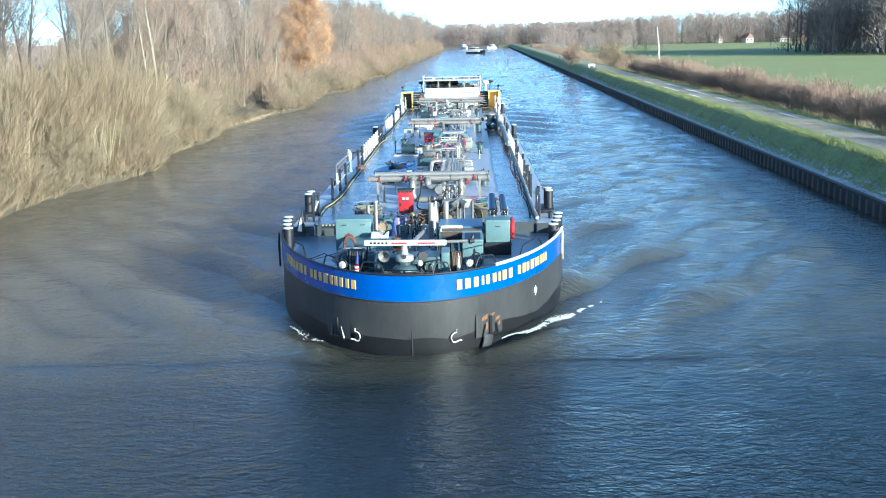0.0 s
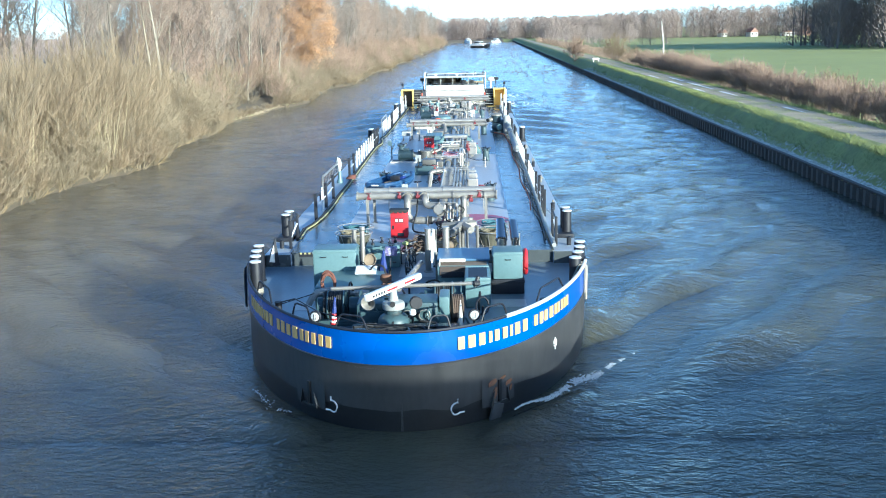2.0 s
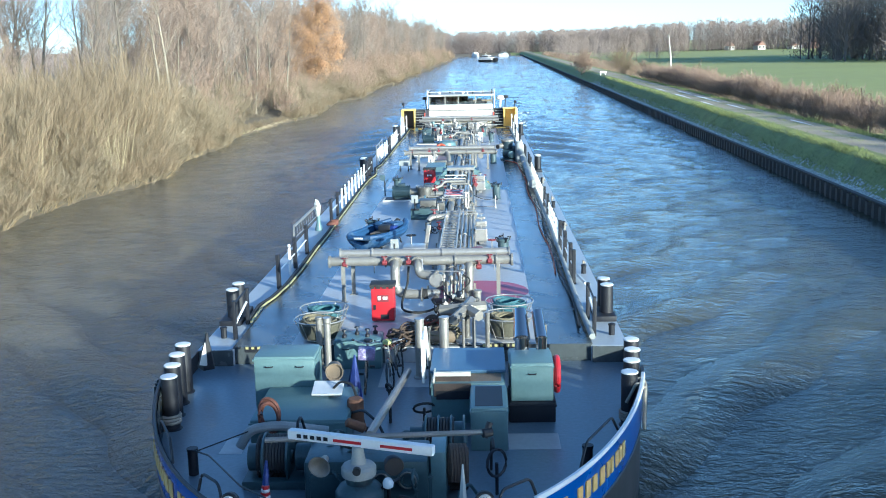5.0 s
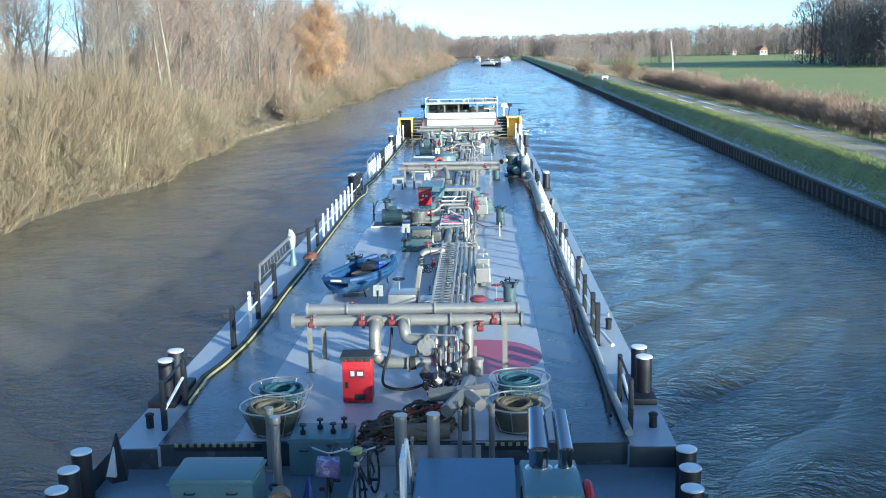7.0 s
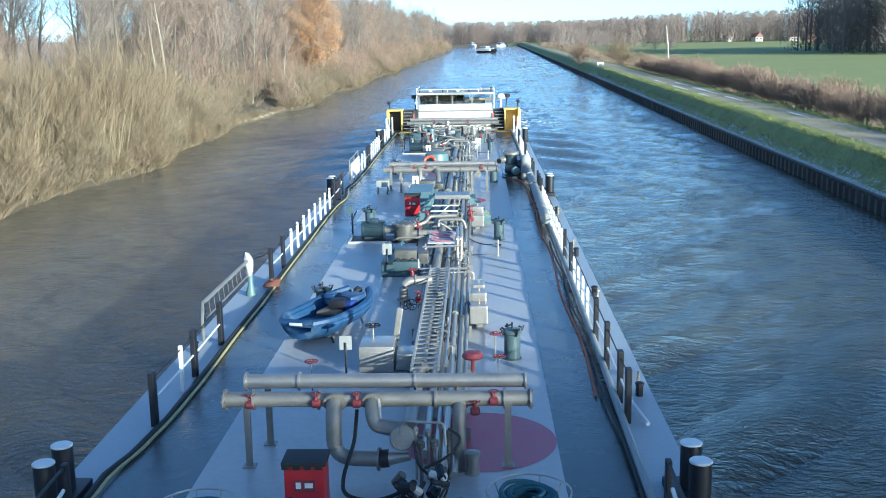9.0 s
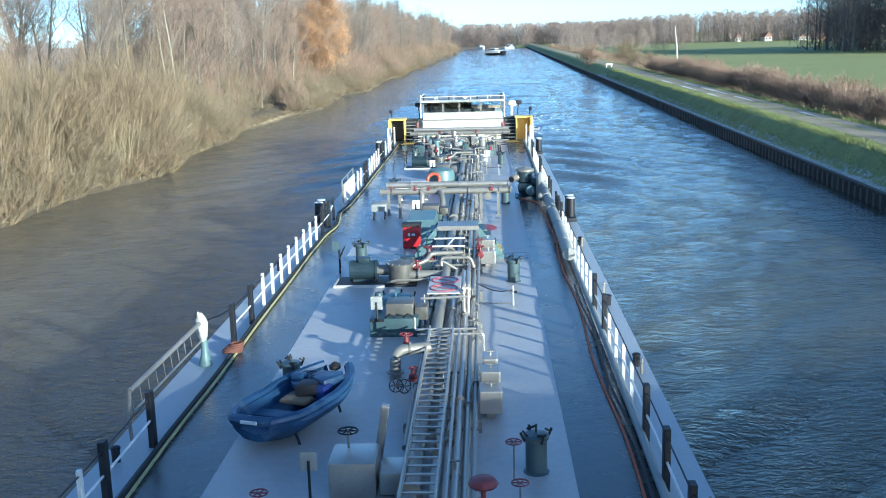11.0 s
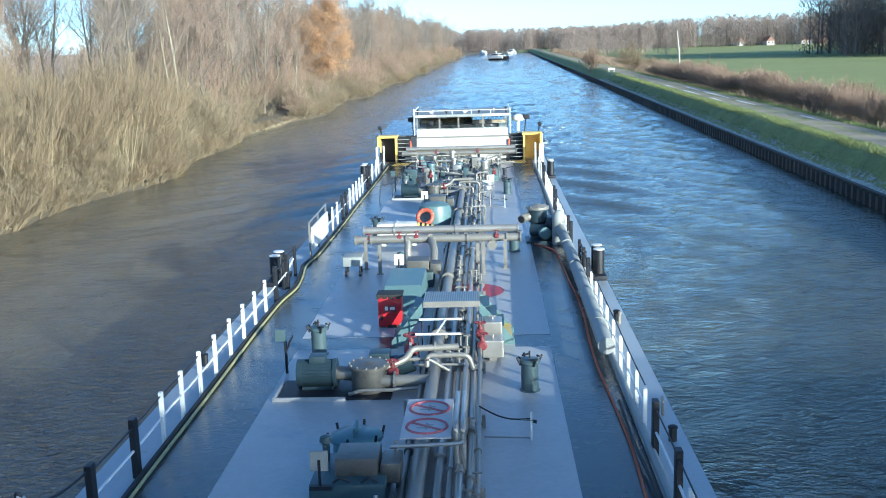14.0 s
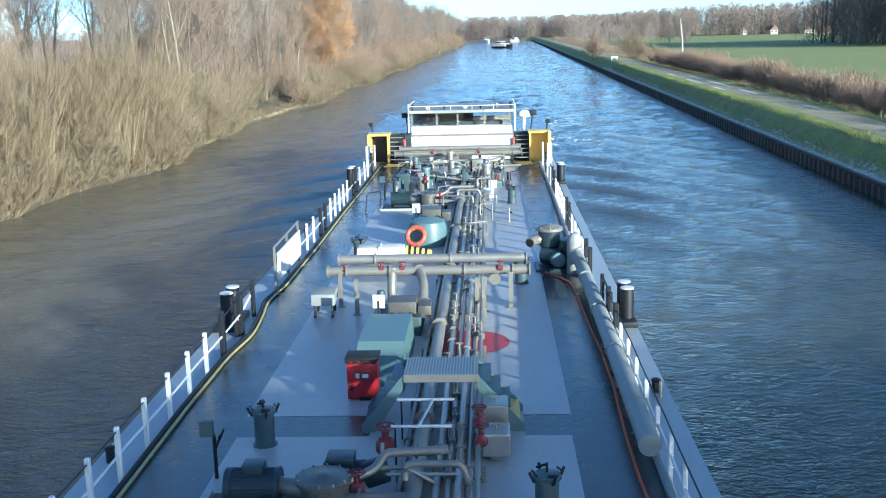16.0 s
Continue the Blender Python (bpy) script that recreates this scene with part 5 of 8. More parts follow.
for x, r0, top, r1 in ((2.34, 0.17, (2.32, 8.1, 3.08), 0.125), (2.72, 0.125, (2.66, 8.08, 3.05), 0.11)):
    bm = B()
    cyl(bm, (x, 7.7, 2.3), (x, 7.7, 2.64), r0 * 0.84, 22)
    lathe(bm, [(r0 + 0.03, 2.3), (r0 + 0.03, 2.34), (r0, 2.36)], (x, 7.7, 0), 22)
    pipe = part("exhaust_pipe", bm, CHROME, ship, "polished steel exhaust with slanting cowl")
    cowl = B()
    cyl(cowl, (x, 7.68, 2.6), top, r0, 22, r1)
    part("exhaust_cowl", cowl, CHROME, pipe)
casing("exhaust_plinth", (2.08, 7.3, FORE_Z), (2.9, 8.1, 2.3), TEAL, "teal exhaust plinth")
bm = B()
ring(bm, (2.95, 6.7, 2.2), 0.3, 0.062, 28, (1, 0, 0), 10)
part("lifebuoy", bm, RED, ship, "red lifebuoy hung on the cabinet's side")
bm = B()
tube(bm, [(0.52, 7.6, 1.5), (0.52, 7.4, 2.6), (0.55, 7.2, 3.0)], 0.03, 6)
part("stay", bm, GREY_PIPE, ship)
bm = B()
for a, b in (((0.40, 6.9, 2.2), (0.48, 7.0, 3.05)), ((0.48, 7.0, 3.05), (0.5, 7.6, 2.1))):
    tube(bm, [a, b], 0.03, 6)
box(bm, (0.42, 6.5, 2.1), (0.47, 7.1, 2.95))
part("hatch_door", bm, WHITE, ship, "white hatch door standing on edge", smooth=0)
# lowered mast and gangway boom
bm = B()
tube(bm, [(-0.24, 3.4, 2.3), (0.1, 7.4, 2.05)], 0.07, 8)
tube(bm, [(-1.75, 2.7, 2.5), (1.6, 2.75, 2.58)], 0.045, 8)
mast = part("lowered_mast", bm, GREY_PIPE, ship, "grey mast lowered on the foredeck")
part("mast_head", cyl(cyl(B(), (1.58, 2.72, 2.5), (1.66, 2.8, 2.72), 0.05, 8), (1.55, 2.7, 2.58), (1.68, 2.76, 2.58), 0.07, 10), BLACK, mast, "small black fitting at its end")
# search light, horn, lamps
bm = B()
lathe(bm, [(0.03, 0.0), (0.05, 0.02), (0.07, 0.12), (0.16, 0.3), (0.17, 0.31), (0.15, 0.3), (0.06, 0.13), (0.02, 0.08)], (-0.8, 2.5, 2.3), 18, (-0.2, -1, -0.1))
part("horn", bm, GREY_PIPE, ship, "grey trumpet horn")
bm = B()
lathe(bm, [(0.05, 0.0), (0.13, 0.06), (0.15, 0.2), (0.14, 0.22)], (0.18, 2.45, 2.25), 18, (0.3, -1, 0))
part("search_light", bm, BLACK, ship, "black search light")
for x in (-1.86, 1.55):
    bm = B()
    lathe(bm, [(0.05, -0.05), (0.12, 0.0), (0.135, 0.07), (0.12, 0.09)], (x, 0.95, 2.34), 16, (x * 0.1, -1, 0))
    cyl(bm, (x, 1.0, RAIL_Z - 0.1), (x, 1.0, 2.34), 0.02, 6)
    lamp = part("bow_lamp", bm, BLACK, ship, "round black bow lamp with bright lens")
    bm = B()
    lathe(bm, [(0.1, 0.088), (0.085, 0.1), (0.03, 0.108)], (x, 0.95, 2.34), 16, (x * 0.1, -1, 0))
    part("lens", bm, LENS, lamp, "grey ribbed lamp glass")
    bars("lens_rib", [[(x + d, 0.95 - 0.106, 2.34 - 0.06), (x + d, 0.95 - 0.106, 2.34 + 0.06)] for d in (-0.04, 0.0, 0.04)], 0.006, BLACK, lamp)
# radar
bm = B()
lathe(bm, [(0.19, 2.12), (0.25, 2.15), (0.26, 2.19), (0.26, 2.27), (0.23, 2.31), (0.12, 2.34), (0.1, 2.42), (0.08, 2.6)], (-0.28, 2.2, 0), 24)
radar = part("radar_mount", bm, HOSE_PALE, ship, "pale grey radar gear housing on a teal pedestal")
part("pedestal", lathe(B(), [(0.36, FORE_Z), (0.36, 1.9), (0.31, 1.98), (0.2, 2.04), (0.2, 2.13)], (-0.28, 2.2, 0), 22), DARK_TEAL, radar, "dark teal round pedestal")
bm = B()
box(bm, (-1.16, -0.06, -0.075), (1.16, 0.07, 0.075), bevel=0.03)
scanner = part("radar_scanner", bm, WHITE, ship, "white turning radar scanner bar")
plates("mark", [((-1.0 + 0.11 * k, -0.064, -0.03), (-0.93 + 0.11 * k, -0.061, 0.03)) for k in range(5)], BLACK, scanner)
plates("mark", [((-0.4, -0.064, -0.025), (0.05, -0.061, 0.02)), ((0.35, -0.064, -0.025), (0.85, -0.061, 0.02))], RED, scanner)
# folded flag, ropes and a navy cover among the gear
bm = B()
cyl(bm, (-1.6, 1.9, 2.14), (-1.57, 1.9, 2.5), 0.055, 8, 0.02)
flag = part("furled_flag", bm, TARP, ship, "furled navy flag with red and white stripes")
for k in range(5):
    z = 2.12 - 0.05 * k
    part("flag_stripe", lathe(B(), [(0.05 + 0.006 * k, -0.048), (0.06 + 0.006 * k, -0.02), (0.055 + 0.006 * k, 0.0)], (-1.605 - 0.004 * k, 1.9, z), 9), WHITE if k % 2 else RED, flag)
bm = B()
cyl(bm, (1.25, 2.0, 1.75), (1.25, 2.05, 2.36), 0.07, 5, 0.012)
part("furled_flag", bm, CREAM, ship, "furled pale flag")
bm = B()
cyl(bm, (-0.93, 7.0, FORE_Z + 0.2), (-0.89, 7.0, 2.52), 0.19, 7, 0.015)
part("cover", bm, TARP, ship, "navy blue canvas cover")
rnd = random.Random(17)
for cx, cy, cz, r, mt, lb in ((-0.32, 10.3, 1.78, 0.24, ROPE_DARK, "dark tangled coil of rope"), (-0.08, 10.5, 1.78, 0.26, ROPE_DARK, "dark tangled coil of rope"),
                              (0.18, 10.75, 1.8, 0.26, ROPE, "brown tangled coil of rope"), (0.42, 10.9, 1.84, 0.26, ROPE_DARK, "dark tangled coil of rope"),
                              (0.66, 11.0, 1.86, 0.26, ROPE_DARK, "dark tangled coil of rope"), (0.5, 10.55, 1.74, 0.28, ROPE, "brown tangled coil of rope"),
                              (0.86, 10.8, 1.76, 0.24, ROPE, "brown tangled coil of rope")):
    bm = B()
    for k in range(13):
        ring(bm, (cx + rnd.uniform(-0.08, 0.08), cy - 0.22 + rnd.uniform(-0.1, 0.1), cz + 0.17 + rnd.uniform(-0.08, 0.14)), r * rnd.uniform(0.45, 1.0), 0.022, 16,
             (rnd.uniform(-0.8, 0.8), rnd.uniform(-0.9, 0.4), 1), 5)
    part("rope_coil", bm, mt, ship, lb)
bm = B()
for k in range(5):
    pts = [Vector((0.12 + 0.075 * n + rnd.gauss(0, 0.03), 10.38 + 0.04 * n + rnd.gauss(0, 0.05), 2.15 + 0.006 * n + rnd.gauss(0, 0.035))) for n in range(10)]
    tube(bm, bend(pts, 0.03), 0.013, 5)
part("heaving_line", bm, LINE_RED, ship, "thin red tangled line on the rope heap")
part("rolled_canvas", cyl(B(), (0.2, 10.17, 1.95), (0.98, 10.2, 1.95), 0.14, 14), WOOD_BARE, ship, "brown rolled canvas beside the ropes")
# pale worn patches and step edge of the foredeck
for x0, x1, y0, y1 in ((-0.6, 2.0, 8.3, 9.95), (2.0, 2.9, 4.9, 5.65), (-3.05, -2.65, 4.8, 5.55)):
    bm = B()
    box(bm, (x0, y0, FORE_Z), (x1, y1, FORE_Z + 0.005))
    part("painted_patch", bm, PALE, ship, smooth=0)
part("step_front", box(B(), (-0.6, 9.965, FORE_Z + 0.01), (1.5, 9.995, DECK_Z - 0.03)), PALE, ship, "pale painted front of the deck step", smooth=0)
for x0, x1 in ((-3.72, -2.2), (1.55, 2.65)):
    edge = part("step_edge", box(B(), (x0, 9.99, DECK_Z - 0.12), (x1, 10.05, DECK_Z + 0.003)), BLACK, ship, "yellow and black warning stripe on the step", smooth=0)
    plates("hazard_stripe", [((x0 + 0.02 + 0.13 * k, 9.985, DECK_Z - 0.045), (x0 + 0.085 + 0.13 * k, 10.03, DECK_Z + 0.006)) for k in range(int((x1 - x0) / 0.13))], HOSE_YELLOW, edge)
# plain white bar, its use unknown
part("white_bar", tube(B(), [(4.27, 16.6, 1.875), (4.39, 15.55, 1.875)], 0.04, 8), WHITE, ship, "white bar lying on the gunwale")
# things between foredeck and tank deck
casing("valve_locker", (-1.66, 9.55, FORE_Z), (-0.64, 10.3, 2.08), TEAL, "pale teal valve locker", 2)
for x, y in ((-1.45, 9.75), (-1.2, 10.0), (-0.95, 9.8), (-0.8, 10.05)):
    part("locker_cock", lathe(B(), [(0.05, 2.07), (0.05, 2.14), (0.02, 2.16), (0.02, 2.22), (0.06, 2.23), (0.05, 2.26)], (x, y, 0), 8), BLACK, ship)
for x, y, r, h in ((0.25, 8.9, 0.098, 2.72), (0.77, 8.75, 0.098, 2.79), (-2.0, 9.75, 0.07, 2.55), (1.15, 9.92, 0.035, 2.42), (1.38, 9.92, 0.035, 2.46), (1.68, 9.5, 0.05, 2.68), (2.45, 9.0, 0.08, 2.5), (2.85, 9.1, 0.07, 2.5)):
    bm = B()
    lathe(bm, [(r * 1.5, FORE_Z), (r * 1.5, FORE_Z + 0.04), (r, FORE_Z + 0.06), (r, h - 0.04), (r * 1.12, h - 0.03), (r * 1.12, h)], (x, y, 0), 14)
    part("vent_pipe", bm, STEEL if r > 0.09 else GREY_PIPE, ship, "upright steel vent pipe")
head = part("branch_head", cyl(B(), (1.22, 10.6, DECK_Z), (1.22, 10.6, 2.58), 0.075, 12), STRAINER, ship, "dull grey branched duct head on a pole")
part("hub", box(B(), (1.08, 10.47, 2.38), (1.38, 10.75, 2.6), bevel=0.05), GREY_PIPE, head)
for q in ((0.62, 10.7, 2.42), (0.93, 10.02, 2.36), (1.64, 10.72, 2.5), (1.32, 11.15, 2.52), (1.5, 10.15, 2.42)):
    part("branch", cyl(B(), (1.22, 10.6, 2.49), q, 0.125, 6), GREY_PIPE, head)

# dark clutter of the foredeck: hoses, brakes, guards, drums
rnd = random.Random(44)
windlass(0.35, 1.2, 4.4)
for k in range(34):
    x, y = rnd.uniform(-1.6, 1.9), rnd.uniform(2.3, 9.6)
    if -1.3 < x < 0.15 and y > 7.0:
        y -= 4.0
    z = FORE_Z + rnd.uniform(0.15, 0.75)
    d = Vector((rnd.uniform(-1, 1), rnd.uniform(-1, 1), rnd.uniform(-0.3, 1.0))).normalized() * rnd.uniform(0.15, 0.4)
    bm = B()
    if k % 3 == 0:
        ring(bm, (x, y, z), rnd.uniform(0.1, 0.22), 0.025, 14, d, 5)
        cyl(bm, (x, y, FORE_Z), (x, y, z), 0.03, 6)
    elif k % 3 == 1:
        tube(bm, bend([Vector((x, y, z)) - d, Vector((x, y, z + 0.15)), Vector((x, y, z)) + d, Vector((x + d.x * 2, y + d.y * 2, FORE_Z + 0.02))], 0.1), 0.025, 6)
    else:
        lathe(bm, [(0.11, 0.0), (0.12, 0.03), (0.07, 0.06), (0.07, 0.4), (0.1, 0.43), (0.04, 0.47)], (x, y, FORE_Z), 10)
    part("deck_gear", bm, (BLACK, RUBBER, DARK_TEAL, BLACK, DARK_TEAL)[k % 5], ship)

canvas = part("furled_canvas", cyl(B(), (-4.25, 8.75, FORE_Z + 0.35), (-4.16, 8.6, 2.56), 0.2, 5, 0.012), BLACK, ship, "dark furled canvas with a white panel")
part("white_panel", cyl(B(), (-4.27, 8.6, FORE_Z + 0.45), (-4.2, 8.54, 2.35), 0.11, 4, 0.01), WHITE, canvas)
# gear on and round the winch housing
bm = B()
for k in range(7):
    ring(bm, (-2.12 + 0.02 * rnd.uniform(-1, 1), 4.84 - 0.02 * k, 2.2 + rnd.uniform(-0.02, 0.02)), 0.2 + 0.03 * rnd.uniform(-1, 1), 0.022, 22, (rnd.uniform(-0.15, 0.15), 1, 0.15), 5)
bmesh.ops.transform(bm, matrix=Matrix.Translation((-2.12, 4.8, 2.12)) @ Matrix.Diagonal((0.85, 1, 1.45, 1)) @ Matrix.Translation((2.12, -4.8, -2.2)), verts=bm.verts[:])
part("rope_coil", bm, ROPE_RED, ship, "red-brown hank of rope hung on the winch housing")
part("fender_roll", tube(B(), bend([(-2.62, 4.62, 1.62), (-2.45, 4.66, 1.92), (-2.0, 4.7, 1.98), (-1.1, 4.72, 1.86)], 0.2), 0.085, 10), HOSE_PALE, ship, "pale grey roll lying before the winch housing")
bm = B()
lathe(bm, [(0.06, 0.0), (0.14, 0.03), (0.155, 0.34), (0.17, 0.36), (0.15, 0.355), (0.13, 0.3), (0.05, 0.28)], (-1.26, 6.85, 2.32), 20, (0.12, -1, 0.05))
cowl = part("vent_cowl", bm, WOOD_BARE, ship, "brown vent cowl facing the bow")
part("cowl_neck", cyl(B(), (-1.26, 6.75, 1.6), (-1.26, 6.75, 2.3), 0.09, 12), WOOD_BARE, cowl)
bm = B()
box(bm, (-1.58, 5.95, 2.12), (-1.02, 6.4, 2.16), Matrix.Rotation(0.25, 3, "X"), bevel=0.012)
part("folding_board", bm, WHITE, ship, "white board lying on the winch housing", smooth=0)
part("vent_pipe", lathe(B(), [(0.1, FORE_Z), (0.1, FORE_Z + 0.05), (0.07, FORE_Z + 0.07), (0.07, 2.8), (0.085, 2.82), (0.085, 2.92)], (-1.6, 8.3, 0), 14), STEEL, ship, "upright steel vent pipe")
part("clay_drum", lathe(B(), [(0.13, 1.6), (0.15, 1.64), (0.15, 2.1), (0.12, 2.14)], (-0.73, 5.6, 0), 16), RUST, ship, "rust-brown drum beside the mast foot")
part("clay_float", lathe(B(), [(0.03, -0.19), (0.08, -0.16), (0.085, 0.15), (0.03, 0.18)], (-0.58, 4.4, 2.08), 14, (0.9, 0.1, -0.4)), RUST, ship, "red-brown float lying on the gear")
part("small_lamp", lathe(B(), [(0.03, -0.08), (0.075, -0.05), (0.08, 0.02), (0.05, 0.07), (0.01, 0.08)], (0.17, 1.95, 2.12), 14), WHITE, ship, "small round white lamp")
bm = B()
cyl(bm, (-0.28, 2.0, 2.3), (-0.28, 1.93, 2.3), 0.06, 12)
part("knob", bm, RUBBER, radar)
# dark hoses heaped behind the stem
for k in range(7):
    x, y = rnd.uniform(-0.9, 1.0), rnd.uniform(0.75, 1.9)
    bm = B()
    pts = [(x + 0.55 * math.cos(a + k) * rnd.uniform(0.6, 1.3), y + 0.28 * math.sin(a + k), 1.9 + rnd.uniform(-0.03, 0.08)) for a in (0, 0.9, 1.8, 2.9, 3.8, 4.6)]
    tube(bm, bend(pts, 0.2), rnd.uniform(0.02, 0.035), 6)
    part("dark_hose", bm, RUBBER if k % 4 else BLACK, ship, "dark hose heaped behind the stem")
part("stem_shelf", box(B(), (-1.2, 0.55, FORE_Z), (1.2, 2.0, 1.86), bevel=0.04), DECK, ship, "dark blue-grey shelf behind the stem")


# ---- rails along both sides ----
def post(x, y, black):
    bm = B()
    h = 2.74 if black else 2.68 if x < 0 else 2.56
    if black:
        box(bm, (x - 0.05, y - 0.09, DECK_Z - 0.04), (x + 0.05, y + 0.09, h), bevel=0.012)
    else:
        box(bm, (x - 0.035, y - 0.045, DECK_Z - 0.04), (x + 0.035, y + 0.045, h), bevel=0.012)
    part("rail_post", bm, BLACK if black else WHITE, ship, "black rail post" if black else "white rail post", smooth=0)


left_black = (15.85, 18.5, 20.65, 26.4, 28.2, 39.3, 40.9, 52.2, 53.2, 60.6, 61.6, 67.4)
left_white = (17.6, 29.6, 30.75, 31.95, 33.1, 34.35, 35.6, 36.8, 38.0, 49.6, 50.8, 54.4, 55.5, 56.6, 57.7, 58.8, 62.8, 64.6, 65.8, 68.9)
right_black = (15.9, 16.9, 18.8, 20.7, 26.7, 28.7, 39.6, 41.0, 45.2, 46.3, 52.4, 53.4, 60.2, 61.4, 66.6)
right_white = (22.45, 23.55, 24.65, 25.8, 29.8, 30.8, 31.9, 33.0, 34.2, 35.4, 36.6, 37.7, 38.8, 47.6, 48.8, 50.0, 51.2, 54.6, 55.8, 57.0, 58.2, 59.2, 62.6, 63.8, 65.2)
for y in left_black:
    post(-4.05, y, True)
for y in left_white:
    post(-4.05, y, False)
for y in right_black:
    post(4.1, y, True)
for y in right_white:
    post(4.1, y, False)


def rail(x, y0, y1, z, r, material, label):
    bm = B()
    n = max(int((y1 - y0) / 1.2), 1)
    tube(bm, [(x, y0 + (y1 - y0) * k / n, z - 0.03 * math.sin(k * 2.1) ** 2) for k in range(n + 1)], r, 6)
    part("rail", bm, material, ship, label)


for x, runs in ((-4.05, ((15.85, 20.65), (26.4, 40.9), (45.1, 69))), (4.1, ((15.9, 28.7), (29.8, 41), (45.2, 69)))):
    for y0, y1 in runs:
        rail(x, y0, y1, 2.62, 0.014, BLACK, "thin dark top rail")
        rail(x, y0, y1, 2.25, 0.022, WHITE, "white middle rail")
# leaning gates at the bollards
for x, y, half in ((-4.1, 11.45, 0.66), (-4.12, 41.6, 0.85), (4.1, 11.45, 0.72), (4.12, 41.6, 0.85)):
    bm = B()
    for dy in (-half, half):
        box(bm, (x - 0.04, y + dy - 0.07, DECK_Z - 0.1), (x + 0.04, y + dy + 0.07, 2.68), bevel=0.01)
    tube(bm, [(x, y - half, 2.6), (x, y + half, 2.64)], 0.025, 6)
    part("rail_frame", bm, BLACK, ship, "black rail frame beside the bollards")
    bm = B()
    tube(bm, [(x + 0.02, y - half, 2.15), (x + 0.02, y + 0.5, 2.36)], 0.03, 6)
    part("hand_rail", bm, WHITE, ship, "white hand rail")
# white rescue board
bm = B()
box(bm, (-4.08, 45.2, 1.98), (-4.03, 48.4, 2.72), bevel=0.01)
board = part("rail_board", bm, WHITE, ship, "white board hung on the rail", smooth=0)
bm = B()
for y in (45.1, 46.8, 48.5):
    box(bm, (-4.14, y - 0.05, DECK_Z - 0.04), (-4.09, y + 0.05, 2.9))
tube(bm, [(-4.1, 45.1, 2.9), (-4.1, 48.5, 2.95)], 0.03, 6)
part("frame", bm, GREY_PIPE, board)
# davit with wrapped head
bm = B()
lathe(bm, [(0.14, DECK_Z - 0.04), (0.14, DECK_Z + 0.02), (0.075, DECK_Z + 0.25), (0.065, 2.6)], (-4.32, 25.0, 0), 12)
davit = part("davit", bm, TEAL, ship, "teal davit with wrapped head and boom along the rail")
bm = B()
bmesh.ops.create_icosphere(bm, subdivisions=3, radius=1.0)
for v in bm.verts:
    c = v.co.copy()
    n = 1 + 0.3 * noise.noise(c * 1.7) + 0.16 * noise.noise(c * 4.5)
    v.co = Vector((-4.33 + 0.12 * c.x * n - 0.07 * max(c.z, 0) ** 2, 25.0 + 0.13 * c.y * n, 2.6 + 0.33 * c.z * (1 + 0.15 * noise.noise(c * 2.2))))
part("head_wrap", bm, CLOTH, davit, "pale cloth draped round the head", smooth=50)
bars("loose_end", [bend([(-4.36, 25.0, 2.9), (-4.42, 24.98, 2.98), (-4.44, 24.95, 2.78)], 0.04), bend([(-4.3, 25.05, 2.72), (-4.1, 25.6, 2.7), (-4.07, 26.3, 2.66)], 0.2)], 0.022, BLACK, davit)
bm = B()
for k in range(6):
    ring(bm, (-3.93 + 0.015 * k, 25.7 + 0.03 * k, DECK_Z + 0.05 + 0.025 * k), 0.2 - 0.012 * k, 0.028, 16, (0.1 * math.sin(k), 0.1 * math.cos(k), 1), 5)
part("rope_coil", bm, ROPE_RED, ship, "red-brown coil of rope by the rail")
bm = B()
tube(bm, [(-4.36, 25.0, 2.7), (-4.5, 21.0, 2.62)], 0.045, 8)
tube(bm, [(-4.36, 25.0, 2.32), (-4.46, 21.0, 2.26)], 0.02, 6)
for k in range(9):
    y = 21.0 + 0.45 * k
    tube(bm, [(-4.46, y, 2.28), (-4.49, y, 2.63)], 0.008, 5)
tube(bm, bend([(-4.5, 21.0, 2.62), (-4.5, 20.85, 2.2), (-4.5, 20.9, 1.78)], 0.1), 0.035, 6)
part("boom", bm, GREY_PIPE, davit, "grey tubular boom")
for x, y in ((-4.45, 20.0), (-4.5, 33.9), (4.5, 24.6), (4.5, 36.9), (4.5, 17.2), (-4.4, 10.9), (4.5, 10.8), (4.5, 29.4), (-4.5, 52)):
    bm = B()
    lathe(bm, [(0.07, DECK_Z - 0.04), (0.07, DECK_Z + 0.18), (0.085, DECK_Z + 0.19), (0.085, DECK_Z + 0.22), (0.05, DECK_Z + 0.24)], (x, y, 0), 10)
    part("air_pipe_head", bm, BLACK, ship, "short black air pipe head on the gunwale")
for y in (17.5, 24.0, 30.5, 36.5):
    bm = B()
    tube(bm, bend([(4.52, y, DECK_Z), (4.52, y + 0.02, DECK_Z + 0.28), (4.66, y + 0.9, DECK_Z + 0.02)], 0.08), 0.03, 5)
    part("lashing_line", bm, ROPE_WHITE, ship, "pale line on the gunwale")

# ---- hoses along the walkways ----
bm = B()
pts = [(-4.0, 12.0), (-4.05, 13.6), (-3.9, 14.4), (-3.78, 16), (-3.75, 18), (-3.8, 21), (-3.78, 24), (-3.84, 28), (-3.86, 32), (-3.9, 36), (-3.88, 39), (-3.72, 40.6), (-3.82, 42), (-4.0, 43.5), (-3.86, 45), (-3.82, 50), (-3.84, 56), (-3.8, 62), (-3.82, 69)]
tube(bm, bend([(x, y, DECK_Z + 0.05) for x, y in pts], 0.5, 3), 0.028, 7)
part("deck_hose", bm, HOSE_YELLOW, ship, "yellow-striped hose along the walkway")
bm = B()
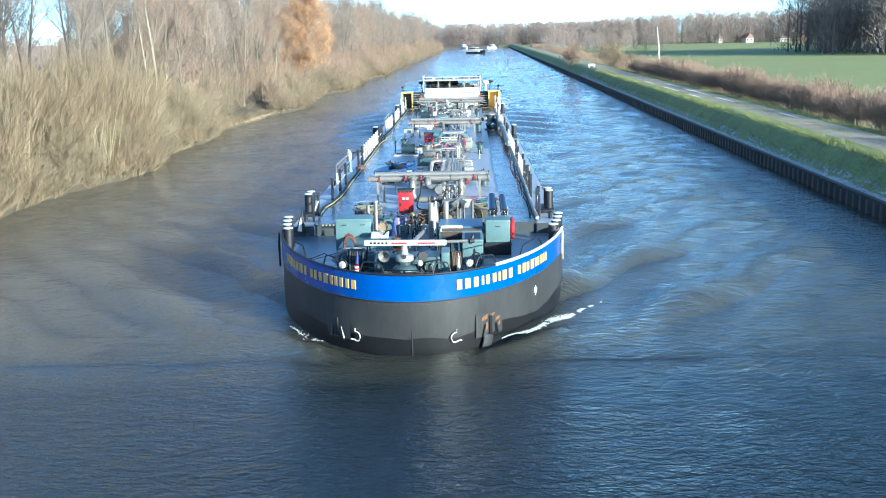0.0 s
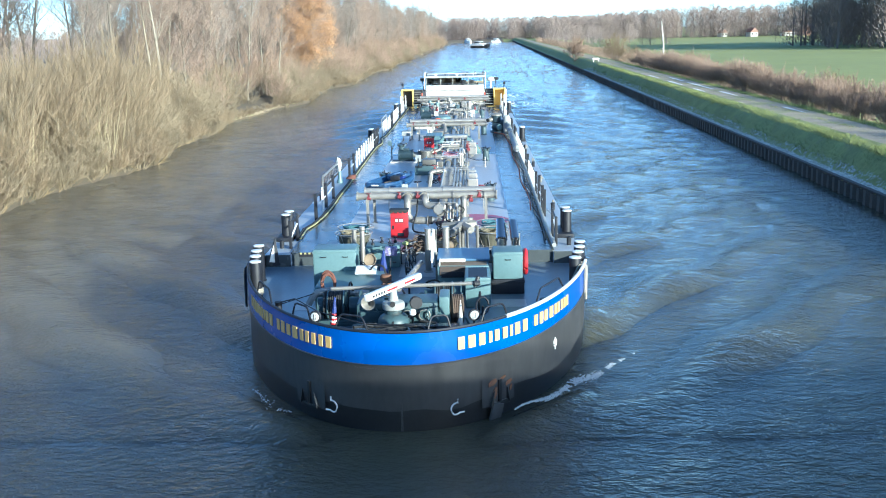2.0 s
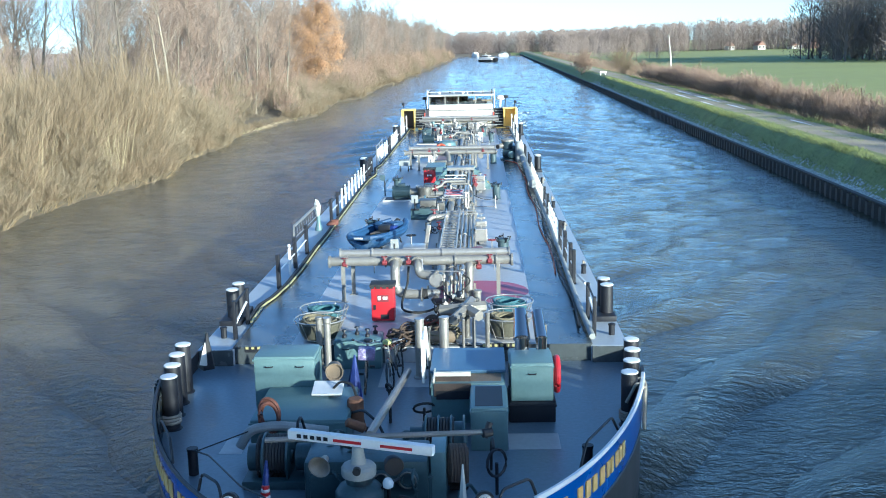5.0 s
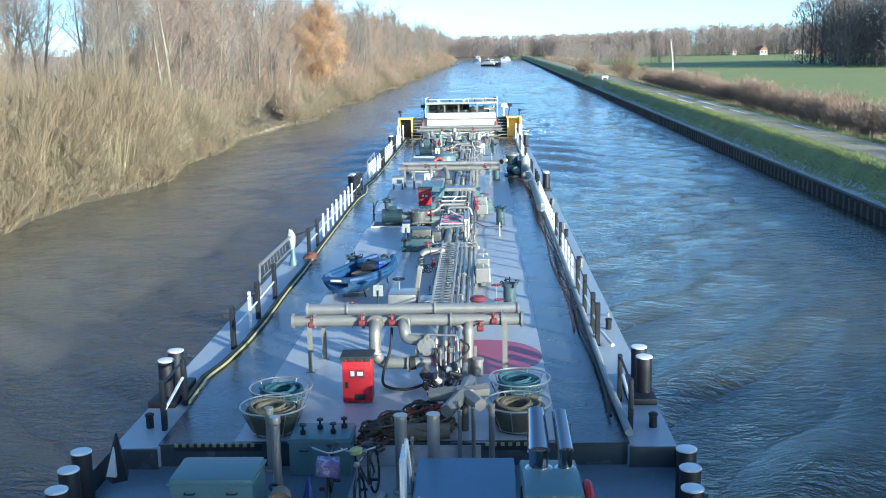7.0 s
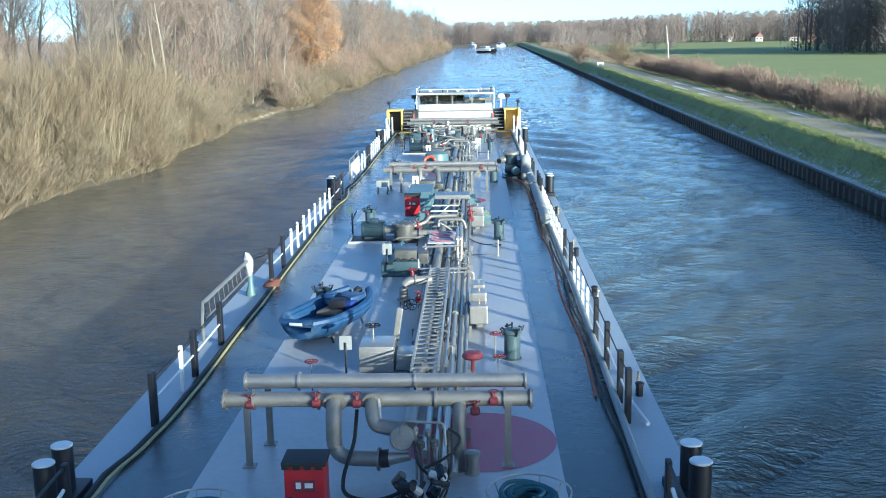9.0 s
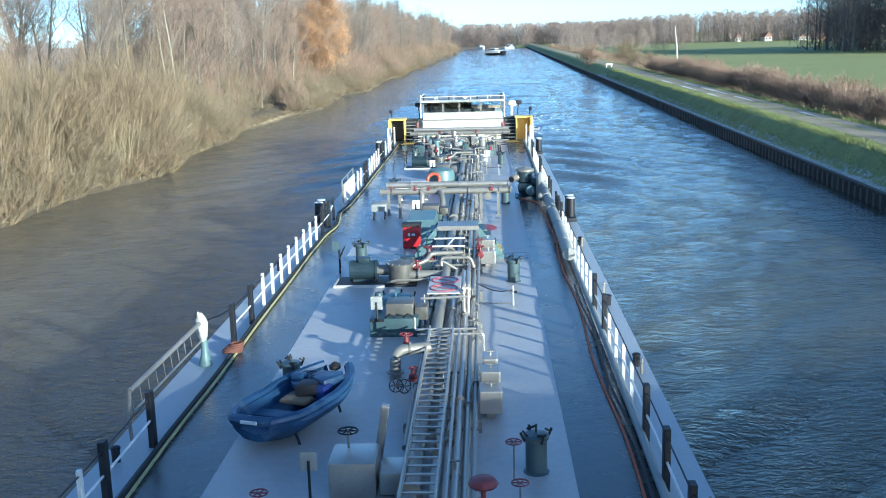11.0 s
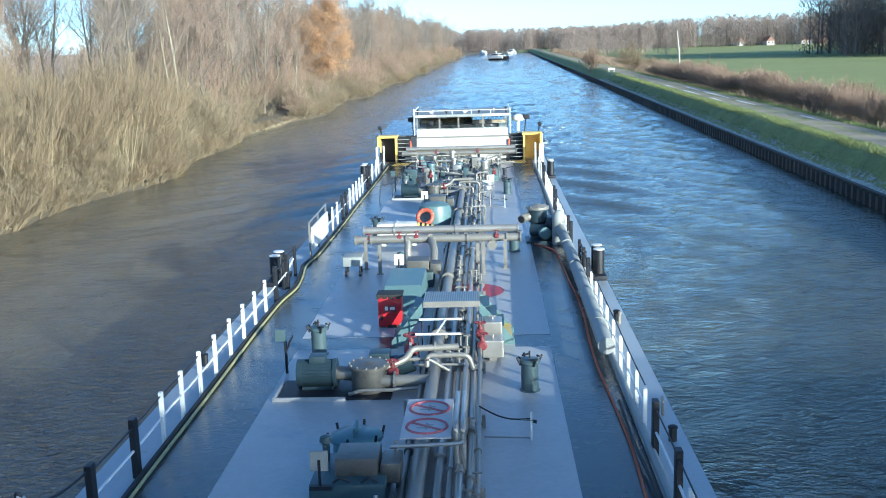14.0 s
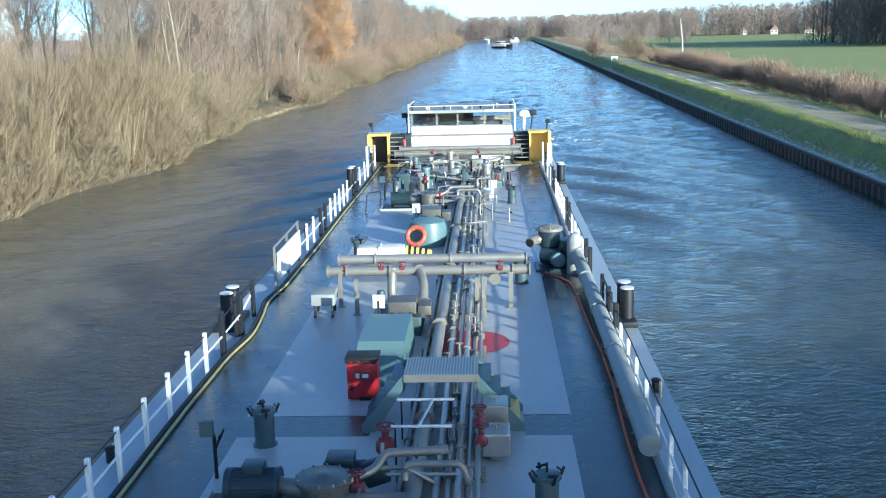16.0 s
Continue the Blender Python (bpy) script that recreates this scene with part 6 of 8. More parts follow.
tube(bm, [(x - 0.1, y, DECK_Z + 0.04) for x, y in pts], 0.05, 6)
part("walkway_pipe", bm, RUBBER, ship, "black pipe beside the yellow hose")
bm = B()
pr = [(4.0, 10.2), (3.96, 13), (4.0, 18), (4.02, 22), (4.05, 27), (4.02, 33), (3.98, 40), (3.98, 46), (3.95, 52), (3.98, 60), (3.95, 69)]
tube(bm, bend([(x, y, DECK_Z + 0.1) for x, y in pr], 0.6, 3), 0.07, 10)
part("walkway_pipe", bm, HOSE_PALE, ship, "thick pale grey pipe along the walkway")
bm = B()
tube(bm, bend([(3.86, 33.4, DECK_Z + 0.42), (3.88, 37, DECK_Z + 0.42), (3.9, 41, DECK_Z + 0.4), (3.9, 45.5, DECK_Z + 0.4), (3.75, 47, DECK_Z + 0.7)], 0.5), 0.165, 14)
for y in (35, 38, 41, 44):
    cyl(bm, (3.88, y - 0.04, DECK_Z + 0.42), (3.88, y + 0.04, DECK_Z + 0.42), 0.18, 14)
duct = part("vapour_duct", bm, HOSE_PALE, ship, "fat pale vapour duct on the walkway")
bm = B()
cyl(bm, (3.86, 33.43, DECK_Z + 0.42), (3.86, 33.35, DECK_Z + 0.42), 0.175, 18)
part("end_flange", bm, HOSE_PALE, duct, "pale end flange")
bm = B()
tube(bm, bend([(3.72 + 0.06 * math.sin(y * 0.7), y, DECK_Z + 0.03) for y in range(17, 44, 2)] + [(3.6, 45.2, DECK_Z + 0.03), (3.0, 46.3, DECK_Z + 0.03)], 0.5, 2), 0.025, 6)
part("deck_cable", bm, HOSE_ORANGE, ship, "orange cable along the walkway")
bm = B()
tube(bm, bend([(3.84 + 0.05 * math.sin(y), y, DECK_Z + 0.1) for y in range(11, 33, 2)], 0.5, 2), 0.03, 6)
part("deck_cable", bm, RUBBER, ship, "black hose along the walkway")

# ---- discs and bands painted on the deck ----
for x, y, r in ((1.55, 15.0, 1.27), (1.05, 40.0, 0.86)):
    bm = B()
    bm.faces.new([bm.verts.new((x + r * math.cos(k * math.tau / 48), y + r * math.sin(k * math.tau / 48) * (1.0), DECK_Z + 0.011)) for k in range(48)])
    part("deck_disc", bm, DISC if r > 1 else RED, ship, "red disc painted on the deck", smooth=0)

# ---- pipework ----
def hand_wheel(parent, c, r, material, axis=(0, 0, 1), stem=0.2):
    bm = B()
    a = Vector(axis).normalized()
    ring(bm, c, r, r * 0.09, 18, axis, 5)
    q = a.to_track_quat("Z", "Y")
    for k in range(3):
        d = q @ Vector((math.cos(k * math.pi / 3), math.sin(k * math.pi / 3), 0)) * r
        tube(bm, [Vector(c) - d, Vector(c) + d], r * 0.09, 4)
    wheel_stem = cyl(B(), Vector(c) - a * stem, Vector(c) + a * 0.02, r * 0.13, 6)
    part("valve_stem", wheel_stem, GREY_PIPE, parent)
    return part("hand_wheel", bm, DULL_RED if material is RED else material, parent, "dull red hand wheel" if material is RED else "")


def flange(bm, c, axis, r, t=0.035):
    a = Vector(axis).normalized() * t / 2
    cyl(bm, Vector(c) - a, Vector(c) + a, r, 18)


def valve(parent, c, axis, r, material=RED):
    """A valve body between flanges, with a wheel above."""
    bm = B()
    a = Vector(axis).normalized()
    lathe(bm, [(r * 0.7, -r * 1.2), (r * 1.15, -r * 0.8), (r * 1.15, r * 0.8), (r * 0.7, r * 1.2)], c, 12, axis)
    cyl(bm, c, Vector(c) + Vector((0, 0, r * 2)), r * 0.5, 8)
    v = part("valve", bm, DULL_RED if material is RED else material, parent, "dull red valve" if material is RED else "")
    hand_wheel(v, Vector(c) + Vector((0, 0, r * 2.6)), r * 1.3, DULL_RED if material is RED else material)


def manifold(y, zu, zl, dy, x0, x1, legs, downs, wheels):
    """Two crosswise cargo pipes on legs, with flanges, valves and down pipes."""
    bm = B()
    tube(bm, [(x0 + 0.2, y + dy, zu), (x1, y + dy, zu)], 0.115, 16)
    for x in (x0 + 0.2, -1.3, 0.55, x1):
        flange(bm, (x, y + dy, zu), (1, 0, 0), 0.15)
    m = part("manifold", bm, STEEL, ship, "crosswise stainless cargo manifold")
    bm = B()
    tube(bm, [(x0, y, zl), (x1 + 0.05, y, zl)], 0.12, 16)
    for x in (x0, x0 + 0.45, -0.9, 0.9, x1 - 0.35, x1 + 0.05):
        flange(bm, (x, y, zl), (1, 0, 0), 0.165)
    for x in (x0, x1 + 0.05):
        for k in range(8):
            a = k * math.tau / 8
            cyl(bm, (x - 0.04, y + 0.135 * math.cos(a), zl + 0.135 * math.sin(a)), (x + 0.04, y + 0.135 * math.cos(a), zl + 0.135 * math.sin(a)), 0.014, 5)
    part("lower_pipe", bm, GREY_PIPE, m, "grey crosswise pipe")
    for x, yy in legs:
        bm = B()
        box(bm, (x - 0.05, yy - 0.03, DECK_Z), (x + 0.05, yy + 0.03, zl))
        box(bm, (x - 0.1, yy - 0.1, DECK_Z), (x + 0.1, yy + 0.1, DECK_Z + 0.02))
        part("leg", bm, GREY_PIPE, m, smooth=0)
    for pts, r in downs:
        bm = B()
        tube(bm, bend(pts, 0.3, 6), r, 14)
        flange(bm, pts[0], Vector(pts[1]) - Vector(pts[0]), r * 1.5), flange(bm, pts[-1], Vector(pts[-1]) - Vector(pts[-2]), r * 1.5)
        part("down_pipe", bm, GREY_PIPE, m, "grey bent down pipe")
    for x, yy, z, mt in wheels:
        valve(m, (x, yy, z), (1, 0, 0), 0.06, mt)
    return m


m1 = manifold(14.1, 2.95, 2.87, 0.62, -2.35, 2.3, ((-2.0, 14.0), (2.0, 14.0), (-1.85, 14.9)),
              (([(-0.64, 13.96, 2.86), (-0.63, 13.72, 2.76), (-0.63, 13.64, 2.11), (0.05, 13.6, 2.1)], 0.12),
               ([(-0.06, 13.96, 2.87), (-0.05, 13.74, 2.8), (0.0, 13.68, 2.6), (0.42, 13.55, 2.56)], 0.11),
               ([(1.26, 14.1, 2.8), (1.26, 13.9, 2.72), (1.25, 13.88, DECK_Z)], 0.1)),
              ((-1.95, 14.0, 2.82, DULL_RED), (-0.92, 13.93, 2.86, DULL_RED), (-0.3, 13.93, 2.86, DULL_RED), (1.78, 14.0, 2.86, DULL_RED), (1.5, 13.95, 2.72, DULL_RED)))
m2 = manifold(43.1, 2.86, 2.68, 0.5, -2.4, 2.4, ((-2.1, 43.0), (-1.62, 42.3), (2.0, 42.8), (1.36, 42.4), (1.2, 42.3)),
              (([(-0.85, 43.1, 2.68), (-0.85, 42.9, 2.3), (-0.85, 42.9, 2.0)], 0.11), ([(-0.2, 43.1, 2.68), (-0.05, 42.6, 2.5), (-0.05, 42.2, 2.15)], 0.11)),
              ((-2.0, 43.05, 2.7, RED), (-1.1, 43.05, 2.74, RED), (-0.6, 43.05, 2.74, RED), (1.75, 43.0, 2.74, RED)))
m3 = manifold(68.3, 2.75, 2.55, 0.4, -3.0, 3.0, ((-2.2, 68.2), (2.2, 68.2), (0, 68.2)), (), ((-1.2, 68.2, 2.6, RED), (1.0, 68.2, 2.6, RED)))
for x, y, z in ((-1.55, 17.4, 2.42), (1.9, 19.0, 2.46), (1.95, 17.7, 2.4)):
    hand_wheel(m1, (x, y, z), 0.12, RED, stem=0.6)
hand_wheel(m1, (-0.56, 19.1, 2.62), 0.15, BLACK, stem=0.4)
bm = B()
lathe(bm, [(0.03, 2.1), (0.04, 2.36), (0.18, 2.40), (0.21, 2.44), (0.16, 2.51), (0.05, 2.53)], (1.45, 17.6, 0), 14)
part("relief_valve", bm, DULL_RED, m1, "red relief valve cap")
bm = B()
lathe(bm, [(0.15, -0.1), (0.185, -0.06), (0.185, 0.03), (0.17, 0.045), (0.02, 0.05)], (0.42, 13.42, 2.5), 22, (-0.1, -1, 0.35))
for k in range(10):
    a = k * math.tau / 10
    q = Vector((0.42 + 0.15 * math.cos(a), 13.37 + 0.05 * math.sin(a), 2.52 + 0.14 * math.sin(a)))
    cyl(bm, q, q + Vector((0, -0.03, 0.01)), 0.014, 5)
part("blank_flange", bm, GREY_PIPE, m1, "grey blanked flange with bolts")
part("coupling_collar", cyl(B(), (0.08, 13.6, 2.1), (0.2, 13.6, 2.11), 0.135, 16), RUBBER, m1, "black coupling collar")
part("reducer", cyl(B(), (0.2, 13.6, 2.11), (0.52, 13.58, 2.16), 0.115, 14, 0.07), STEEL, m1)
part("capped_pipe", lathe(B(), [(0.13, DECK_Z), (0.1, DECK_Z + 0.03), (0.1, 2.1), (0.12, 2.11), (0.12, 2.16), (0.02, 2.18)], (1.45, 13.7, 0), 14), GREY_PIPE, m1)
for pts, w in (([(-0.3, 13.95, 2.75), (-0.32, 13.7, 2.35), (-0.44, 13.2, 2.02), (-0.42, 12.9, 1.88), (-0.2, 12.75, 1.845), (0.15, 12.7, 1.85), (0.5, 12.8, 1.96)], 0.03),
               ([(1.1, 13.5, 2.62), (1.32, 13.4, 2.5), (1.1, 13.3, 2.25), (0.75, 13.2, 2.12)], 0.02),
               ([(0.6, 13.3, 2.5), (0.66, 13.1, 2.2), (0.9, 13.0, 2.05), (0.8, 12.8, 1.9)], 0.022)):
    part("rubber_hose", tube(B(), bend(pts, 0.15), w, 7), RUBBER, m1, "black rubber hose")
part("branch_pipe", tube(B(), bend([(0.05, 13.8, 2.98), (0.08, 13.7, 2.68), (1.04, 13.5, 2.7), (1.06, 13.4, 2.4)], 0.07), 0.022, 8), STEEL, m1, "thin bent branch pipe")
for k, (x, y, z0, z1, w, mt) in enumerate(((0.62, 13.5, 1.66, 2.66, 0.022, STEEL), (0.7, 13.35, 1.66, 2.5, 0.03, STRAINER), (0.8, 13.5, 1.66, 2.62, 0.026, GREY_PIPE), (0.9, 13.3, 1.66, 2.55, 0.03, STRAINER), (0.98, 13.6, 1.66, 2.7, 0.022, STEEL), (1.1, 13.5, 1.66, 2.6, 0.03, STRAINER))):
    part("sampling_pipe", lathe(B(), [(w * 1.8, z0), (w, z0 + 0.04), (w, z1 - 0.14), (w * 2, z1 - 0.12), (w * 2, z1 - 0.04), (w * 0.6, z1)], (x, y, 0), 8), mt, m1)
rnd = random.Random(4)
for k in range(26):
    bm = B()
    c = Vector((rnd.uniform(0.42, 1.05), rnd.uniform(12.3, 13.0), rnd.uniform(1.86, 2.28)))
    d = Vector((rnd.uniform(-1, 1), rnd.uniform(-1, 1), rnd.uniform(-0.4, 0.8))).normalized() * rnd.uniform(0.05, 0.13)
    if k % 3:
        cyl(bm, c - d, c + d, rnd.uniform(0.035, 0.075), 8)
    else:
        ring(bm, c, rnd.uniform(0.07, 0.14), 0.018, 14, d, 5)
    part("coupling", bm, (RUBBER, BLACK, STRAINER, BLACK, RUBBER, WOOD_DARK, BLACK, CREAM)[k % 8], m1)

# lengthwise pipes on saddles
for x, z, r, y0, y1, mt in ((0.42, 2.06, 0.125, 15, 68, GREY_PIPE), (0.72, 2.0, 0.07, 14, 68, STEEL), (0.9, 2.03, 0.045, 13.5, 67, STEEL), (1.04, 2.1, 0.055, 13.2, 68, STEEL),
                            (1.18, 2.0, 0.06, 13.2, 68, STEEL), (1.31, 2.13, 0.04, 14, 66, GREY_PIPE), (0.2, 1.97, 0.05, 20, 66, GREY_PIPE)):
    bm = B()
    tube(bm, [(x, y0, z), (x, y1, z)], r, 12)
    for k in range(int((y1 - y0) / 5.6)):
        flange(bm, (x, y0 + 3 + 5.6 * k, z), (0, 1, 0), r * 1.55, 0.05)
    part("cargo_pipe", bm, mt, ship, "lengthwise grey steel cargo pipe")
for y in range(15, 68, 3):
    bm = B()
    box(bm, (0.1, y - 0.03, DECK_Z), (0.16, y + 0.03, 2.0)), box(bm, (1.36, y - 0.03, DECK_Z), (1.42, y + 0.03, 2.05))
    box(bm, (0.1, y - 0.04, 1.87), (1.42, y + 0.04, 1.91))
    part("pipe_support", bm, GREY_PIPE, ship, smooth=0)
rnd = random.Random(12)
bm = B()
for k in range(70):
    y = rnd.uniform(15, 67)
    x = rnd.choice((0.72, 0.9, 1.04, 1.18, 1.31))
    z = 2.1 + rnd.uniform(0, 0.2)
    cyl(bm, (x, y, 2.0), (x, y, z + 0.12), 0.022, 6)
    cyl(bm, (x - 0.07, y, z + 0.12), (x + 0.07, y, z + 0.12), 0.018, 5)
    cyl(bm, (x, y - 0.06, 2.05), (x, y + 0.06, 2.05), 0.085, 8)
tagged(part("pipe_fitting", bm, GREY_PIPE, ship, "small cocks on the pipes"), kind="stuff")
for k, (y, x, h, x2) in enumerate(((51.2, 0.72, 2.3, 1.42), (53.9, 1.18, 2.46, 1.6), (56.3, 0.9, 2.36, -0.2), (60.4, 1.0, 2.42, 1.55), (64.2, 0.8, 2.38, 1.5))):
    bm = B()
    tube(bm, bend([(x, y, 2.05), (x, y, h), (x2, y + 0.3, h), (x2, y + 0.32, 1.85)], 0.1), 0.03, 6)
    part("branch_pipe", bm, STEEL, ship, "thin bent branch pipe")
# cable ladder
def cable_ladder(y0, y1, z0, z1, x0, x1):
    bm = B()
    for x in (x0, x1):
        d = Vector((0, y1 - y0, z1 - z0))
        tube(bm, [(x, y0, z0), (x, y1, z1)], 0.028, 6)
        tube(bm, [(x, y0, z0 + 0.09), (x, y1, z1 + 0.09)], 0.02, 6)
    lad = part("cable_ladder", bm, STEEL, ship, "galvanised ladder laid over the pipes")
    bm = B()
    box(bm, (x0, -0.025, -0.012), (x1, 0.025, 0.012))
    first = part("rung", bm, STEEL, lad, smooth=0)
    n = int((y1 - y0) / 0.3)
    for k in range(n):
        m = Matrix.Translation((0, y0 + 0.15 + (y1 - y0) * k / n, z0 + (z1 - z0) * k / n))
        if k:
            again(first, "rung", lad, m)
        else:
            first.matrix_basis = m


cable_ladder(17.1, 25.6, 2.33, 2.3, 0.33, 0.82)
bm = B()
tube(bm, bend([(0.0, 25.7, 2.55), (0.0, 25.7, 2.28), (1.3, 25.7, 2.28)], 0.06), 0.03, 6)
tube(bm, bend([(0.05, 25.6, 2.2), (1.45, 25.6, 2.2), (1.45, 25.6, 1.82)], 0.06), 0.025, 6)
tube(bm, [(0.95, 17.3, 2.35), (0.95, 25.5, 2.3)], 0.025, 6)
part("guard_tube", bm, STEEL, ship, "bent steel guard tube")

# prohibition board over the pipes
bm = B()
box(bm, (0.16, 27.6, 2.57), (0.92, 29.3, 2.6), bevel=0.006)
board = part("warning_board", bm, FADED, ship, "faded white board with two round prohibition signs", smooth=0)
for y in (28.05, 28.85):
    bm = B()
    ring(bm, (0.54, y, 2.6), 0.31, 0.024, 28)
    box(bm, (0.24, y - 0.028, 2.6), (0.84, y + 0.028, 2.609), Matrix.Rotation(-0.6, 3, "Z"))
    part("prohibition_sign", bm, FADED_RED, board, "faded red ring with slash")
    plates("pictogram", [((0.38, y - 0.07, 2.6), (0.68, y - 0.04, 2.605)), ((0.44, y + 0.04, 2.6), (0.64, y + 0.08, 2.605)), ((0.52, y - 0.12, 2.6), (0.56, y + 0.14, 2.606))], GREY_PIPE, board)
bm = B()
tube(bm, bend([(0.02, 27.5, 2.5), (1.08, 27.55, 2.52), (1.08, 29.4, 2.52), (0.1, 29.4, 2.5)], 0.08), 0.03, 6)
tube(bm, bend([(1.0, 27.7, 1.9), (1.0, 27.7, 2.75), (1.0, 29.2, 2.75), (1.0, 29.2, 1.9)], 0.12), 0.045, 8)
tube(bm, bend([(1.1, 27.7, 1.9), (1.1, 27.7, 2.75), (1.1, 29.2, 2.75), (1.1, 29.2, 1.9)], 0.12), 0.045, 8)
for x, y in ((0.1, 27.6), (0.1, 29.35)):
    cyl(bm, (x, y, DECK_Z), (x, y, 2.57), 0.025, 6)
part("board_frame", bm, STEEL, board)

# tank hatches
def tank_hatch(x, y):
    bm = B()
    lathe(bm, [(0.2, DECK_Z), (0.2, DECK_Z + 0.02), (0.165, DECK_Z + 0.03), (0.165, 2.34), (0.2, 2.36), (0.2, 2.40), (0.17, 2.43), (0.05, 2.45)], (x, y, 0), 18)
    h = part("tank_hatch", bm, HATCH_TEAL, ship, "dark teal upright tank hatch with black clamps")
    for k in range(4):
        a = k * math.pi / 2 + 0.4
        p = Vector((x + 0.19 * math.cos(a), y + 0.19 * math.sin(a), 2.33))
        bm = B()
        cyl(bm, p, p + Vector((0.07 * math.cos(a), 0.07 * math.sin(a), 0.15)), 0.022, 6)
        cyl(bm, p + Vector((-0.07 * math.sin(a), 0.07 * math.cos(a), 0.12)), p + Vector((0.07 * math.sin(a), -0.07 * math.cos(a), 0.14)), 0.02, 5)
        part("clamp", bm, BLACK, h)
    bm = B()
    cyl(bm, (x, y, 2.44), (x, y, 2.58), 0.02, 6)
    part("lid_pin", bm, BLACK, h)


for x, y in ((2.25, 19.4), (2.26, 31.95), (2.32, 45.2), (2.36, 58.0), (-2.16, 34.5), (-2.16, 23.1), (-2.3, 48.3), (-2.3, 61.0), (1.9, 63.0)):
    tank_hatch(x, y)
# thin standards with chains
for x, y in ((2.18, 29.4), (2.18, 54.0)):
    arm = part("drain_standard", tube(B(), [(x, y, DECK_Z), (x, y, DECK_Z + 0.5)], 0.02, 6), WHITE, ship, "thin white drain standard with a slack black line")
    bars("stay", [[(1.4, y + 0.05, DECK_Z + 0.06), (x + 0.02, y, DECK_Z + 0.05)], [(x - 0.16, y + 0.03, DECK_Z + 0.36), (x + 0.05, y - 0.02, DECK_Z + 0.36)]], 0.013, GREY_PIPE, arm)
    bars("cap", [[(x + 0.03, y - 0.02, DECK_Z + 0.35), (x + 0.09, y - 0.03, DECK_Z + 0.34)]], 0.03, BLACK, arm)
    bars("slack_line", [[(1.32 + (x - 1.32) * k / 8, y + 0.45 - 0.45 * k / 8, 2.26 - 0.06 * k / 8 - 0.1 * math.sin(k / 8 * math.pi)) for k in range(9)]], 0.014, RUBBER, arm)


def pump_unit(y, full=True):
    """Electric motor, strainer vessel and valve on a black tray, with the pipework to the rack."""
    bm = B()
    box(bm, (-2.5, y - 0.5, DECK_Z), (-0.35, y + 0.6, DECK_Z + 0.05), bevel=0.01)
    u = part("pump_unit", bm, BLACK, ship, "pump set with dark motor and steel strainer on black tray")
    plates("tray_rim", [((-2.53, y - 0.55, DECK_Z), (-1.2, y - 0.51, DECK_Z + 0.08)), ((-2.57, y - 0.55, DECK_Z), (-2.53, y + 0.65, DECK_Z + 0.08))], PALE, u)
    bm = B()
    tube(bm, [(-2.15, y + 0.2, 2.14), (-1.45, y + 0.2, 2.14)], 0.25, 18)
    cyl(bm, (-2.2, y + 0.2, 2.14), (-2.1, y + 0.2, 2.14), 0.27, 18), cyl(bm, (-1.5, y + 0.2, 2.14), (-1.44, y + 0.2, 2.14), 0.28, 18)
    box(bm, (-1.95, y + 0.05, 2.36), (-1.65, y + 0.35, 2.5), bevel=0.02), box(bm, (-2.1, y, DECK_Z), (-1.5, y + 0.4, 1.92))
    motor = part("motor", bm, MOTOR, u, "dark blue-green finned electric motor")
    for k in range(14):
        c = Vector((0, math.cos(k * math.pi / 13), math.sin(k * math.pi / 13)))
        p = Vector((-1.8, y + 0.2, 2.14)) + c * 0.25
        part("fin", tube(B(), [p + Vector((-0.28, 0, 0)), p + Vector((0.28, 0, 0))], 0.012, 4), MOTOR, motor)
    bm = B()
    cyl(bm, (-1.45, y + 0.2, 2.14), (-1.05, y + 0.1, 2.14), 0.14, 14)
    part("coupling", bm, GREY_PIPE, u)
    bm = B()
    lathe(bm, [(0.32, DECK_Z + 0.05), (0.33, DECK_Z + 0.1), (0.33, 2.3), (0.39, 2.31), (0.39, 2.36), (0.37, 2.38), (0.1, 2.4), (0.06, 2.42)], (-0.8, y, 0), 26)
    for k in range(12):
        a = k * math.tau / 12
        part("lid_bolt", cyl(B(), (-0.8 + 0.365 * math.cos(a), y + 0.365 * math.sin(a), 2.33), (-0.8 + 0.365 * math.cos(a), y + 0.365 * math.sin(a), 2.4), 0.02, 6), GREY_PIPE, u)
    part("strainer", bm, STRAINER, u, "dull steel strainer vessel with bolted lid")
    bm = B()
    tube(bm, bend([(-0.5, y + 0.1, 2.25), (-0.1, y + 0.3, 2.35), (0.0, y + 0.5, 2.5), (0.9, y + 0.6, 2.5)], 0.15), 0.065, 12)
    tube(bm, bend([(0.3, y + 0.25, 2.2), (0.3, y + 0.3, 2.42), (1.1, y + 0.3, 2.42), (1.2, y + 0.3, 2.1)], 0.12), 0.05, 12)
    tube(bm, [(-0.55, y - 0.1, 2.05), (0.35, y - 0.1, 2.05)], 0.12, 12)
    flange(bm, (-0.3, y - 0.1, 2.05), (1, 0, 0), 0.18), flange(bm, (0.45, y + 0.6, 2.5), (1, 0, 0), 0.12)
    part("suction_pipe", bm, GREY_PIPE, u)
    bm = B()
    tube(bm, bend([(-0.05, y + 0.75, 2.55), (-0.05, y + 0.55, 2.15), (1.05, y + 0.55, 2.15), (1.05, y + 0.7, 1.85)], 0.08), 0.028, 6)
    part("guard_tube", bm, STEEL, u)
    valve(u, (-0.35, y + 0.1, 2.15), (1, 0, 0), 0.09, RED)
    bm = B()
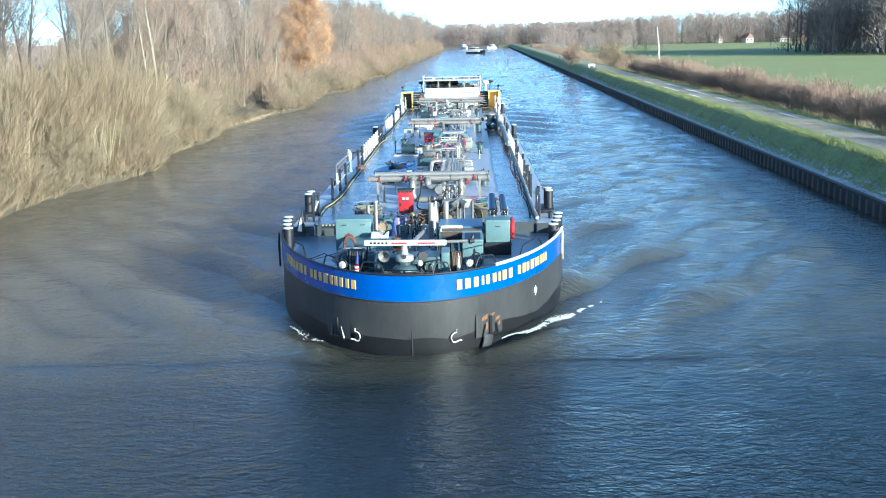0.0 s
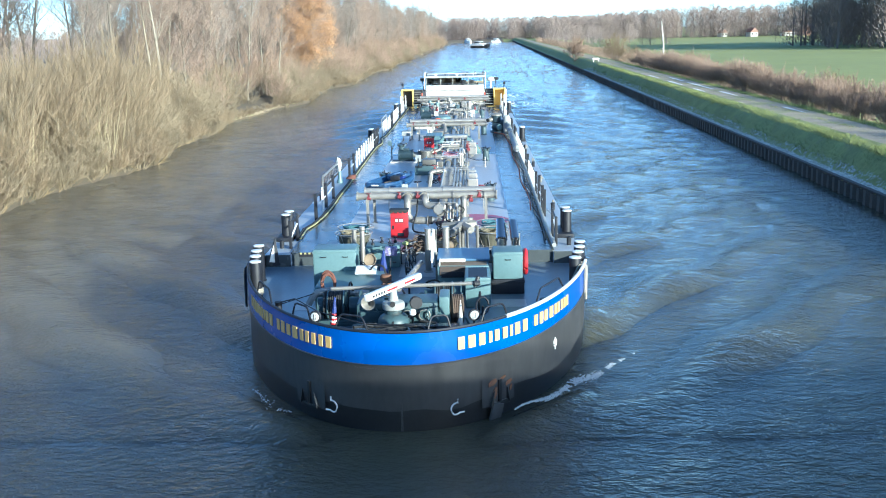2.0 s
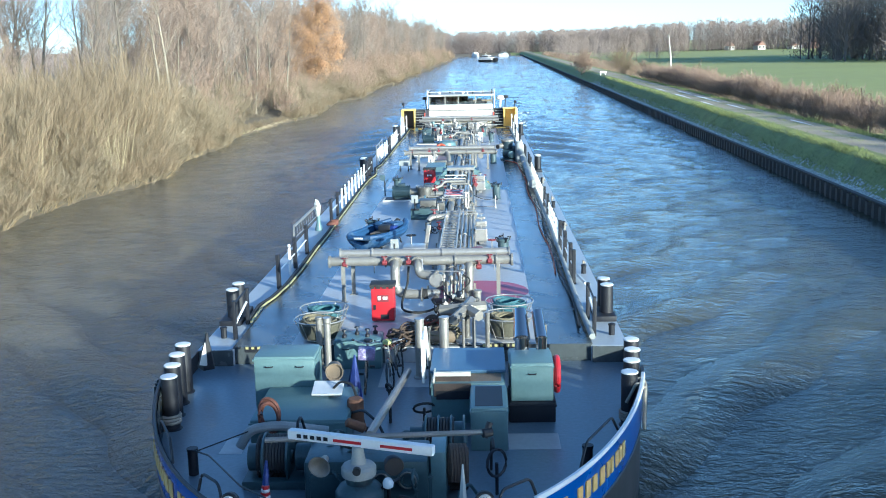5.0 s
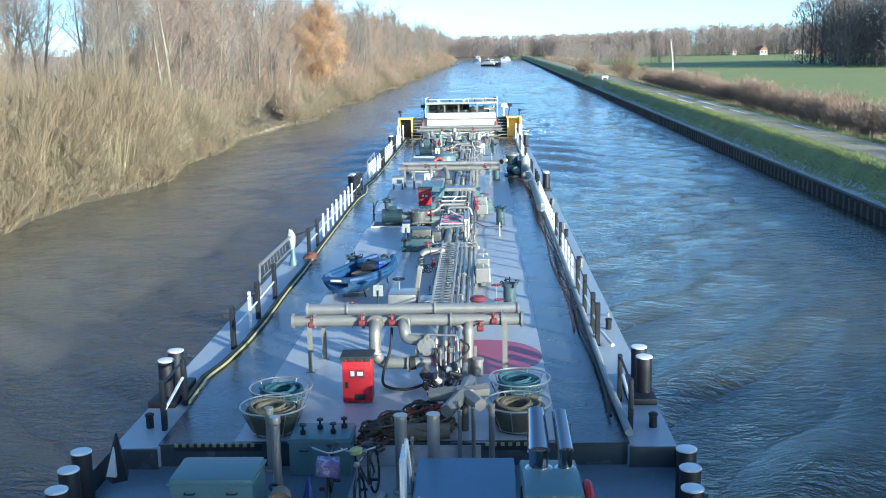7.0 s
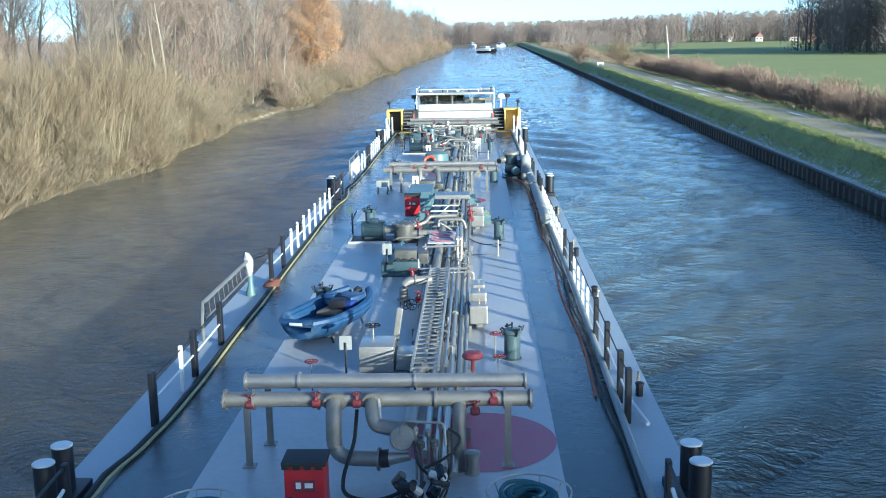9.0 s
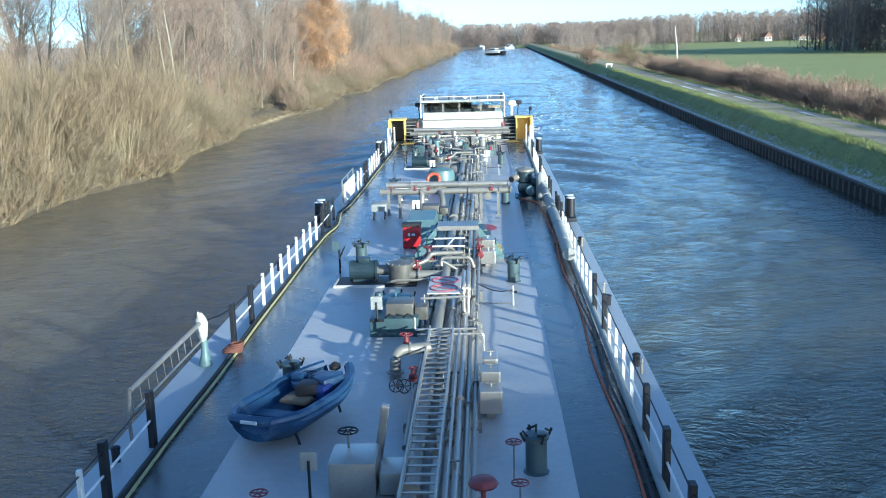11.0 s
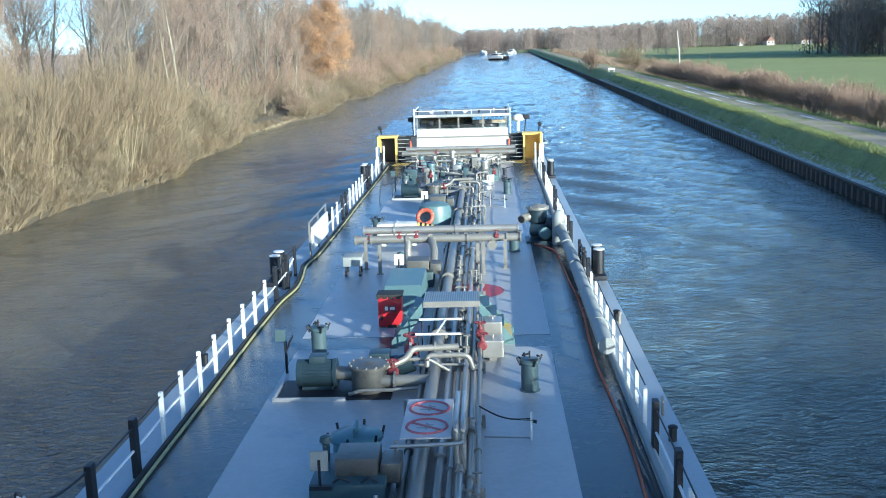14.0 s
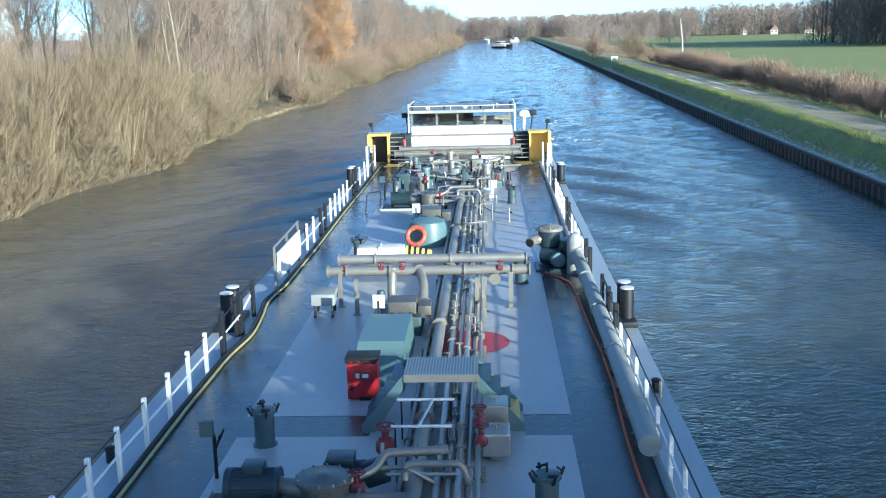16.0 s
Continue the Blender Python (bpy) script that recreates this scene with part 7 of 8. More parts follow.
    cyl(bm, (-0.3, y + 0.65, 2.1), (0.0, y + 0.65, 2.2), 0.2, 14), cyl(bm, (-0.9, y + 0.75, 2.1), (-0.3, y + 0.7, 2.15), 0.16, 14)
    box(bm, (-0.85, y + 0.45, 2.15), (-0.45, y + 0.85, 2.42), bevel=0.03)
    part("pump_casing", bm, MOTOR, u)
    bars("drain_pipe", [bend([(-1.15, y - 0.4, 1.9), (-0.9, y - 0.42, 1.98), (-0.3, y - 0.42, 1.98), (0.2, y - 0.3, 1.98)], 0.1), bend([(-0.5, y + 0.35, 2.0), (-0.2, y + 0.42, 2.3), (0.3, y + 0.42, 2.32), (0.72, y + 0.45, 2.05)], 0.12)], 0.035, GREY_PIPE, u)


pump_unit(32.0)
for y in (33.2, 59.2):
    stand_ = part("control_stand", tube(B(), bend([(-2.62, y, DECK_Z), (-2.62, y, 2.5), (-2.7, y - 0.03, 2.72)], 0.05), 0.03, 7), BLACK, ship, "black control stand with a pale box and levers")
    plates("control_box", [((-2.8, y - 0.12, 2.52), (-2.6, y - 0.04, 2.76))], HATCH_TEAL, stand_)
    bars("lever", [[(-2.6, y, 2.3), (-2.45, y - 0.05, 2.62)], [(-2.6, y, 2.3), (-2.5, y - 0.12, 2.55)]], 0.016, BLACK, stand_)
pump_unit(57.2)


def separator(y, plate=WHITE, said="small white plate on a stalk"):
    """Steel box on a dark teal base with a small white plate on a stalk before it."""
    bm = B()
    box(bm, (-1.08, y - 0.1, DECK_Z), (0.0, y + 1.1, 2.24), bevel=0.03)
    s = part("valve_chest", bm, DARK_TEAL, ship, "dark teal chest with a steel box on top")
    bm = B()
    box(bm, (-0.74, y + 0.2, 2.2), (-0.12, y + 0.85, 2.5), bevel=0.025)
    box(bm, (-0.09, y + 0.25, 2.1), (0.2, y + 0.8, 2.4), bevel=0.03)
    part("steel_box", bm, STRAINER, s, "bare steel box")
    bm = B()
    lathe(bm, [(0.05, 2.24), (0.06, 2.5), (0.1, 2.54), (0.08, 2.62), (0.02, 2.64)], (-0.95, y + 0.8, 0), 10)
    part("cock", bm, DARK_TEAL, s)
    bars("grip", [bend([(x - 0.12, y - 0.02, 2.24), (x, y - 0.1, 2.36), (x + 0.12, y - 0.02, 2.24)], 0.08) for x in (-0.62, -0.22)], 0.018, BLACK, s)
    bm = B()
    box(bm, (-1.04, y - 0.1, 2.45), (-0.78, y - 0.07, 2.75), bevel=0.008)
    p = part("sign_plate", bm, plate, s, said, smooth=0)
    bm = B()
    cyl(bm, (-0.91, y - 0.11, 2.2), (-0.91, y - 0.11, 2.62), 0.022, 6), box(bm, (-1.05, y - 0.15, 2.18), (-0.75, y + 0.05, 2.24))
    part("stalk", bm, BLACK, p)


for y in (28.6, 54.4):
    hatch = part("manhole", lathe(B(), [(0.38, DECK_Z), (0.38, 2.2), (0.43, 2.21), (0.43, 2.26), (0.36, 2.3), (0.1, 2.33)], (-0.62, y, 0), 24), MANHOLE, ship, "blue-green manhole with a lifting fin")
    plates("fin", [((-0.64, y - 0.26, 2.28), (-0.6, y + 0.16, 2.46))], MANHOLE, hatch)
    for a in range(20, 380, 60):
        part("clamp", cyl(B(), (-0.62 + 0.42 * math.cos(radians(a)), y + 0.42 * math.sin(radians(a)), 2.2), (-0.62 + 0.46 * math.cos(radians(a)), y + 0.46 * math.sin(radians(a)), 2.36), 0.022, 6), BLACK, hatch)
separator(26.85, HOSE_PALE, "small pale grey plate on a stalk")
separator(52.6)
bm = B()
tube(bm, bend([(-0.28, 24.0, DECK_Z), (-0.28, 24.0, 2.35), (0.4, 24.2, 2.35)], 0.25, 6), 0.11, 14)
flange(bm, (-0.28, 24.0, DECK_Z + 0.1), (0, 0, 1), 0.17), flange(bm, (0.02, 24.1, 2.35), (1, 0, 0), 0.15)
rp = part("riser_pipe", bm, GREY_PIPE, ship, "grey riser pipe with red valve")
valve(rp, (-0.08, 24.4, 2.3), (0, 1, 0), 0.1, RED)
valve(rp, (0.15, 22.8, 2.2), (0, 1, 0), 0.07, RED)
for k, (x, y) in enumerate(((-0.13, 22.35), (0.03, 22.3))):
    hand_wheel(rp, (x, y, 2.2), 0.12, BLACK, (0.3, -1, 0.2), 0.2)
# forward steel chest, cowl and plate
bm = B()
box(bm, (-0.8, 18.5, DECK_Z), (-0.1, 19.3, 2.35), bevel=0.04), box(bm, (-0.05, 18.5, DECK_Z + 0.05), (0.3, 19.1, 2.2), bevel=0.03)
ch = part("steel_chest", bm, STEEL, ship, "bare steel chest among the pipes")
bm = B()
box(bm, (-1.12, 18.15, 2.4), (-0.88, 18.18, 2.68), bevel=0.008)
p = part("sign_plate", bm, HOSE_PALE, ch, "small pale grey plate on a stalk", smooth=0)
bm = B()
cyl(bm, (-1.0, 18.14, DECK_Z), (-1.0, 18.14, 2.55), 0.022, 6)
part("stalk", bm, BLACK, p)
bm = B()
box(bm, (-0.17, 19.5, 1.95), (-0.04, 19.62, 2.86), Matrix.Rotation(0.16, 3, "Y"), bevel=0.02)
part("steel_plate", bm, STEEL, ship, "bright steel plate standing on edge", smooth=0)
for y, h, w in ((21.8, 2.35, 0.2), (22.4, 2.5, 0.18), (23.0, 2.55, 0.14), (34.6, 2.5, 0.2), (33.9, 2.3, 0.22)):
    bm = B()
    box(bm, (1.58 - w, y - 0.26, DECK_Z + 0.12), (1.58 + w, y + 0.26, h), bevel=0.03)
    box(bm, (1.5, y - 0.1, DECK_Z), (1.66, y + 0.1, DECK_Z + 0.13))
    cyl(bm, (1.58, y, h), (1.58, y, h + 0.07), 0.02, 6), cyl(bm, (1.5, y, h + 0.07), (1.66, y, h + 0.07), 0.018, 6)
    part("steel_cabinet", bm, STEEL, ship, "small bare steel cabinet beside the pipes", smooth=0)

# crossing steps over the pipes
bm = B()
box(bm, (0.1, 35.0, 2.74), (1.3, 35.95, 2.79))
steps = part("pipe_crossing", bm, GREY_PIPE, ship, "teal steps and tread plate crossing the pipes", smooth=0)
bm = B()
for k in range(24):
    x = 0.08 + 0.05 * k
    box(bm, (x, 34.98, 2.785), (x + 0.02, 35.97, 2.8))
box(bm, (0.08, 34.97, 2.68), (1.32, 35.0, 2.81))
part("tread_grating", bm, STEEL, steps, smooth=0)
for sx, xa, xb in ((-1, 0.06, -0.58), (1, 1.3, 2.0)):
    for y in (34.98, 35.9):
        bm = B()
        v = [bm.verts.new(p) for p in ((xa, y, 2.79), (xa, y, 2.55), (xb - sx * 0.16, y, DECK_Z), (xb + sx * 0.06, y, DECK_Z), (xb + sx * 0.06, y, DECK_Z + 0.12))]
        w = [bm.verts.new((p.co.x, y + 0.04, p.co.z)) for p in v]
        bm.faces.new(v), bm.faces.new(w[::-1])
        for k in range(5):
            bm.faces.new((v[k], v[(k + 1) % 5], w[(k + 1) % 5], w[k]))
        part("stringer", bm, TEAL, steps, "teal stair stringer", smooth=0)
    for k in range(4):
        t = (k + 0.6) / 4.4
        bm = B()
        box(bm, (xa + (xb - xa) * t - 0.12, 35.01, 2.79 - 0.95 * t), (xa + (xb - xa) * t + 0.12, 35.95, 2.815 - 0.95 * t))
        part("step", bm, YELLOW if k == 3 and sx > 0 else DARK_TEAL, steps, smooth=0)
for y in (33.5, 34.65):
    guard = part("white_guard", tube(B(), [(0.0, y, 2.5), (0.92, y, 2.5)], 0.025, 7), WHITE, ship, "white tubular guard over the pipes")
    bars("leg", [[(x, y, DECK_Z), (x, y, 2.48)] for x in (0.06, 0.86)], 0.016, BLACK, guard)
part("cross_bar", tube(B(), [(0.42, 33.5, 2.5), (0.58, 34.65, 2.5)], 0.022, 6), WHITE, guard)
valve(steps, (-0.1, 33.6, 2.15), (1, 0, 0), 0.12, RED)
valve(steps, (1.32, 34.2, 2.3), (0, 1, 0), 0.09, RED)
valve(steps, (1.36, 33.7, 2.2), (0, 1, 0), 0.09, RED)


def fire_locker(y, top):
    bm = B()
    box(bm, (-1.08, y, DECK_Z + 0.03), (-0.53, y + 0.42, top - 0.05), bevel=0.02)
    c = part("fire_locker", bm, RED, ship, "red fire-fighting locker with a grey lid")
    bm = B()
    box(bm, (-1.11, y - 0.03, top - 0.06), (-0.5, y + 0.46, top), bevel=0.015)
    for k in range(4):
        box(bm, (-1.1 + 0.15 * k, y - 0.035, top - 0.1), (-1.0 + 0.15 * k, y - 0.02, top - 0.02))
    part("lid", bm, RUBBER, c)
    plates("window_recess", [((-0.94, y - 0.01, top - 0.43), (-0.66, y + 0.005, top - 0.26))], DULL_RED, c)
    plates("plate", [((-0.92, y - 0.016, top - 0.38), (-0.85, y - 0.008, top - 0.29)), ((-0.8, y - 0.016, top - 0.37), (-0.69, y - 0.008, top - 0.3))], WHITE, c)
    plates("latch", [((-0.86, y - 0.012, top - 0.85), (-0.66, y + 0.005, top - 0.74)), ((-1.03, y - 0.014, top - 0.62), (-0.97, y + 0.005, top - 0.5))], BLACK, c)


fire_locker(12.0, 2.74)
fire_locker(36.5, 2.62)
bm = B()
v = [(-1.1, 36.95, DECK_Z), (-0.1, 36.95, DECK_Z), (-0.1, 39.95, DECK_Z), (-1.1, 39.95, DECK_Z)]
t = [(-1.04, 37.9, 2.5), (-0.14, 37.9, 2.5), (-0.14, 39.8, 2.52), (-1.04, 39.8, 2.52)]
lo, hi = [bm.verts.new(p) for p in v], [bm.verts.new(p) for p in t]
bm.faces.new(lo[::-1]), bm.faces.new(hi)
for k in range(4):
    bm.faces.new((lo[k], lo[(k + 1) % 4], hi[(k + 1) % 4], hi[k]))
part("sloped_hatch", bm, TEAL, ship, "pale teal sloping hatch housing", smooth=0)
separator(40.6)
# gear behind the second manifold
bm = B()
box(bm, (-2.15, 46.45, 2.02), (-0.82, 47.05, 2.56), bevel=0.1)
box(bm, (-2.17, 46.43, 2.28), (-0.8, 47.07, 2.31)), box(bm, (-1.53, 46.42, 2.06), (-1.49, 47.08, 2.575))
box(bm, (-2.0, 46.5, DECK_Z), (-1.85, 47.0, 2.1)), box(bm, (-1.0, 46.5, DECK_Z), (-0.85, 47.0, 2.1))
dr = part("deck_locker", bm, CREAM, ship, "cream deck locker with a striped nozzle")
bm = B()
cyl(bm, (-0.82, 46.8, 2.38), (-0.1, 46.8, 2.3), 0.16, 16, 0.1)
part("drum_end", bm, YELLOW, dr, "yellow and black striped end")
bm = B()
for k in range(4):
    cyl(bm, (-0.74 + 0.15 * k, 46.8, 2.373 - 0.018 * k), (-0.67 + 0.15 * k, 46.8, 2.366 - 0.018 * k), 0.163 - 0.013 * k, 16)
part("stripe", bm, BLACK, dr)
bm = B()
lathe(bm, [(0.6, DECK_Z), (0.6, 2.35), (0.54, 2.55), (0.36, 2.63), (0.05, 2.65)], (-0.42, 50.4, 0), 24)
part("dome_hatch", bm, TEAL, ship, "pale teal domed hatch")
# suction pump by the walkway
bm = B()
lathe(bm, [(0.3, DECK_Z), (0.3, DECK_Z + 0.1), (0.24, DECK_Z + 0.15), (0.24, 2.4), (0.3, 2.45), (0.31, 2.85), (0.36, 2.87), (0.36, 2.93), (0.3, 2.97), (0.1, 3.02), (0.04, 3.05)], (3.15, 47.0, 0), 20)
tube(bm, [(2.95, 46.85, 2.2), (3.45, 46.6, 2.2)], 0.22, 14)
box(bm, (2.75, 46.4, DECK_Z), (3.65, 47.4, DECK_Z + 0.08)), box(bm, (3.4, 46.7, 1.9), (3.75, 47.3, 2.6), bevel=0.04)
sp = part("vapour_pump", bm, MOTOR, ship, "dark teal vapour pump with grey flanged lid beside the walkway")
part("lid", lathe(B(), [(0.31, 2.84), (0.375, 2.865), (0.375, 2.935), (0.31, 2.975), (0.1, 3.025), (0.04, 3.06)], (3.15, 47.0, 0), 22), GREY_PIPE, sp, "grey flanged lid")
for k in range(8):
    a = k * math.tau / 8
    part("lid_bolt", cyl(B(), (3.15 + 0.34 * math.cos(a), 47.0 + 0.34 * math.sin(a), 2.9), (3.15 + 0.34 * math.cos(a), 47.0 + 0.34 * math.sin(a), 2.98), 0.025, 6), GREY_PIPE, sp)
part("upright_tank", lathe(B(), [(0.2, DECK_Z), (0.21, 2.6), (0.19, 2.78), (0.1, 2.9), (0.03, 2.92)], (3.78, 46.3, 0), 18), HOSE_PALE, sp, "pale upright tank")
part("motor_drum", lathe(B(), [(0.17, -0.12), (0.2, -0.1), (0.2, 0.1), (0.12, 0.14), (0.04, 0.15)], (3.35, 46.45, 2.15), 18, (0.2, -1, 0)), TEAL, sp)
bm = B()
tube(bm, bend([(3.1, 47.0, 2.62), (2.75, 46.9, 2.62), (2.6, 46.65, 2.58)], 0.2, 6), 0.14, 16)
part("elbow", bm, GREY_PIPE, sp, "grey pipe elbow")
# black disc over the capped end, for the shade inside the pipe
bm = B()
q = (Vector((2.6, 46.65, 2.58)) - Vector((2.75, 46.9, 2.62))).normalized()
cyl(bm, Vector((2.6, 46.65, 2.58)) + q * 0.002, Vector((2.6, 46.65, 2.58)) + q * 0.012, 0.11, 14)
part("mouth_shade", bm, BLACK, sp)
bm = B()
tube(bm, [(1.62, 43.2, 2.5), (1.62, 42.9, 2.48)], 0.14, 16)
hv = part("open_valve", bm, GREY_PIPE, m2)
# crowded machinery towards the stern
rnd = random.Random(27)
for k in range(60):
    x, y = rnd.uniform(-2.6, 2.5), rnd.uniform(56.5, 69.0)
    h, r = rnd.uniform(0.25, 0.75), rnd.uniform(0.02, 0.07)
    if k % 3 == 0:
        part("small_post", lathe(B(), [(r * 1.6, DECK_Z), (r, DECK_Z + 0.04), (r, DECK_Z + h), (r * 1.5, DECK_Z + h + 0.02), (r * 1.2, DECK_Z + h + 0.06)], (x, y, 0), 8), (BLACK, GREY_PIPE, DARK_TEAL)[k % 9 // 3], ship, "small upright deck fitting")
    elif k % 3 == 1:
        a = rnd.uniform(0, math.tau)
        part("small_pipe", tube(B(), bend([(x, y, DECK_Z), (x, y, DECK_Z + h), (x + 0.6 * math.cos(a), y + 0.6 * math.sin(a), DECK_Z + h), (x + 0.7 * math.cos(a), y + 0.7 * math.sin(a), DECK_Z)], 0.08), 0.022, 6), (STEEL, GREY_PIPE, BLACK)[k % 9 // 3], ship, "thin bent pipe among the deck machinery")
    else:
        s = Vector((rnd.uniform(0.06, 0.2), rnd.uniform(0.06, 0.2), h * 0.4))
        c = Vector((x, y, DECK_Z + h * 0.4))
        part("small_box", box(B(), c - s, c + s, bevel=0.015), (DARK_TEAL, BLACK, GREY_PIPE, WHITE, TEAL)[k % 5], ship, "small box among the deck machinery", smooth=0)
rnd = random.Random(21)
for k in range(26):
    x, y = rnd.uniform(-2.2, 2.4), rnd.uniform(61.5, 67.6)
    h = rnd.uniform(2.1, 2.75)
    r = rnd.uniform(0.06, 0.2)
    bm = B()
    if k % 3:
        lathe(bm, [(r * 1.3, DECK_Z), (r, DECK_Z + 0.05), (r, h - 0.1), (r * 1.3, h - 0.08), (r * 1.2, h), (r * 0.3, h + 0.03)], (x, y, 0), 12)
    else:
        box(bm, (x - r * 1.4, y - 0.2, DECK_Z), (x + r * 1.4, y + 0.2, h - 0.1), bevel=0.03)
    part("deck_fitting", bm, (TEAL, GREY_PIPE, STEEL, DARK_TEAL)[k % 4], ship, "upright deck fitting near the stern")
    if k % 4 == 0:
        valve(ship, (x, y - 0.3, 2.2), (1, 0, 0), 0.08, RED)
for k in range(9):
    x, y = rnd.uniform(-2.2, 2.2), 61.5 + 0.7 * k
    bm = B()
    tube(bm, bend([(x, y, DECK_Z), (x, y, 2.5), (x + rnd.uniform(-1.2, 1.2), y + 0.3, 2.5), (0.9, y + 0.3, 2.1)], 0.12), 0.04, 6)
    part("branch_pipe", bm, STEEL, ship, "thin bent branch pipe")


# ---- accommodation and wheelhouse at the stern ----
bm = B()
box(bm, (-HALF + 0.12, 71.4, DECK_Z - 0.5), (HALF - 0.12, 82.5, 3.2), bevel=0.04)
part("deckhouse", bm, CREAM, ship, "cream deckhouse at the stern", smooth=0)
bm = B()
box(bm, (-HALF + 0.05, 71.3, 3.2), (HALF - 0.05, 83.0, 3.27), bevel=0.02)
part("poop_deck", bm, DECK, ship, "blue poop deck", smooth=0)
# wheelhouse base, coaming, windows and roof
bm = B()
box(bm, (-2.4, 70.9, 2.5), (2.7, 75.4, 3.12), bevel=0.03)
wh = part("wheelhouse_base", bm, WHITE, ship, "white wheelhouse front", smooth=0)
bm = B()
box(bm, (-2.5, 70.85, 2.3), (2.85, 71.4, 2.56), bevel=0.02)
part("yellow_strip", bm, YELLOW, wh, "yellow strip under the wheelhouse", smooth=0)
bm = B()
box(bm, (-2.45, 70.86, 3.12), (2.75, 75.45, 3.2))
part("ledge", bm, GREY_PIPE, wh, "grey ledge", smooth=0)
bm = B()
box(bm, (-2.38, 70.95, 3.2), (2.68, 75.35, 3.6), bevel=0.02)
part("coaming", bm, WHITE, wh, "white coaming", smooth=0)
plates("mullion", [((x - 0.045, y, 3.6), (x + 0.045, y + 0.09, 4.26)) for x in (-2.34, -1.1, -0.05, 1.3, 2.64) for y in (70.98, 75.2)]
       + [((x - 0.04, y - 0.045, 3.6), (x + 0.04, y + 0.045, 4.26)) for y in (72.4, 73.8) for x in (-2.34, 2.64)], GREY_PIPE, wh)
for x0, x1 in ((-2.3, -1.14), (-1.06, -0.09), (-0.01, 1.26), (1.34, 2.6)):
    for y in (71.02, 75.25):
        bm = B()
        box(bm, (x0, y, 3.6), (x1, y + 0.012, 4.26))
        g = part("window", bm, GLASS_CLEAR, wh, "clear wheelhouse window", smooth=0)
        g.visible_shadow = False
for x in (-2.34, 2.64):
    for y0, y1 in ((71.07, 72.35), (72.45, 73.75), (73.85, 75.2)):
        bm = B()
        box(bm, (x - 0.006, y0, 3.6), (x + 0.006, y1, 4.26))
        g = part("window", bm, GLASS_CLEAR, wh, smooth=0)
        g.visible_shadow = False
bm = B()
box(bm, (-2.55, 70.7, 4.26), (2.85, 75.6, 4.42), bevel=0.04)
roof = part("wheelhouse_roof", bm, HOSE_PALE, wh, "pale grey wheelhouse roof", smooth=0)
for x0, x1 in ((-2.45, -1.3), (1.3, 2.8)):
    bm = B()
    box(bm, (x0, 70.68, 4.3), (x1, 70.71, 4.4))
    part("roof_panel", bm, WHITE, roof, smooth=0)
bm = B()
tube(bm, [(-2.5, 70.8, 4.62), (2.8, 70.8, 4.62)], 0.022, 6)
tube(bm, [(-2.5, 70.8, 4.62), (-2.5, 75, 4.62)], 0.025, 6), tube(bm, [(2.8, 70.8, 4.62), (2.8, 75, 4.62)], 0.025, 6)
for k in range(6):
    cyl(bm, (-2.5 + 1.06 * k, 70.8, 4.4), (-2.5 + 1.06 * k, 70.8, 4.66), 0.022, 6)
cyl(bm, (-2.5, 70.85, 3.3), (-2.5, 70.85, 4.75), 0.035, 8), cyl(bm, (2.8, 70.85, 3.3), (2.8, 70.85, 4.7), 0.035, 8)
part("roof_rail", bm, WHITE, roof, "white roof rail and corner masts")
# gear on the roof
for x, y, r, h, mt in ((-2.3, 70.9, 0.07, 0.3, BLACK), (-1.6, 71.4, 0.1, 0.16, WHITE), (-0.7, 71.0, 0.06, 0.22, BLACK), (0.3, 71.6, 0.16, 0.14, WHITE), (1.1, 71.0, 0.06, 0.2, BLACK), (1.9, 71.5, 0.09, 0.26, GREY_PIPE), (2.6, 70.95, 0.08, 0.34, BLACK)):
    part("roof_fitting", lathe(B(), [(r * 1.2, 4.41), (r * 0.5, 4.43), (r * 0.5, 4.42 + h * 0.4), (r, 4.42 + h * 0.5), (r * 0.9, 4.42 + h), (r * 0.2, 4.43 + h)], (x, y, 0), 12), mt, roof)
# inside of the wheelhouse
bm = B()
box(bm, (-1.9, 71.6, 3.3), (2.2, 72.1, 3.78), bevel=0.03)
for x in (-1.7, -1.2, 0.9, 1.6):
    box(bm, (x - 0.2, 71.75, 3.75), (x + 0.2, 71.82, 4.02), bevel=0.02)
part("helm_console", bm, BLACK, wh, "black helm console with screens")
bm = B()
box(bm, (0.15, 73.2, 3.3), (0.75, 73.8, 3.75), bevel=0.05), box(bm, (0.2, 73.65, 3.7), (0.7, 73.85, 4.2), bevel=0.07)
part("helm_chair", bm, RUBBER, wh, "empty black helm chair")
bm = B()
box(bm, (-2.3, 75.0, 3.3), (0.6, 75.1, 4.2)), box(bm, (0.6, 75.0, 3.3), (2.6, 75.1, 3.75))
part("back_panel", bm, WOOD_BARE, wh, smooth=0)
# aerial dome, side lamps and mirror arms
bm = B()
lathe(bm, [(0.09, 3.25), (0.09, 3.83), (0.28, 3.86), (0.36, 3.94), (0.35, 4.06), (0.26, 4.17), (0.12, 4.22), (0.03, 4.23)], (3.3, 72.4, 0), 24)
part("aerial_dome", bm, WHITE, ship, "white aerial dome on a pillar")
for x, sx in ((-2.75, -1), (3.75, 1)):
    bm = B()
    box(bm, (x - 0.2, 72.2, 3.95), (x + 0.2, 72.6, 4.2), bevel=0.03)
    tube(bm, [(x - sx * 0.1, 72.4, 3.25), (x, 72.4, 4.0)], 0.04, 6)
    part("side_lamp", bm, BLACK, ship, "black side lamp")
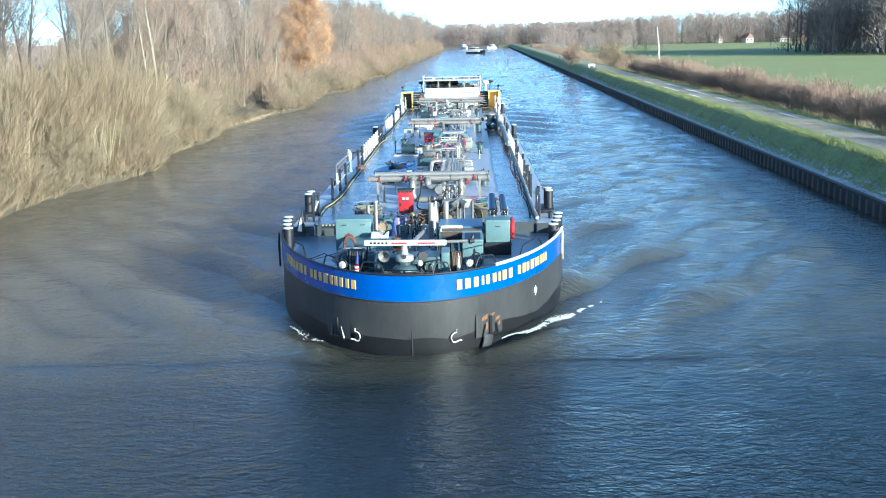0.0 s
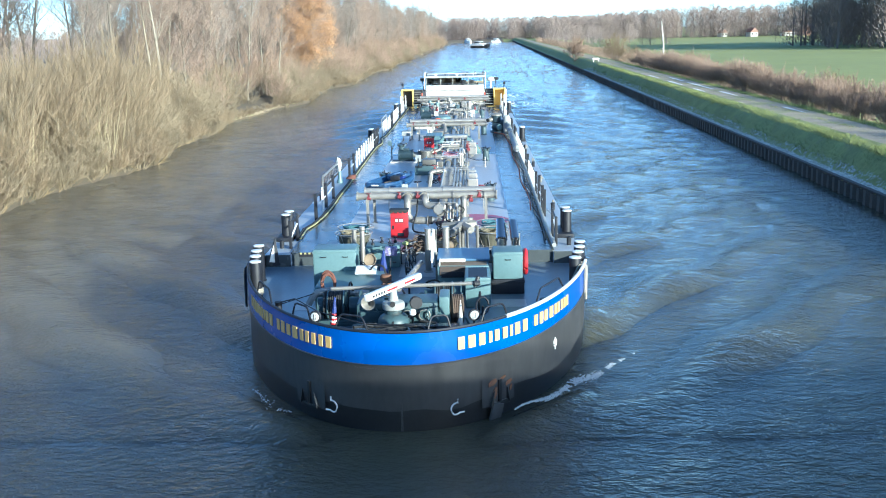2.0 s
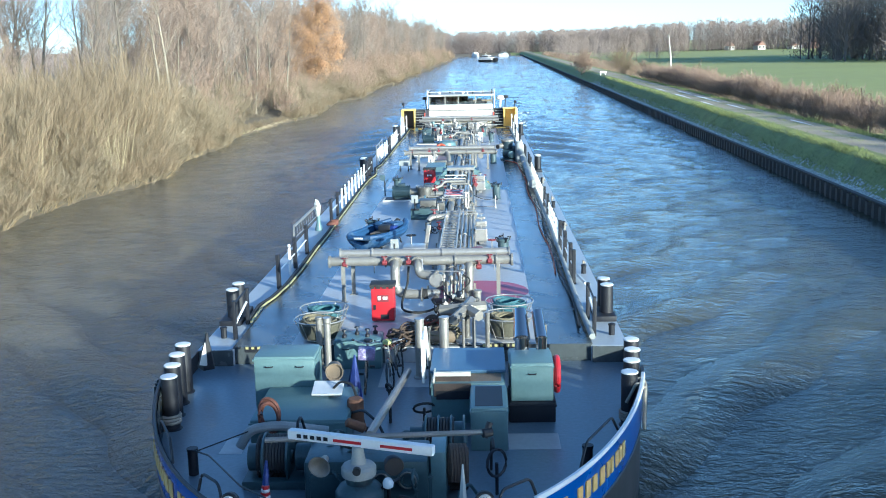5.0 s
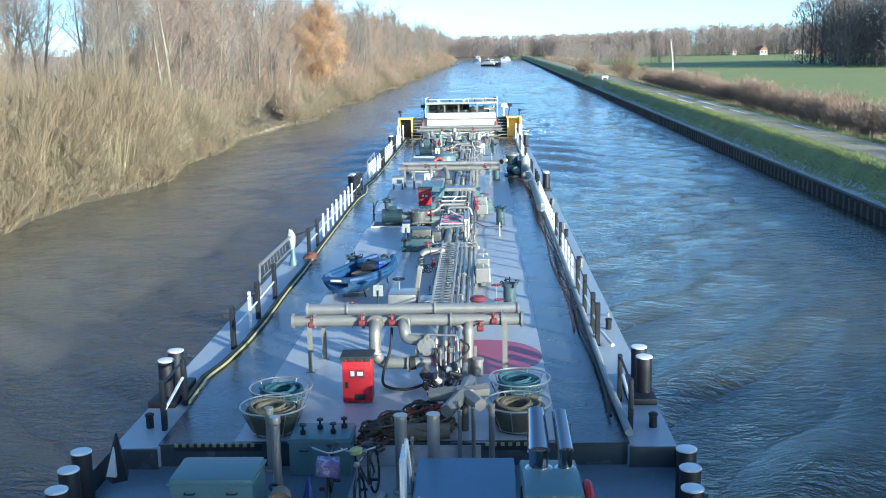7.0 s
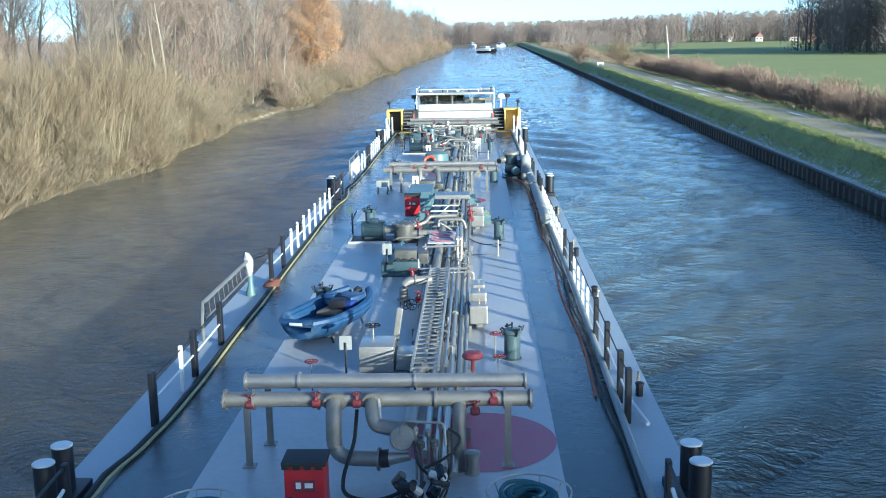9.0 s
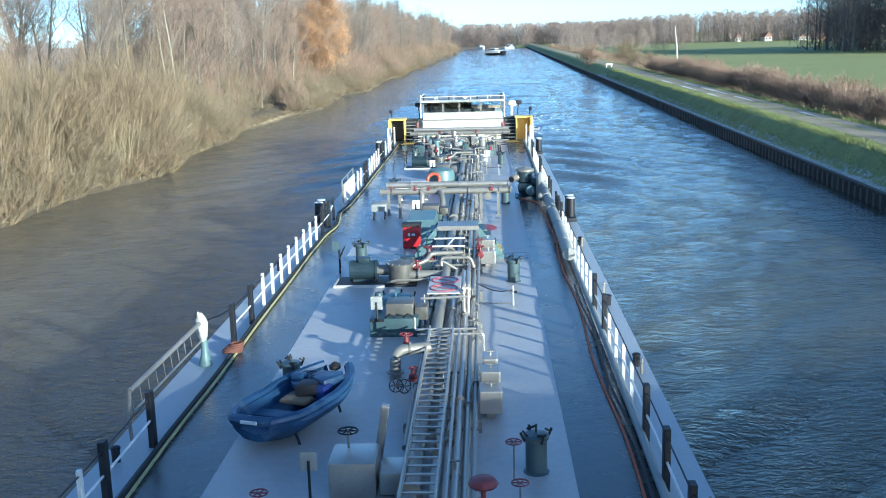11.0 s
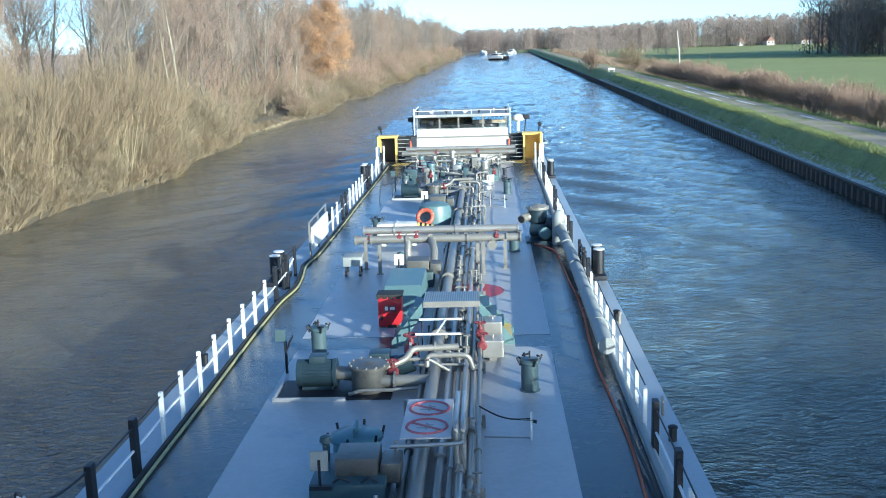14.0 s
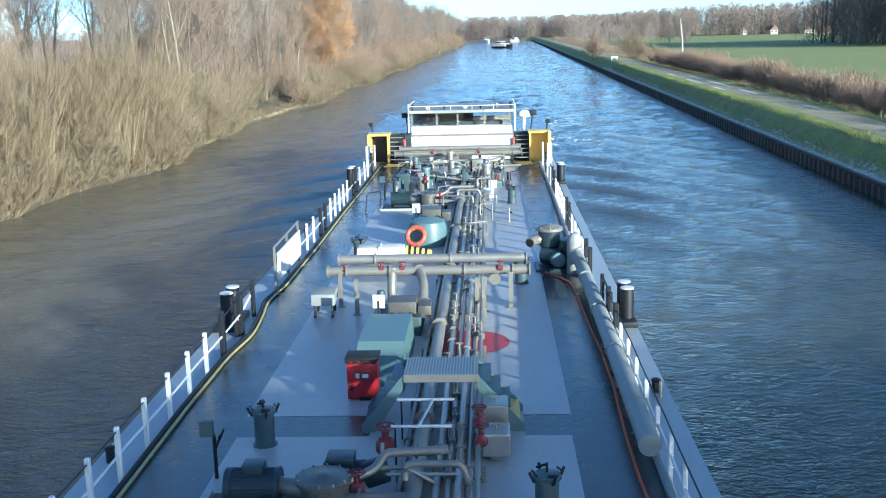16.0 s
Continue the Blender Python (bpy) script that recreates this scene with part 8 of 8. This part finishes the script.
# stair wells with yellow cheeks; black panels stand for their shaded depth
for sx in (-1, 1):
    x0, x1 = (2.75, 4.55)
    for lo, hi, mt, nm, lb in (((x0 + 0.75, 70.6, DECK_Z), (x0 + 0.85, 71.4, 3.2), YELLOW, "stair_cheek", "yellow stair cheek"),
                               ((x1 - 0.14, 70.3, DECK_Z), (x1, 71.4, 3.3), YELLOW, "stair_cheek", "yellow stair cheek"),
                               ((x0 + 0.7, 70.55, 3.2), (x1, 71.5, 3.32), YELLOW, "stair_header", "yellow beam"),
                               ((x0 + 0.8, 71.36, DECK_Z), (x1 - 0.1, 71.39, 3.2), BLACK if sx < 0 else YELLOW, "stair_back", "")):
        bm = B()
        box(bm, (min(sx * lo[0], sx * hi[0]), lo[1], lo[2]), (max(sx * lo[0], sx * hi[0]), hi[1], hi[2]), bevel=0.015)
        part(nm, bm, mt, ship, lb, smooth=0)
    bm = B()
    box(bm, (min(sx * 2.75, sx * 3.55), 71.2, DECK_Z), (max(sx * 2.75, sx * 3.55), 71.38, 3.2))
    st = part("stair_well", bm, BLACK, ship, "stair well, its shaded depth put in as a black panel", smooth=0)
    for k in range(6):
        bm = B()
        z = DECK_Z + 0.21 * (k + 1)
        box(bm, (min(sx * 2.85, sx * 3.5), 70.6 + 0.1 * k, z - 0.03), (max(sx * 2.85, sx * 3.5), 70.85 + 0.1 * k, z))
        part("stair_tread", bm, HOSE_PALE, st, smooth=0)
    bm = B()
    box(bm, (min(sx * 2.68, sx * 2.78), 70.75, 2.2), (max(sx * 2.68, sx * 2.78), 70.85, 3.0), bevel=0.02)
    part("life_jacket_box", bm, ORANGE, ship, "orange box by the stairs", smooth=0)
    for k in range(6):
        part("hazard_stripe", box(B(), (min(sx * (2.78 + 0.15 * k), sx * (2.86 + 0.15 * k)), 69.2, DECK_Z), (max(sx * (2.78 + 0.15 * k), sx * (2.86 + 0.15 * k)), 70.45, DECK_Z + 0.02), Matrix.Rotation(sx * 0.12, 3, "Z")), YELLOW, ship, "yellow stripe on the step", smooth=0)
    bm = B()
    box(bm, (min(sx * 2.75, sx * 3.7), 69.15, DECK_Z), (max(sx * 2.75, sx * 3.7), 70.47, DECK_Z + 0.012))
    part("step_ground", bm, BLACK, ship, smooth=0)
    bm = B()
    cyl(bm, (sx * 4.1, 69.3, DECK_Z), (sx * 4.1, 69.3, 2.9), 0.05, 8)
    box(bm, (sx * 4.45 - 0.12, 69.6, DECK_Z), (sx * 4.45 + 0.12, 69.9, 2.8), bevel=0.02)
    part("white_pillar", bm, WHITE, ship, "white pillar at the stern steps")
    bm = B()
    tube(bm, [(sx * 4.4, 71.6, 3.2), (sx * 4.45, 71.4, 3.75)], 0.04, 6)
    lathe(bm, [(0.05, 0), (0.11, 0.05), (0.12, 0.2), (0.08, 0.24)], (sx * 4.45, 71.4, 3.7), 12, (0, -1, 0.2))
    part("deck_light", bm, BLACK, ship, "black deck light")


# ---- loose things carried on deck ----
def keep(ob, place=Matrix()):
    """A loose thing that rides with the barge at that place on it."""
    aboard.append((ob, place))
    return ob


def dinghy():
    d = thing("dinghy", "worn dark blue plastic dinghy with raised bow lying on deck", "boat")
    bm = B()
    rows = []
    n = 21
    for i in range(n):
        t = i / (n - 1)
        y = -1.1 + 2.2 * t
        w = 0.78 * (1 - (max(0.0, 0.3 - t) / 0.3) ** 2.4 * 0.42) * (1 - (max(0.0, t - 0.5) / 0.5) ** 2.4 * 0.62)
        top = 0.42 + 0.3 * max(0.0, t - 0.5) ** 1.3 + 0.05 * (1 - t)
        keel = 0.02 + 0.42 * max(0, t - 0.45) ** 1.5 + 0.5 * max(0, 0.16 - t)
        prof = [(-w * 0.94, top), (-w, top - 0.09), (-w * 0.9, (top + keel) / 2), (-w * 0.5, keel + 0.03), (0, keel), (w * 0.5, keel + 0.03), (w * 0.9, (top + keel) / 2), (w, top - 0.09), (w * 0.94, top),
                (w * 0.74, top - 0.01), (w * 0.62, keel + 0.2), (0, keel + 0.12), (-w * 0.62, keel + 0.2), (-w * 0.74, top - 0.01)]
        rows.append([bm.verts.new((x, y, z)) for x, z in prof])
    for a, b in zip(rows, rows[1:]):
        for k in range(14):
            bm.faces.new((a[k], a[(k + 1) % 14], b[(k + 1) % 14], b[k]))
    bm.faces.new(rows[0][::-1]), bm.faces.new(rows[-1])
    part("hull", bm, BOAT_BLUE, d, "blue moulded hull", smooth=50)
    # fat rounded fender along the gunwale
    bm = B()
    edge = []
    for i in range(n):
        t = i / (n - 1)
        w = 0.78 * (1 - (max(0.0, 0.3 - t) / 0.3) ** 2.4 * 0.42) * (1 - (max(0.0, t - 0.5) / 0.5) ** 2.4 * 0.62)
        edge.append((w * 0.88, -1.1 + 2.2 * t, 0.42 + 0.3 * max(0.0, t - 0.5) ** 1.3 + 0.05 * (1 - t)))
    tube(bm, [(-x, y, z) for x, y, z in reversed(edge)] + [(0, -1.12, 0.47)] + edge, 0.085, 8)
    part("fender", bm, BOAT_BLUE, d, "rounded blue gunwale fender")
    for y in (-0.45, 0.3):
        bm = B()
        box(bm, (-0.5, y - 0.13, 0.26), (0.5, y + 0.13, 0.3), bevel=0.02)
        part("thwart", bm, BOAT_BLUE, d)
    bm = B()
    box(bm, (-0.3, -0.15, 0.3), (0.25, 0.45, 0.4), bevel=0.05)
    part("cushion", bm, WOOD_BARE, d, "brown cloth inside the boat")
    bm = B()
    lathe(bm, [(0.05, -0.03), (0.1, 0.0), (0.1, 0.07), (0.03, 0.12)], (0, 1.05, 0.50), 10)
    part("bow_cap", bm, RUBBER, d, "black bow cap")
    bm = B()
    box(bm, (-0.16, -1.222, 0.45), (0.16, -1.194, 0.51), bevel=0.01)
    part("white_strip", bm, WHITE, d)
    bm = B()
    for x, y in ((-0.45, -0.7), (0.45, -0.7), (-0.35, 0.55), (0.35, 0.55)):
        tube(bm, [(x, y, 0.15), (x * 1.15, y, -0.09)], 0.022, 6)
    part("cradle", bm, BLACK, d, "thin black cradle")
    rr = random.Random(3)
    for k in range(9):
        c = Vector((rr.uniform(-0.38, 0.38), rr.uniform(0.1, 0.6), 0.42 + rr.uniform(0, 0.12)))
        s = Vector((rr.uniform(0.1, 0.22), rr.uniform(0.08, 0.2), rr.uniform(0.05, 0.14)))
        part("sail_bag", box(B(), c - s, c + s, Matrix.Rotation(rr.uniform(-0.6, 0.6), 3, "Z"), bevel=0.045), (BOAT_BLUE, TARP, BLACK, BOAT_BLUE)[k % 4], d, "crumpled gear stowed in the boat")
    return d


boat = dinghy()
for piece in boat.children:
    piece.data.transform(Matrix.Diagonal((1.0, 1.17, 1.0, 1.0)))
keep(boat, pose(-1.72, 21.5, DECK_Z + 0.1, 2, -3, -24))


def basket(coil_mat):
    k = thing("rope_basket", "round steel basket filled with coiled mooring rope", "basket", "rope baskets")
    bm = B()
    ring(bm, (0, 0, 0.5), 0.57, 0.016, 30), ring(bm, (0, 0, 0.06), 0.36, 0.013, 24), ring(bm, (0, 0, 0.32), 0.44, 0.011, 26)
    for j in range(10):
        a = j * math.tau / 10
        tube(bm, [(0.36 * math.cos(a), 0.36 * math.sin(a), 0.02), (0.57 * math.cos(a), 0.57 * math.sin(a), 0.5)], 0.010, 5)
    part("frame", bm, STEEL, k, "galvanised frame")
    part("net", lathe(B(), [(0.35, 0.03), (0.45, 0.25), (0.48, 0.42), (0.42, 0.44), (0.36, 0.36), (0.1, 0.3)] if coil_mat is ROPE else [(0.33, 0.03), (0.38, 0.2), (0.4, 0.28), (0.34, 0.26), (0.1, 0.24)], (0, 0, 0), 20), NET, k, "dark olive net lining")
    rr = random.Random(6)
    for j in range(26):
        z = 0.3 + 0.006 * j
        bm = B()
        ring(bm, (rr.uniform(-0.04, 0.04), rr.uniform(-0.04, 0.04), z), (0.3 + 0.1 * z / 0.4) * rr.uniform(0.55, 1.0), 0.032, 20, (rr.uniform(-0.2, 0.2), rr.uniform(-0.2, 0.2), 1), 5)
        part("rope_turn", bm, coil_mat, k)
    return k


b1, b2 = basket(ROPE_GREEN), basket(ROPE)
keep(b1, pose(2.22, 12.0, DECK_Z))
keep(b2, pose(2.14, 10.65, DECK_Z, 0, 0, 40))
keep(copy_thing(b1, Matrix()), pose(-2.15, 11.55, DECK_Z, 0, 0, 70))
keep(copy_thing(b2, Matrix()), pose(-2.1, 10.55, DECK_Z, 0, 0, 15))


def bicycle(cloth, label):
    c = thing("bicycle", label, "bicycle", "bicycles on the foredeck")
    for y in (-0.52, 0.52):
        bm = B()
        ring(bm, (0, y, 0.34), 0.33, 0.02, 28, (1, 0, 0), 6)
        w = part("wheel", bm, RUBBER, c, "black tyre")
        bm = B()
        for k in range(12):
            a = k * math.tau / 12
            tube(bm, [(0.02 if k % 2 else -0.02, y, 0.34), (0, y + 0.31 * math.cos(a), 0.34 + 0.31 * math.sin(a))], 0.003, 3)
        part("spokes", bm, STEEL, w)
    bm = B()
    P = dict(head=(0, -0.36, 0.82), bb=(0, 0.08, 0.3), seat=(0, 0.25, 0.78), rear=(0, 0.52, 0.34), front=(0, -0.52, 0.34))
    for a, b in (("head", "bb"), ("head", "seat"), ("bb", "seat"), ("bb", "rear"), ("seat", "rear"), ("head", "front")):
        tube(bm, [P[a], P[b]], 0.018, 6)
    part("frame", bm, BIKE, c, "dark bicycle frame")
    bars("mudguard", [[(0, y + 0.37 * math.cos(radians(a)), 0.34 + 0.37 * math.sin(radians(a))) for a in range(20, 175, 15)] for y in (-0.52, 0.52)], 0.018, BIKE, c)
    bars("pedal", [[(sx * 0.06, 0.08 - sx * 0.1, 0.3 + sx * 0.12), (sx * 0.17, 0.08 - sx * 0.1, 0.3 + sx * 0.12)] for sx in (-1, 1)], 0.025, BLACK, c)
    bars("grip", [[(sx * 0.27, -0.27, 1.035), (sx * 0.31, -0.17, 1.025)] for sx in (-1, 1)], 0.022, BLACK, c)
    part("head_lamp", lathe(B(), [(0.02, -0.04), (0.045, 0.0), (0.045, 0.04), (0.01, 0.05)], (0, -0.47, 0.86), 12, (0, -1, 0)), STEEL, c)
    bm = B()
    tube(bm, bend([(-0.3, -0.22, 1.03), (-0.2, -0.36, 1.05), (0, -0.4, 1.0), (0.2, -0.36, 1.05), (0.3, -0.22, 1.03)], 0.08), 0.014, 6)
    tube(bm, [(0, -0.36, 0.8), (0, -0.4, 1.0)], 0.016, 6)
    part("handlebar", bm, STEEL, c)
    bm = B()
    lathe(bm, [(0.05, 0), (0.1, 0.03), (0.09, 0.07), (0.02, 0.08)], (0, 0.27, 0.84), 10)
    part("saddle", bm, BLACK, c, "black saddle")
    bm = B()
    if cloth is PURPLE:
        box(bm, (-0.17, -0.68, 0.74), (0.17, -0.42, 0.98), bevel=0.03)
    else:
        lathe(bm, [(0.02, -0.06), (0.09, -0.02), (0.1, 0.04), (0.02, 0.08)], (0, -0.42, 1.04), 9)
    part("carrier_bag", bm, cloth if cloth is PURPLE else COVER, c)
    return c


keep(bicycle(PURPLE, "dark bicycle with a patterned bag on its handlebar"), pose(-0.86, 8.45, FORE_Z, 0, 4, 4))
keep(bicycle(ROPE, "dark bicycle with a yellowish cover on its handlebar"), pose(-0.22, 8.45, FORE_Z, 0, -5, -6))


def trolley():
    t = thing("deck_trolley", "small grey-green hand trolley standing on deck", "trolley")
    bm = B()
    box(bm, (-0.28, -0.4, 0.3), (0.28, 0.4, 0.58), bevel=0.04)
    part("tray", bm, HOSE_PALE, t)
    for x in (-0.2, 0.2):
        for y in (-0.3, 0.3):
            bm = B()
            cyl(bm, (x, y, 0.12), (x, y, 0.3), 0.02, 6), cyl(bm, (x - 0.03, y, 0.08), (x + 0.03, y, 0.08), 0.08, 12)
            part("castor", bm, BLACK, t)
    return t


keep(trolley(), pose(-2.4, 42.4, DECK_Z, 0, 0, 3))


def lifebuoy():
    l = thing("lifebuoy", "orange ring lifebuoy leaning on the domed hatch", "lifebuoy")
    bm = B()
    ring(bm, (0, 0, 0), 0.27, 0.075, 28, (0, 0, 1), 10)
    part("ring", bm, ORANGE, l)
    bm = B()
    for k in range(4):
        a = k * math.pi / 2 + 0.4
        ring(bm, (0.27 * math.cos(a), 0.27 * math.sin(a), 0), 0.079, 0.012, 12, (-math.sin(a), math.cos(a), 0), 4)
    part("band", bm, ROPE_WHITE, l)
    return l


keep(lifebuoy(), pose(-0.74, 49.7, 2.22, 62, 0, -14))


# ---- the bow wave and wake, rigid sheets of water that travel with the barge ----
def wake_sheet(name, label, side):
    """Waves that spread from the bow on one side, as a thin raised sheet."""
    verts, faces = [], []
    nu, nv = 46, 170
    for j in range(nv):
        y = -1.0 + 0.62 * j
        for i in range(nu):
            d = i / (nu - 1)
            x = (bow_x(max(y, 0.05)) - 0.25) + d * 15.5
            x = max(x, 0.0) if y < 9 else x
            aft = max(0.0, min(1.0, (y - 45) / 20))
            grow = max(0.0, min(1.0, (y - (x - 4.2) * 0.45) / 4))
            fade = max(0.0, 1 - d) ** 1.25 * math.exp(-max(y - 6, 0) / 120)
            amp = 0.42 * grow * fade * (0.6 + 0.4 * math.sin(y * 0.09 + 1))
            front = 0.24 * math.exp(-((y - 0.05 - (x - 2.25) * 1.33) / 0.8) ** 2) * math.exp(-max(x - 4.2, 0) / 2.4) * (1 if x > 2.0 else 0.4)
            z = 0.012 + amp * ((1 - aft) * math.sin(1.35 * (0.6 * y - 0.8 * x)) + aft * math.sin(1.5 * (0.62 * y + 0.78 * x))) + 0.3 * amp * math.sin(0.95 * y + 0.2 * x) + front + 0.03 * noise.noise((x * 0.8, y * 0.8, side))
            verts.append((side * x, y, z - (0.16 if d > 0.97 or j in (0, nv - 1) else 0)))
    for j in range(nv - 1):
        for i in range(nu - 1):
            a = j * nu + i
            faces.append((a, a + 1, a + nu + 1, a + nu) if side > 0 else (a, a + nu, a + nu + 1, a + 1))
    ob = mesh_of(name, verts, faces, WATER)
    ob.data.shade_smooth()
    return tagged(ob, label, "water", kind="structure")


keep(wake_sheet("bow_wave", "spreading bow waves beside the barge", 1))
keep(wake_sheet("bow_wave", "spreading bow waves beside the barge", -1))


def foam():
    rr = random.Random(15)
    vv, ff = [], []
    for _ in range(2600):
        side = 1 if rr.random() < 0.96 else -1
        t = rr.random()
        x = 2.4 + 3.2 * t if side > 0 else 2.4 + 1.2 * t
        y = 0.05 + (x - 2.25) * 1.33 - 0.30 * math.sin(math.pi * t) + 0.22 * noise.noise((x * 1.7, side, 2)) + rr.gauss(0, 0.025 + 0.09 * math.sin(math.pi * t) ** 2) + 0.22
        if noise.noise((x * 2.3, y * 2.3, 7)) < -0.6 + 0.55 * t:
            continue
        r = rr.uniform(0.006, 0.016) + (rr.random() ** 3 * 0.022 * math.sin(math.pi * t) if side > 0 else 0.004)
        z = 0.25 * math.exp(-max(x - 4.2, 0) / 2.4) + 0.08
        if x < bow_x(max(y, 0.05)) - 0.05:
            continue
        n = len(vv)
        vv += [(side * (x + r * a * rr.uniform(0.6, 1.4)), y + r * b * 0.7, z + r * c) for a, b, c in ((1, 0, 0), (0, 1, 0), (-1, 0, 0), (0, -1, 0), (0, 0, 0.8))]
        ff += [(n, n + 1, n + 4), (n + 1, n + 2, n + 4), (n + 2, n + 3, n + 4), (n + 3, n, n + 4)]
    return tagged(mesh_of("foam", vv, ff, FOAM), "white foam crest of the bow wave", "foam", kind="stuff")


keep(foam())


def stern_wash():
    """Churned water behind the barge, and its torn foam."""
    verts, faces = [], []
    nu, nv = 60, 150
    for j in range(nv):
        y = 85.5 + 0.7 * j
        for i in range(nu):
            s = 2 * i / (nu - 1) - 1
            x = s * (10.0 + 0.03 * (y - 85))
            edge = (1 - abs(s) ** 4) * min(1, (nv - 1 - j) / 12)
            z = 0.42 * math.exp(-(y - 85) / 80) * (noise.noise((x * 0.5, y * 0.32, 5)) + 0.6 * noise.noise((x * 1.2, y * 0.8, 9))) + 0.1 * math.sin(0.8 * y) * math.exp(-(y - 85) / 60) * (1 - s * s)
            verts.append((x, y, 0.02 + edge * z - (0.16 if edge < 0.02 else 0)))
    for j in range(nv - 1):
        for i in range(nu - 1):
            a = j * nu + i
            faces.append((a, a + 1, a + nu + 1, a + nu))
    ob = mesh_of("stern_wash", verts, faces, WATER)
    ob.data.shade_smooth()
    return tagged(ob, "churned water trailing behind the barge", "water", kind="structure")


def wash_foam():
    rr = random.Random(16)
    vv, ff = [], []
    for _ in range(260):
        c = rr.choice(((3.0, 88), (-2.5, 90), (5.5, 97), (4.0, 104), (-4, 100), (6.5, 112)))
        x, y, r = c[0] + rr.gauss(0, 1.3), c[1] + rr.gauss(0, 2.4), rr.uniform(0.03, 0.13)
        n = len(vv)
        vv += [(x + r * a * rr.uniform(0.8, 2.0), y + r * b, 0.1 + r * d) for a, b, d in ((1, 0, 0), (0, 1, 0), (-1, 0, 0), (0, -1, 0), (0, 0, 0.6))]
        ff += [(n, n + 1, n + 4), (n + 1, n + 2, n + 4), (n + 2, n + 3, n + 4), (n + 3, n, n + 4)]
    return tagged(mesh_of("wash_foam", vv, ff, FOAM), "torn white foam behind the barge", "foam", kind="stuff")


keep(stern_wash())
keep(wash_foam())


# ---- motor cruisers far along the canal ----
def cruiser(name, label, dark):
    c = thing(name, label, "boat", "motor cruisers ahead on the canal")
    bm = B()
    rows = []
    for y, w, z0, z1 in ((-5.5, 0.15, 0.5, 1.7), (-4.6, 0.9, 0.0, 1.5), (-2.5, 1.7, -0.3, 1.3), (1, 1.9, -0.3, 1.15), (5.0, 1.7, -0.3, 1.15)):
        rows.append([bm.verts.new(p) for p in ((-w, y, z1), (-w * 0.8, y, z0), (w * 0.8, y, z0), (w, y, z1))])
    for a, b in zip(rows, rows[1:]):
        for k in range(4):
            bm.faces.new((a[k], a[(k + 1) % 4], b[(k + 1) % 4], b[k]))
    bm.faces.new(rows[0]), bm.faces.new(rows[-1][::-1])
    part("hull", bm, BLACK if dark else WHITE, c, smooth=0)
    if dark:
        plates("topside", [((-1.93, -3.2, 0.75), (1.93, 5.02, 1.3))], WHITE, c)
    bm = B()
    box(bm, (-1.4, -2.6, 1.2), (1.4, 4.2, 1.9), bevel=0.15), box(bm, (-1.25, -0.6, 1.9), (1.25, 3.2, 2.8), bevel=0.2)
    part("cabin", bm, WHITE, c)
    plates("window", [((-1.1, -0.66, 2.15), (1.1, -0.58, 2.6)), ((-1.27, -0.3, 2.2), (1.27, 2.9, 2.6)), ((-1.1, -2.66, 1.45), (1.1, -2.58, 1.75))], GLASS, c)
    bm = B()
    cyl(bm, (0, 1.5, 2.8), (0, 1.7, 4.0), 0.04, 6), tube(bm, [(-1.6, -4, 1.5), (-1.2, -4.8, 2.1), (1.2, -4.8, 2.1), (1.6, -4, 1.5)], 0.03, 5)
    part("mast", bm, STEEL, c)
    return c


boats = [(cruiser("motor_cruiser", "white motor cruiser far ahead on the canal", False), (16.3, 679), (15.6, 655), 12),
         (cruiser("motor_cruiser", "dark-hulled white motor cruiser ahead on the canal", True), (17.6, 499), (17.85, 457), 48),
         (cruiser("motor_cruiser", "white motor cruiser far ahead on the canal", False), (31.9, 645), (32.5, 650), -28)]


# ---- what moves ----
def motions():
    walk(ship, [(t, ship_pose(run)) for t, run in SHIP_ROWS])
    for ob, place in aboard:
        walk(ob, [(t, ship_pose(run) @ place) for t, run in SHIP_ROWS])
    turns = [(0.4 * k, -3.0 - 58.8 * k) for k in range(41)]
    walk(scanner, [(t, pose(-0.25, 2.2, 2.66, 0, 0, a)) for t, a in turns])
    for ob, a, b, turn in boats:
        walk(ob, [(0.0, pose(*a, 0, 0, 0, turn)), (16.0, pose(*b, 0, 0, 0, turn))])


motions()
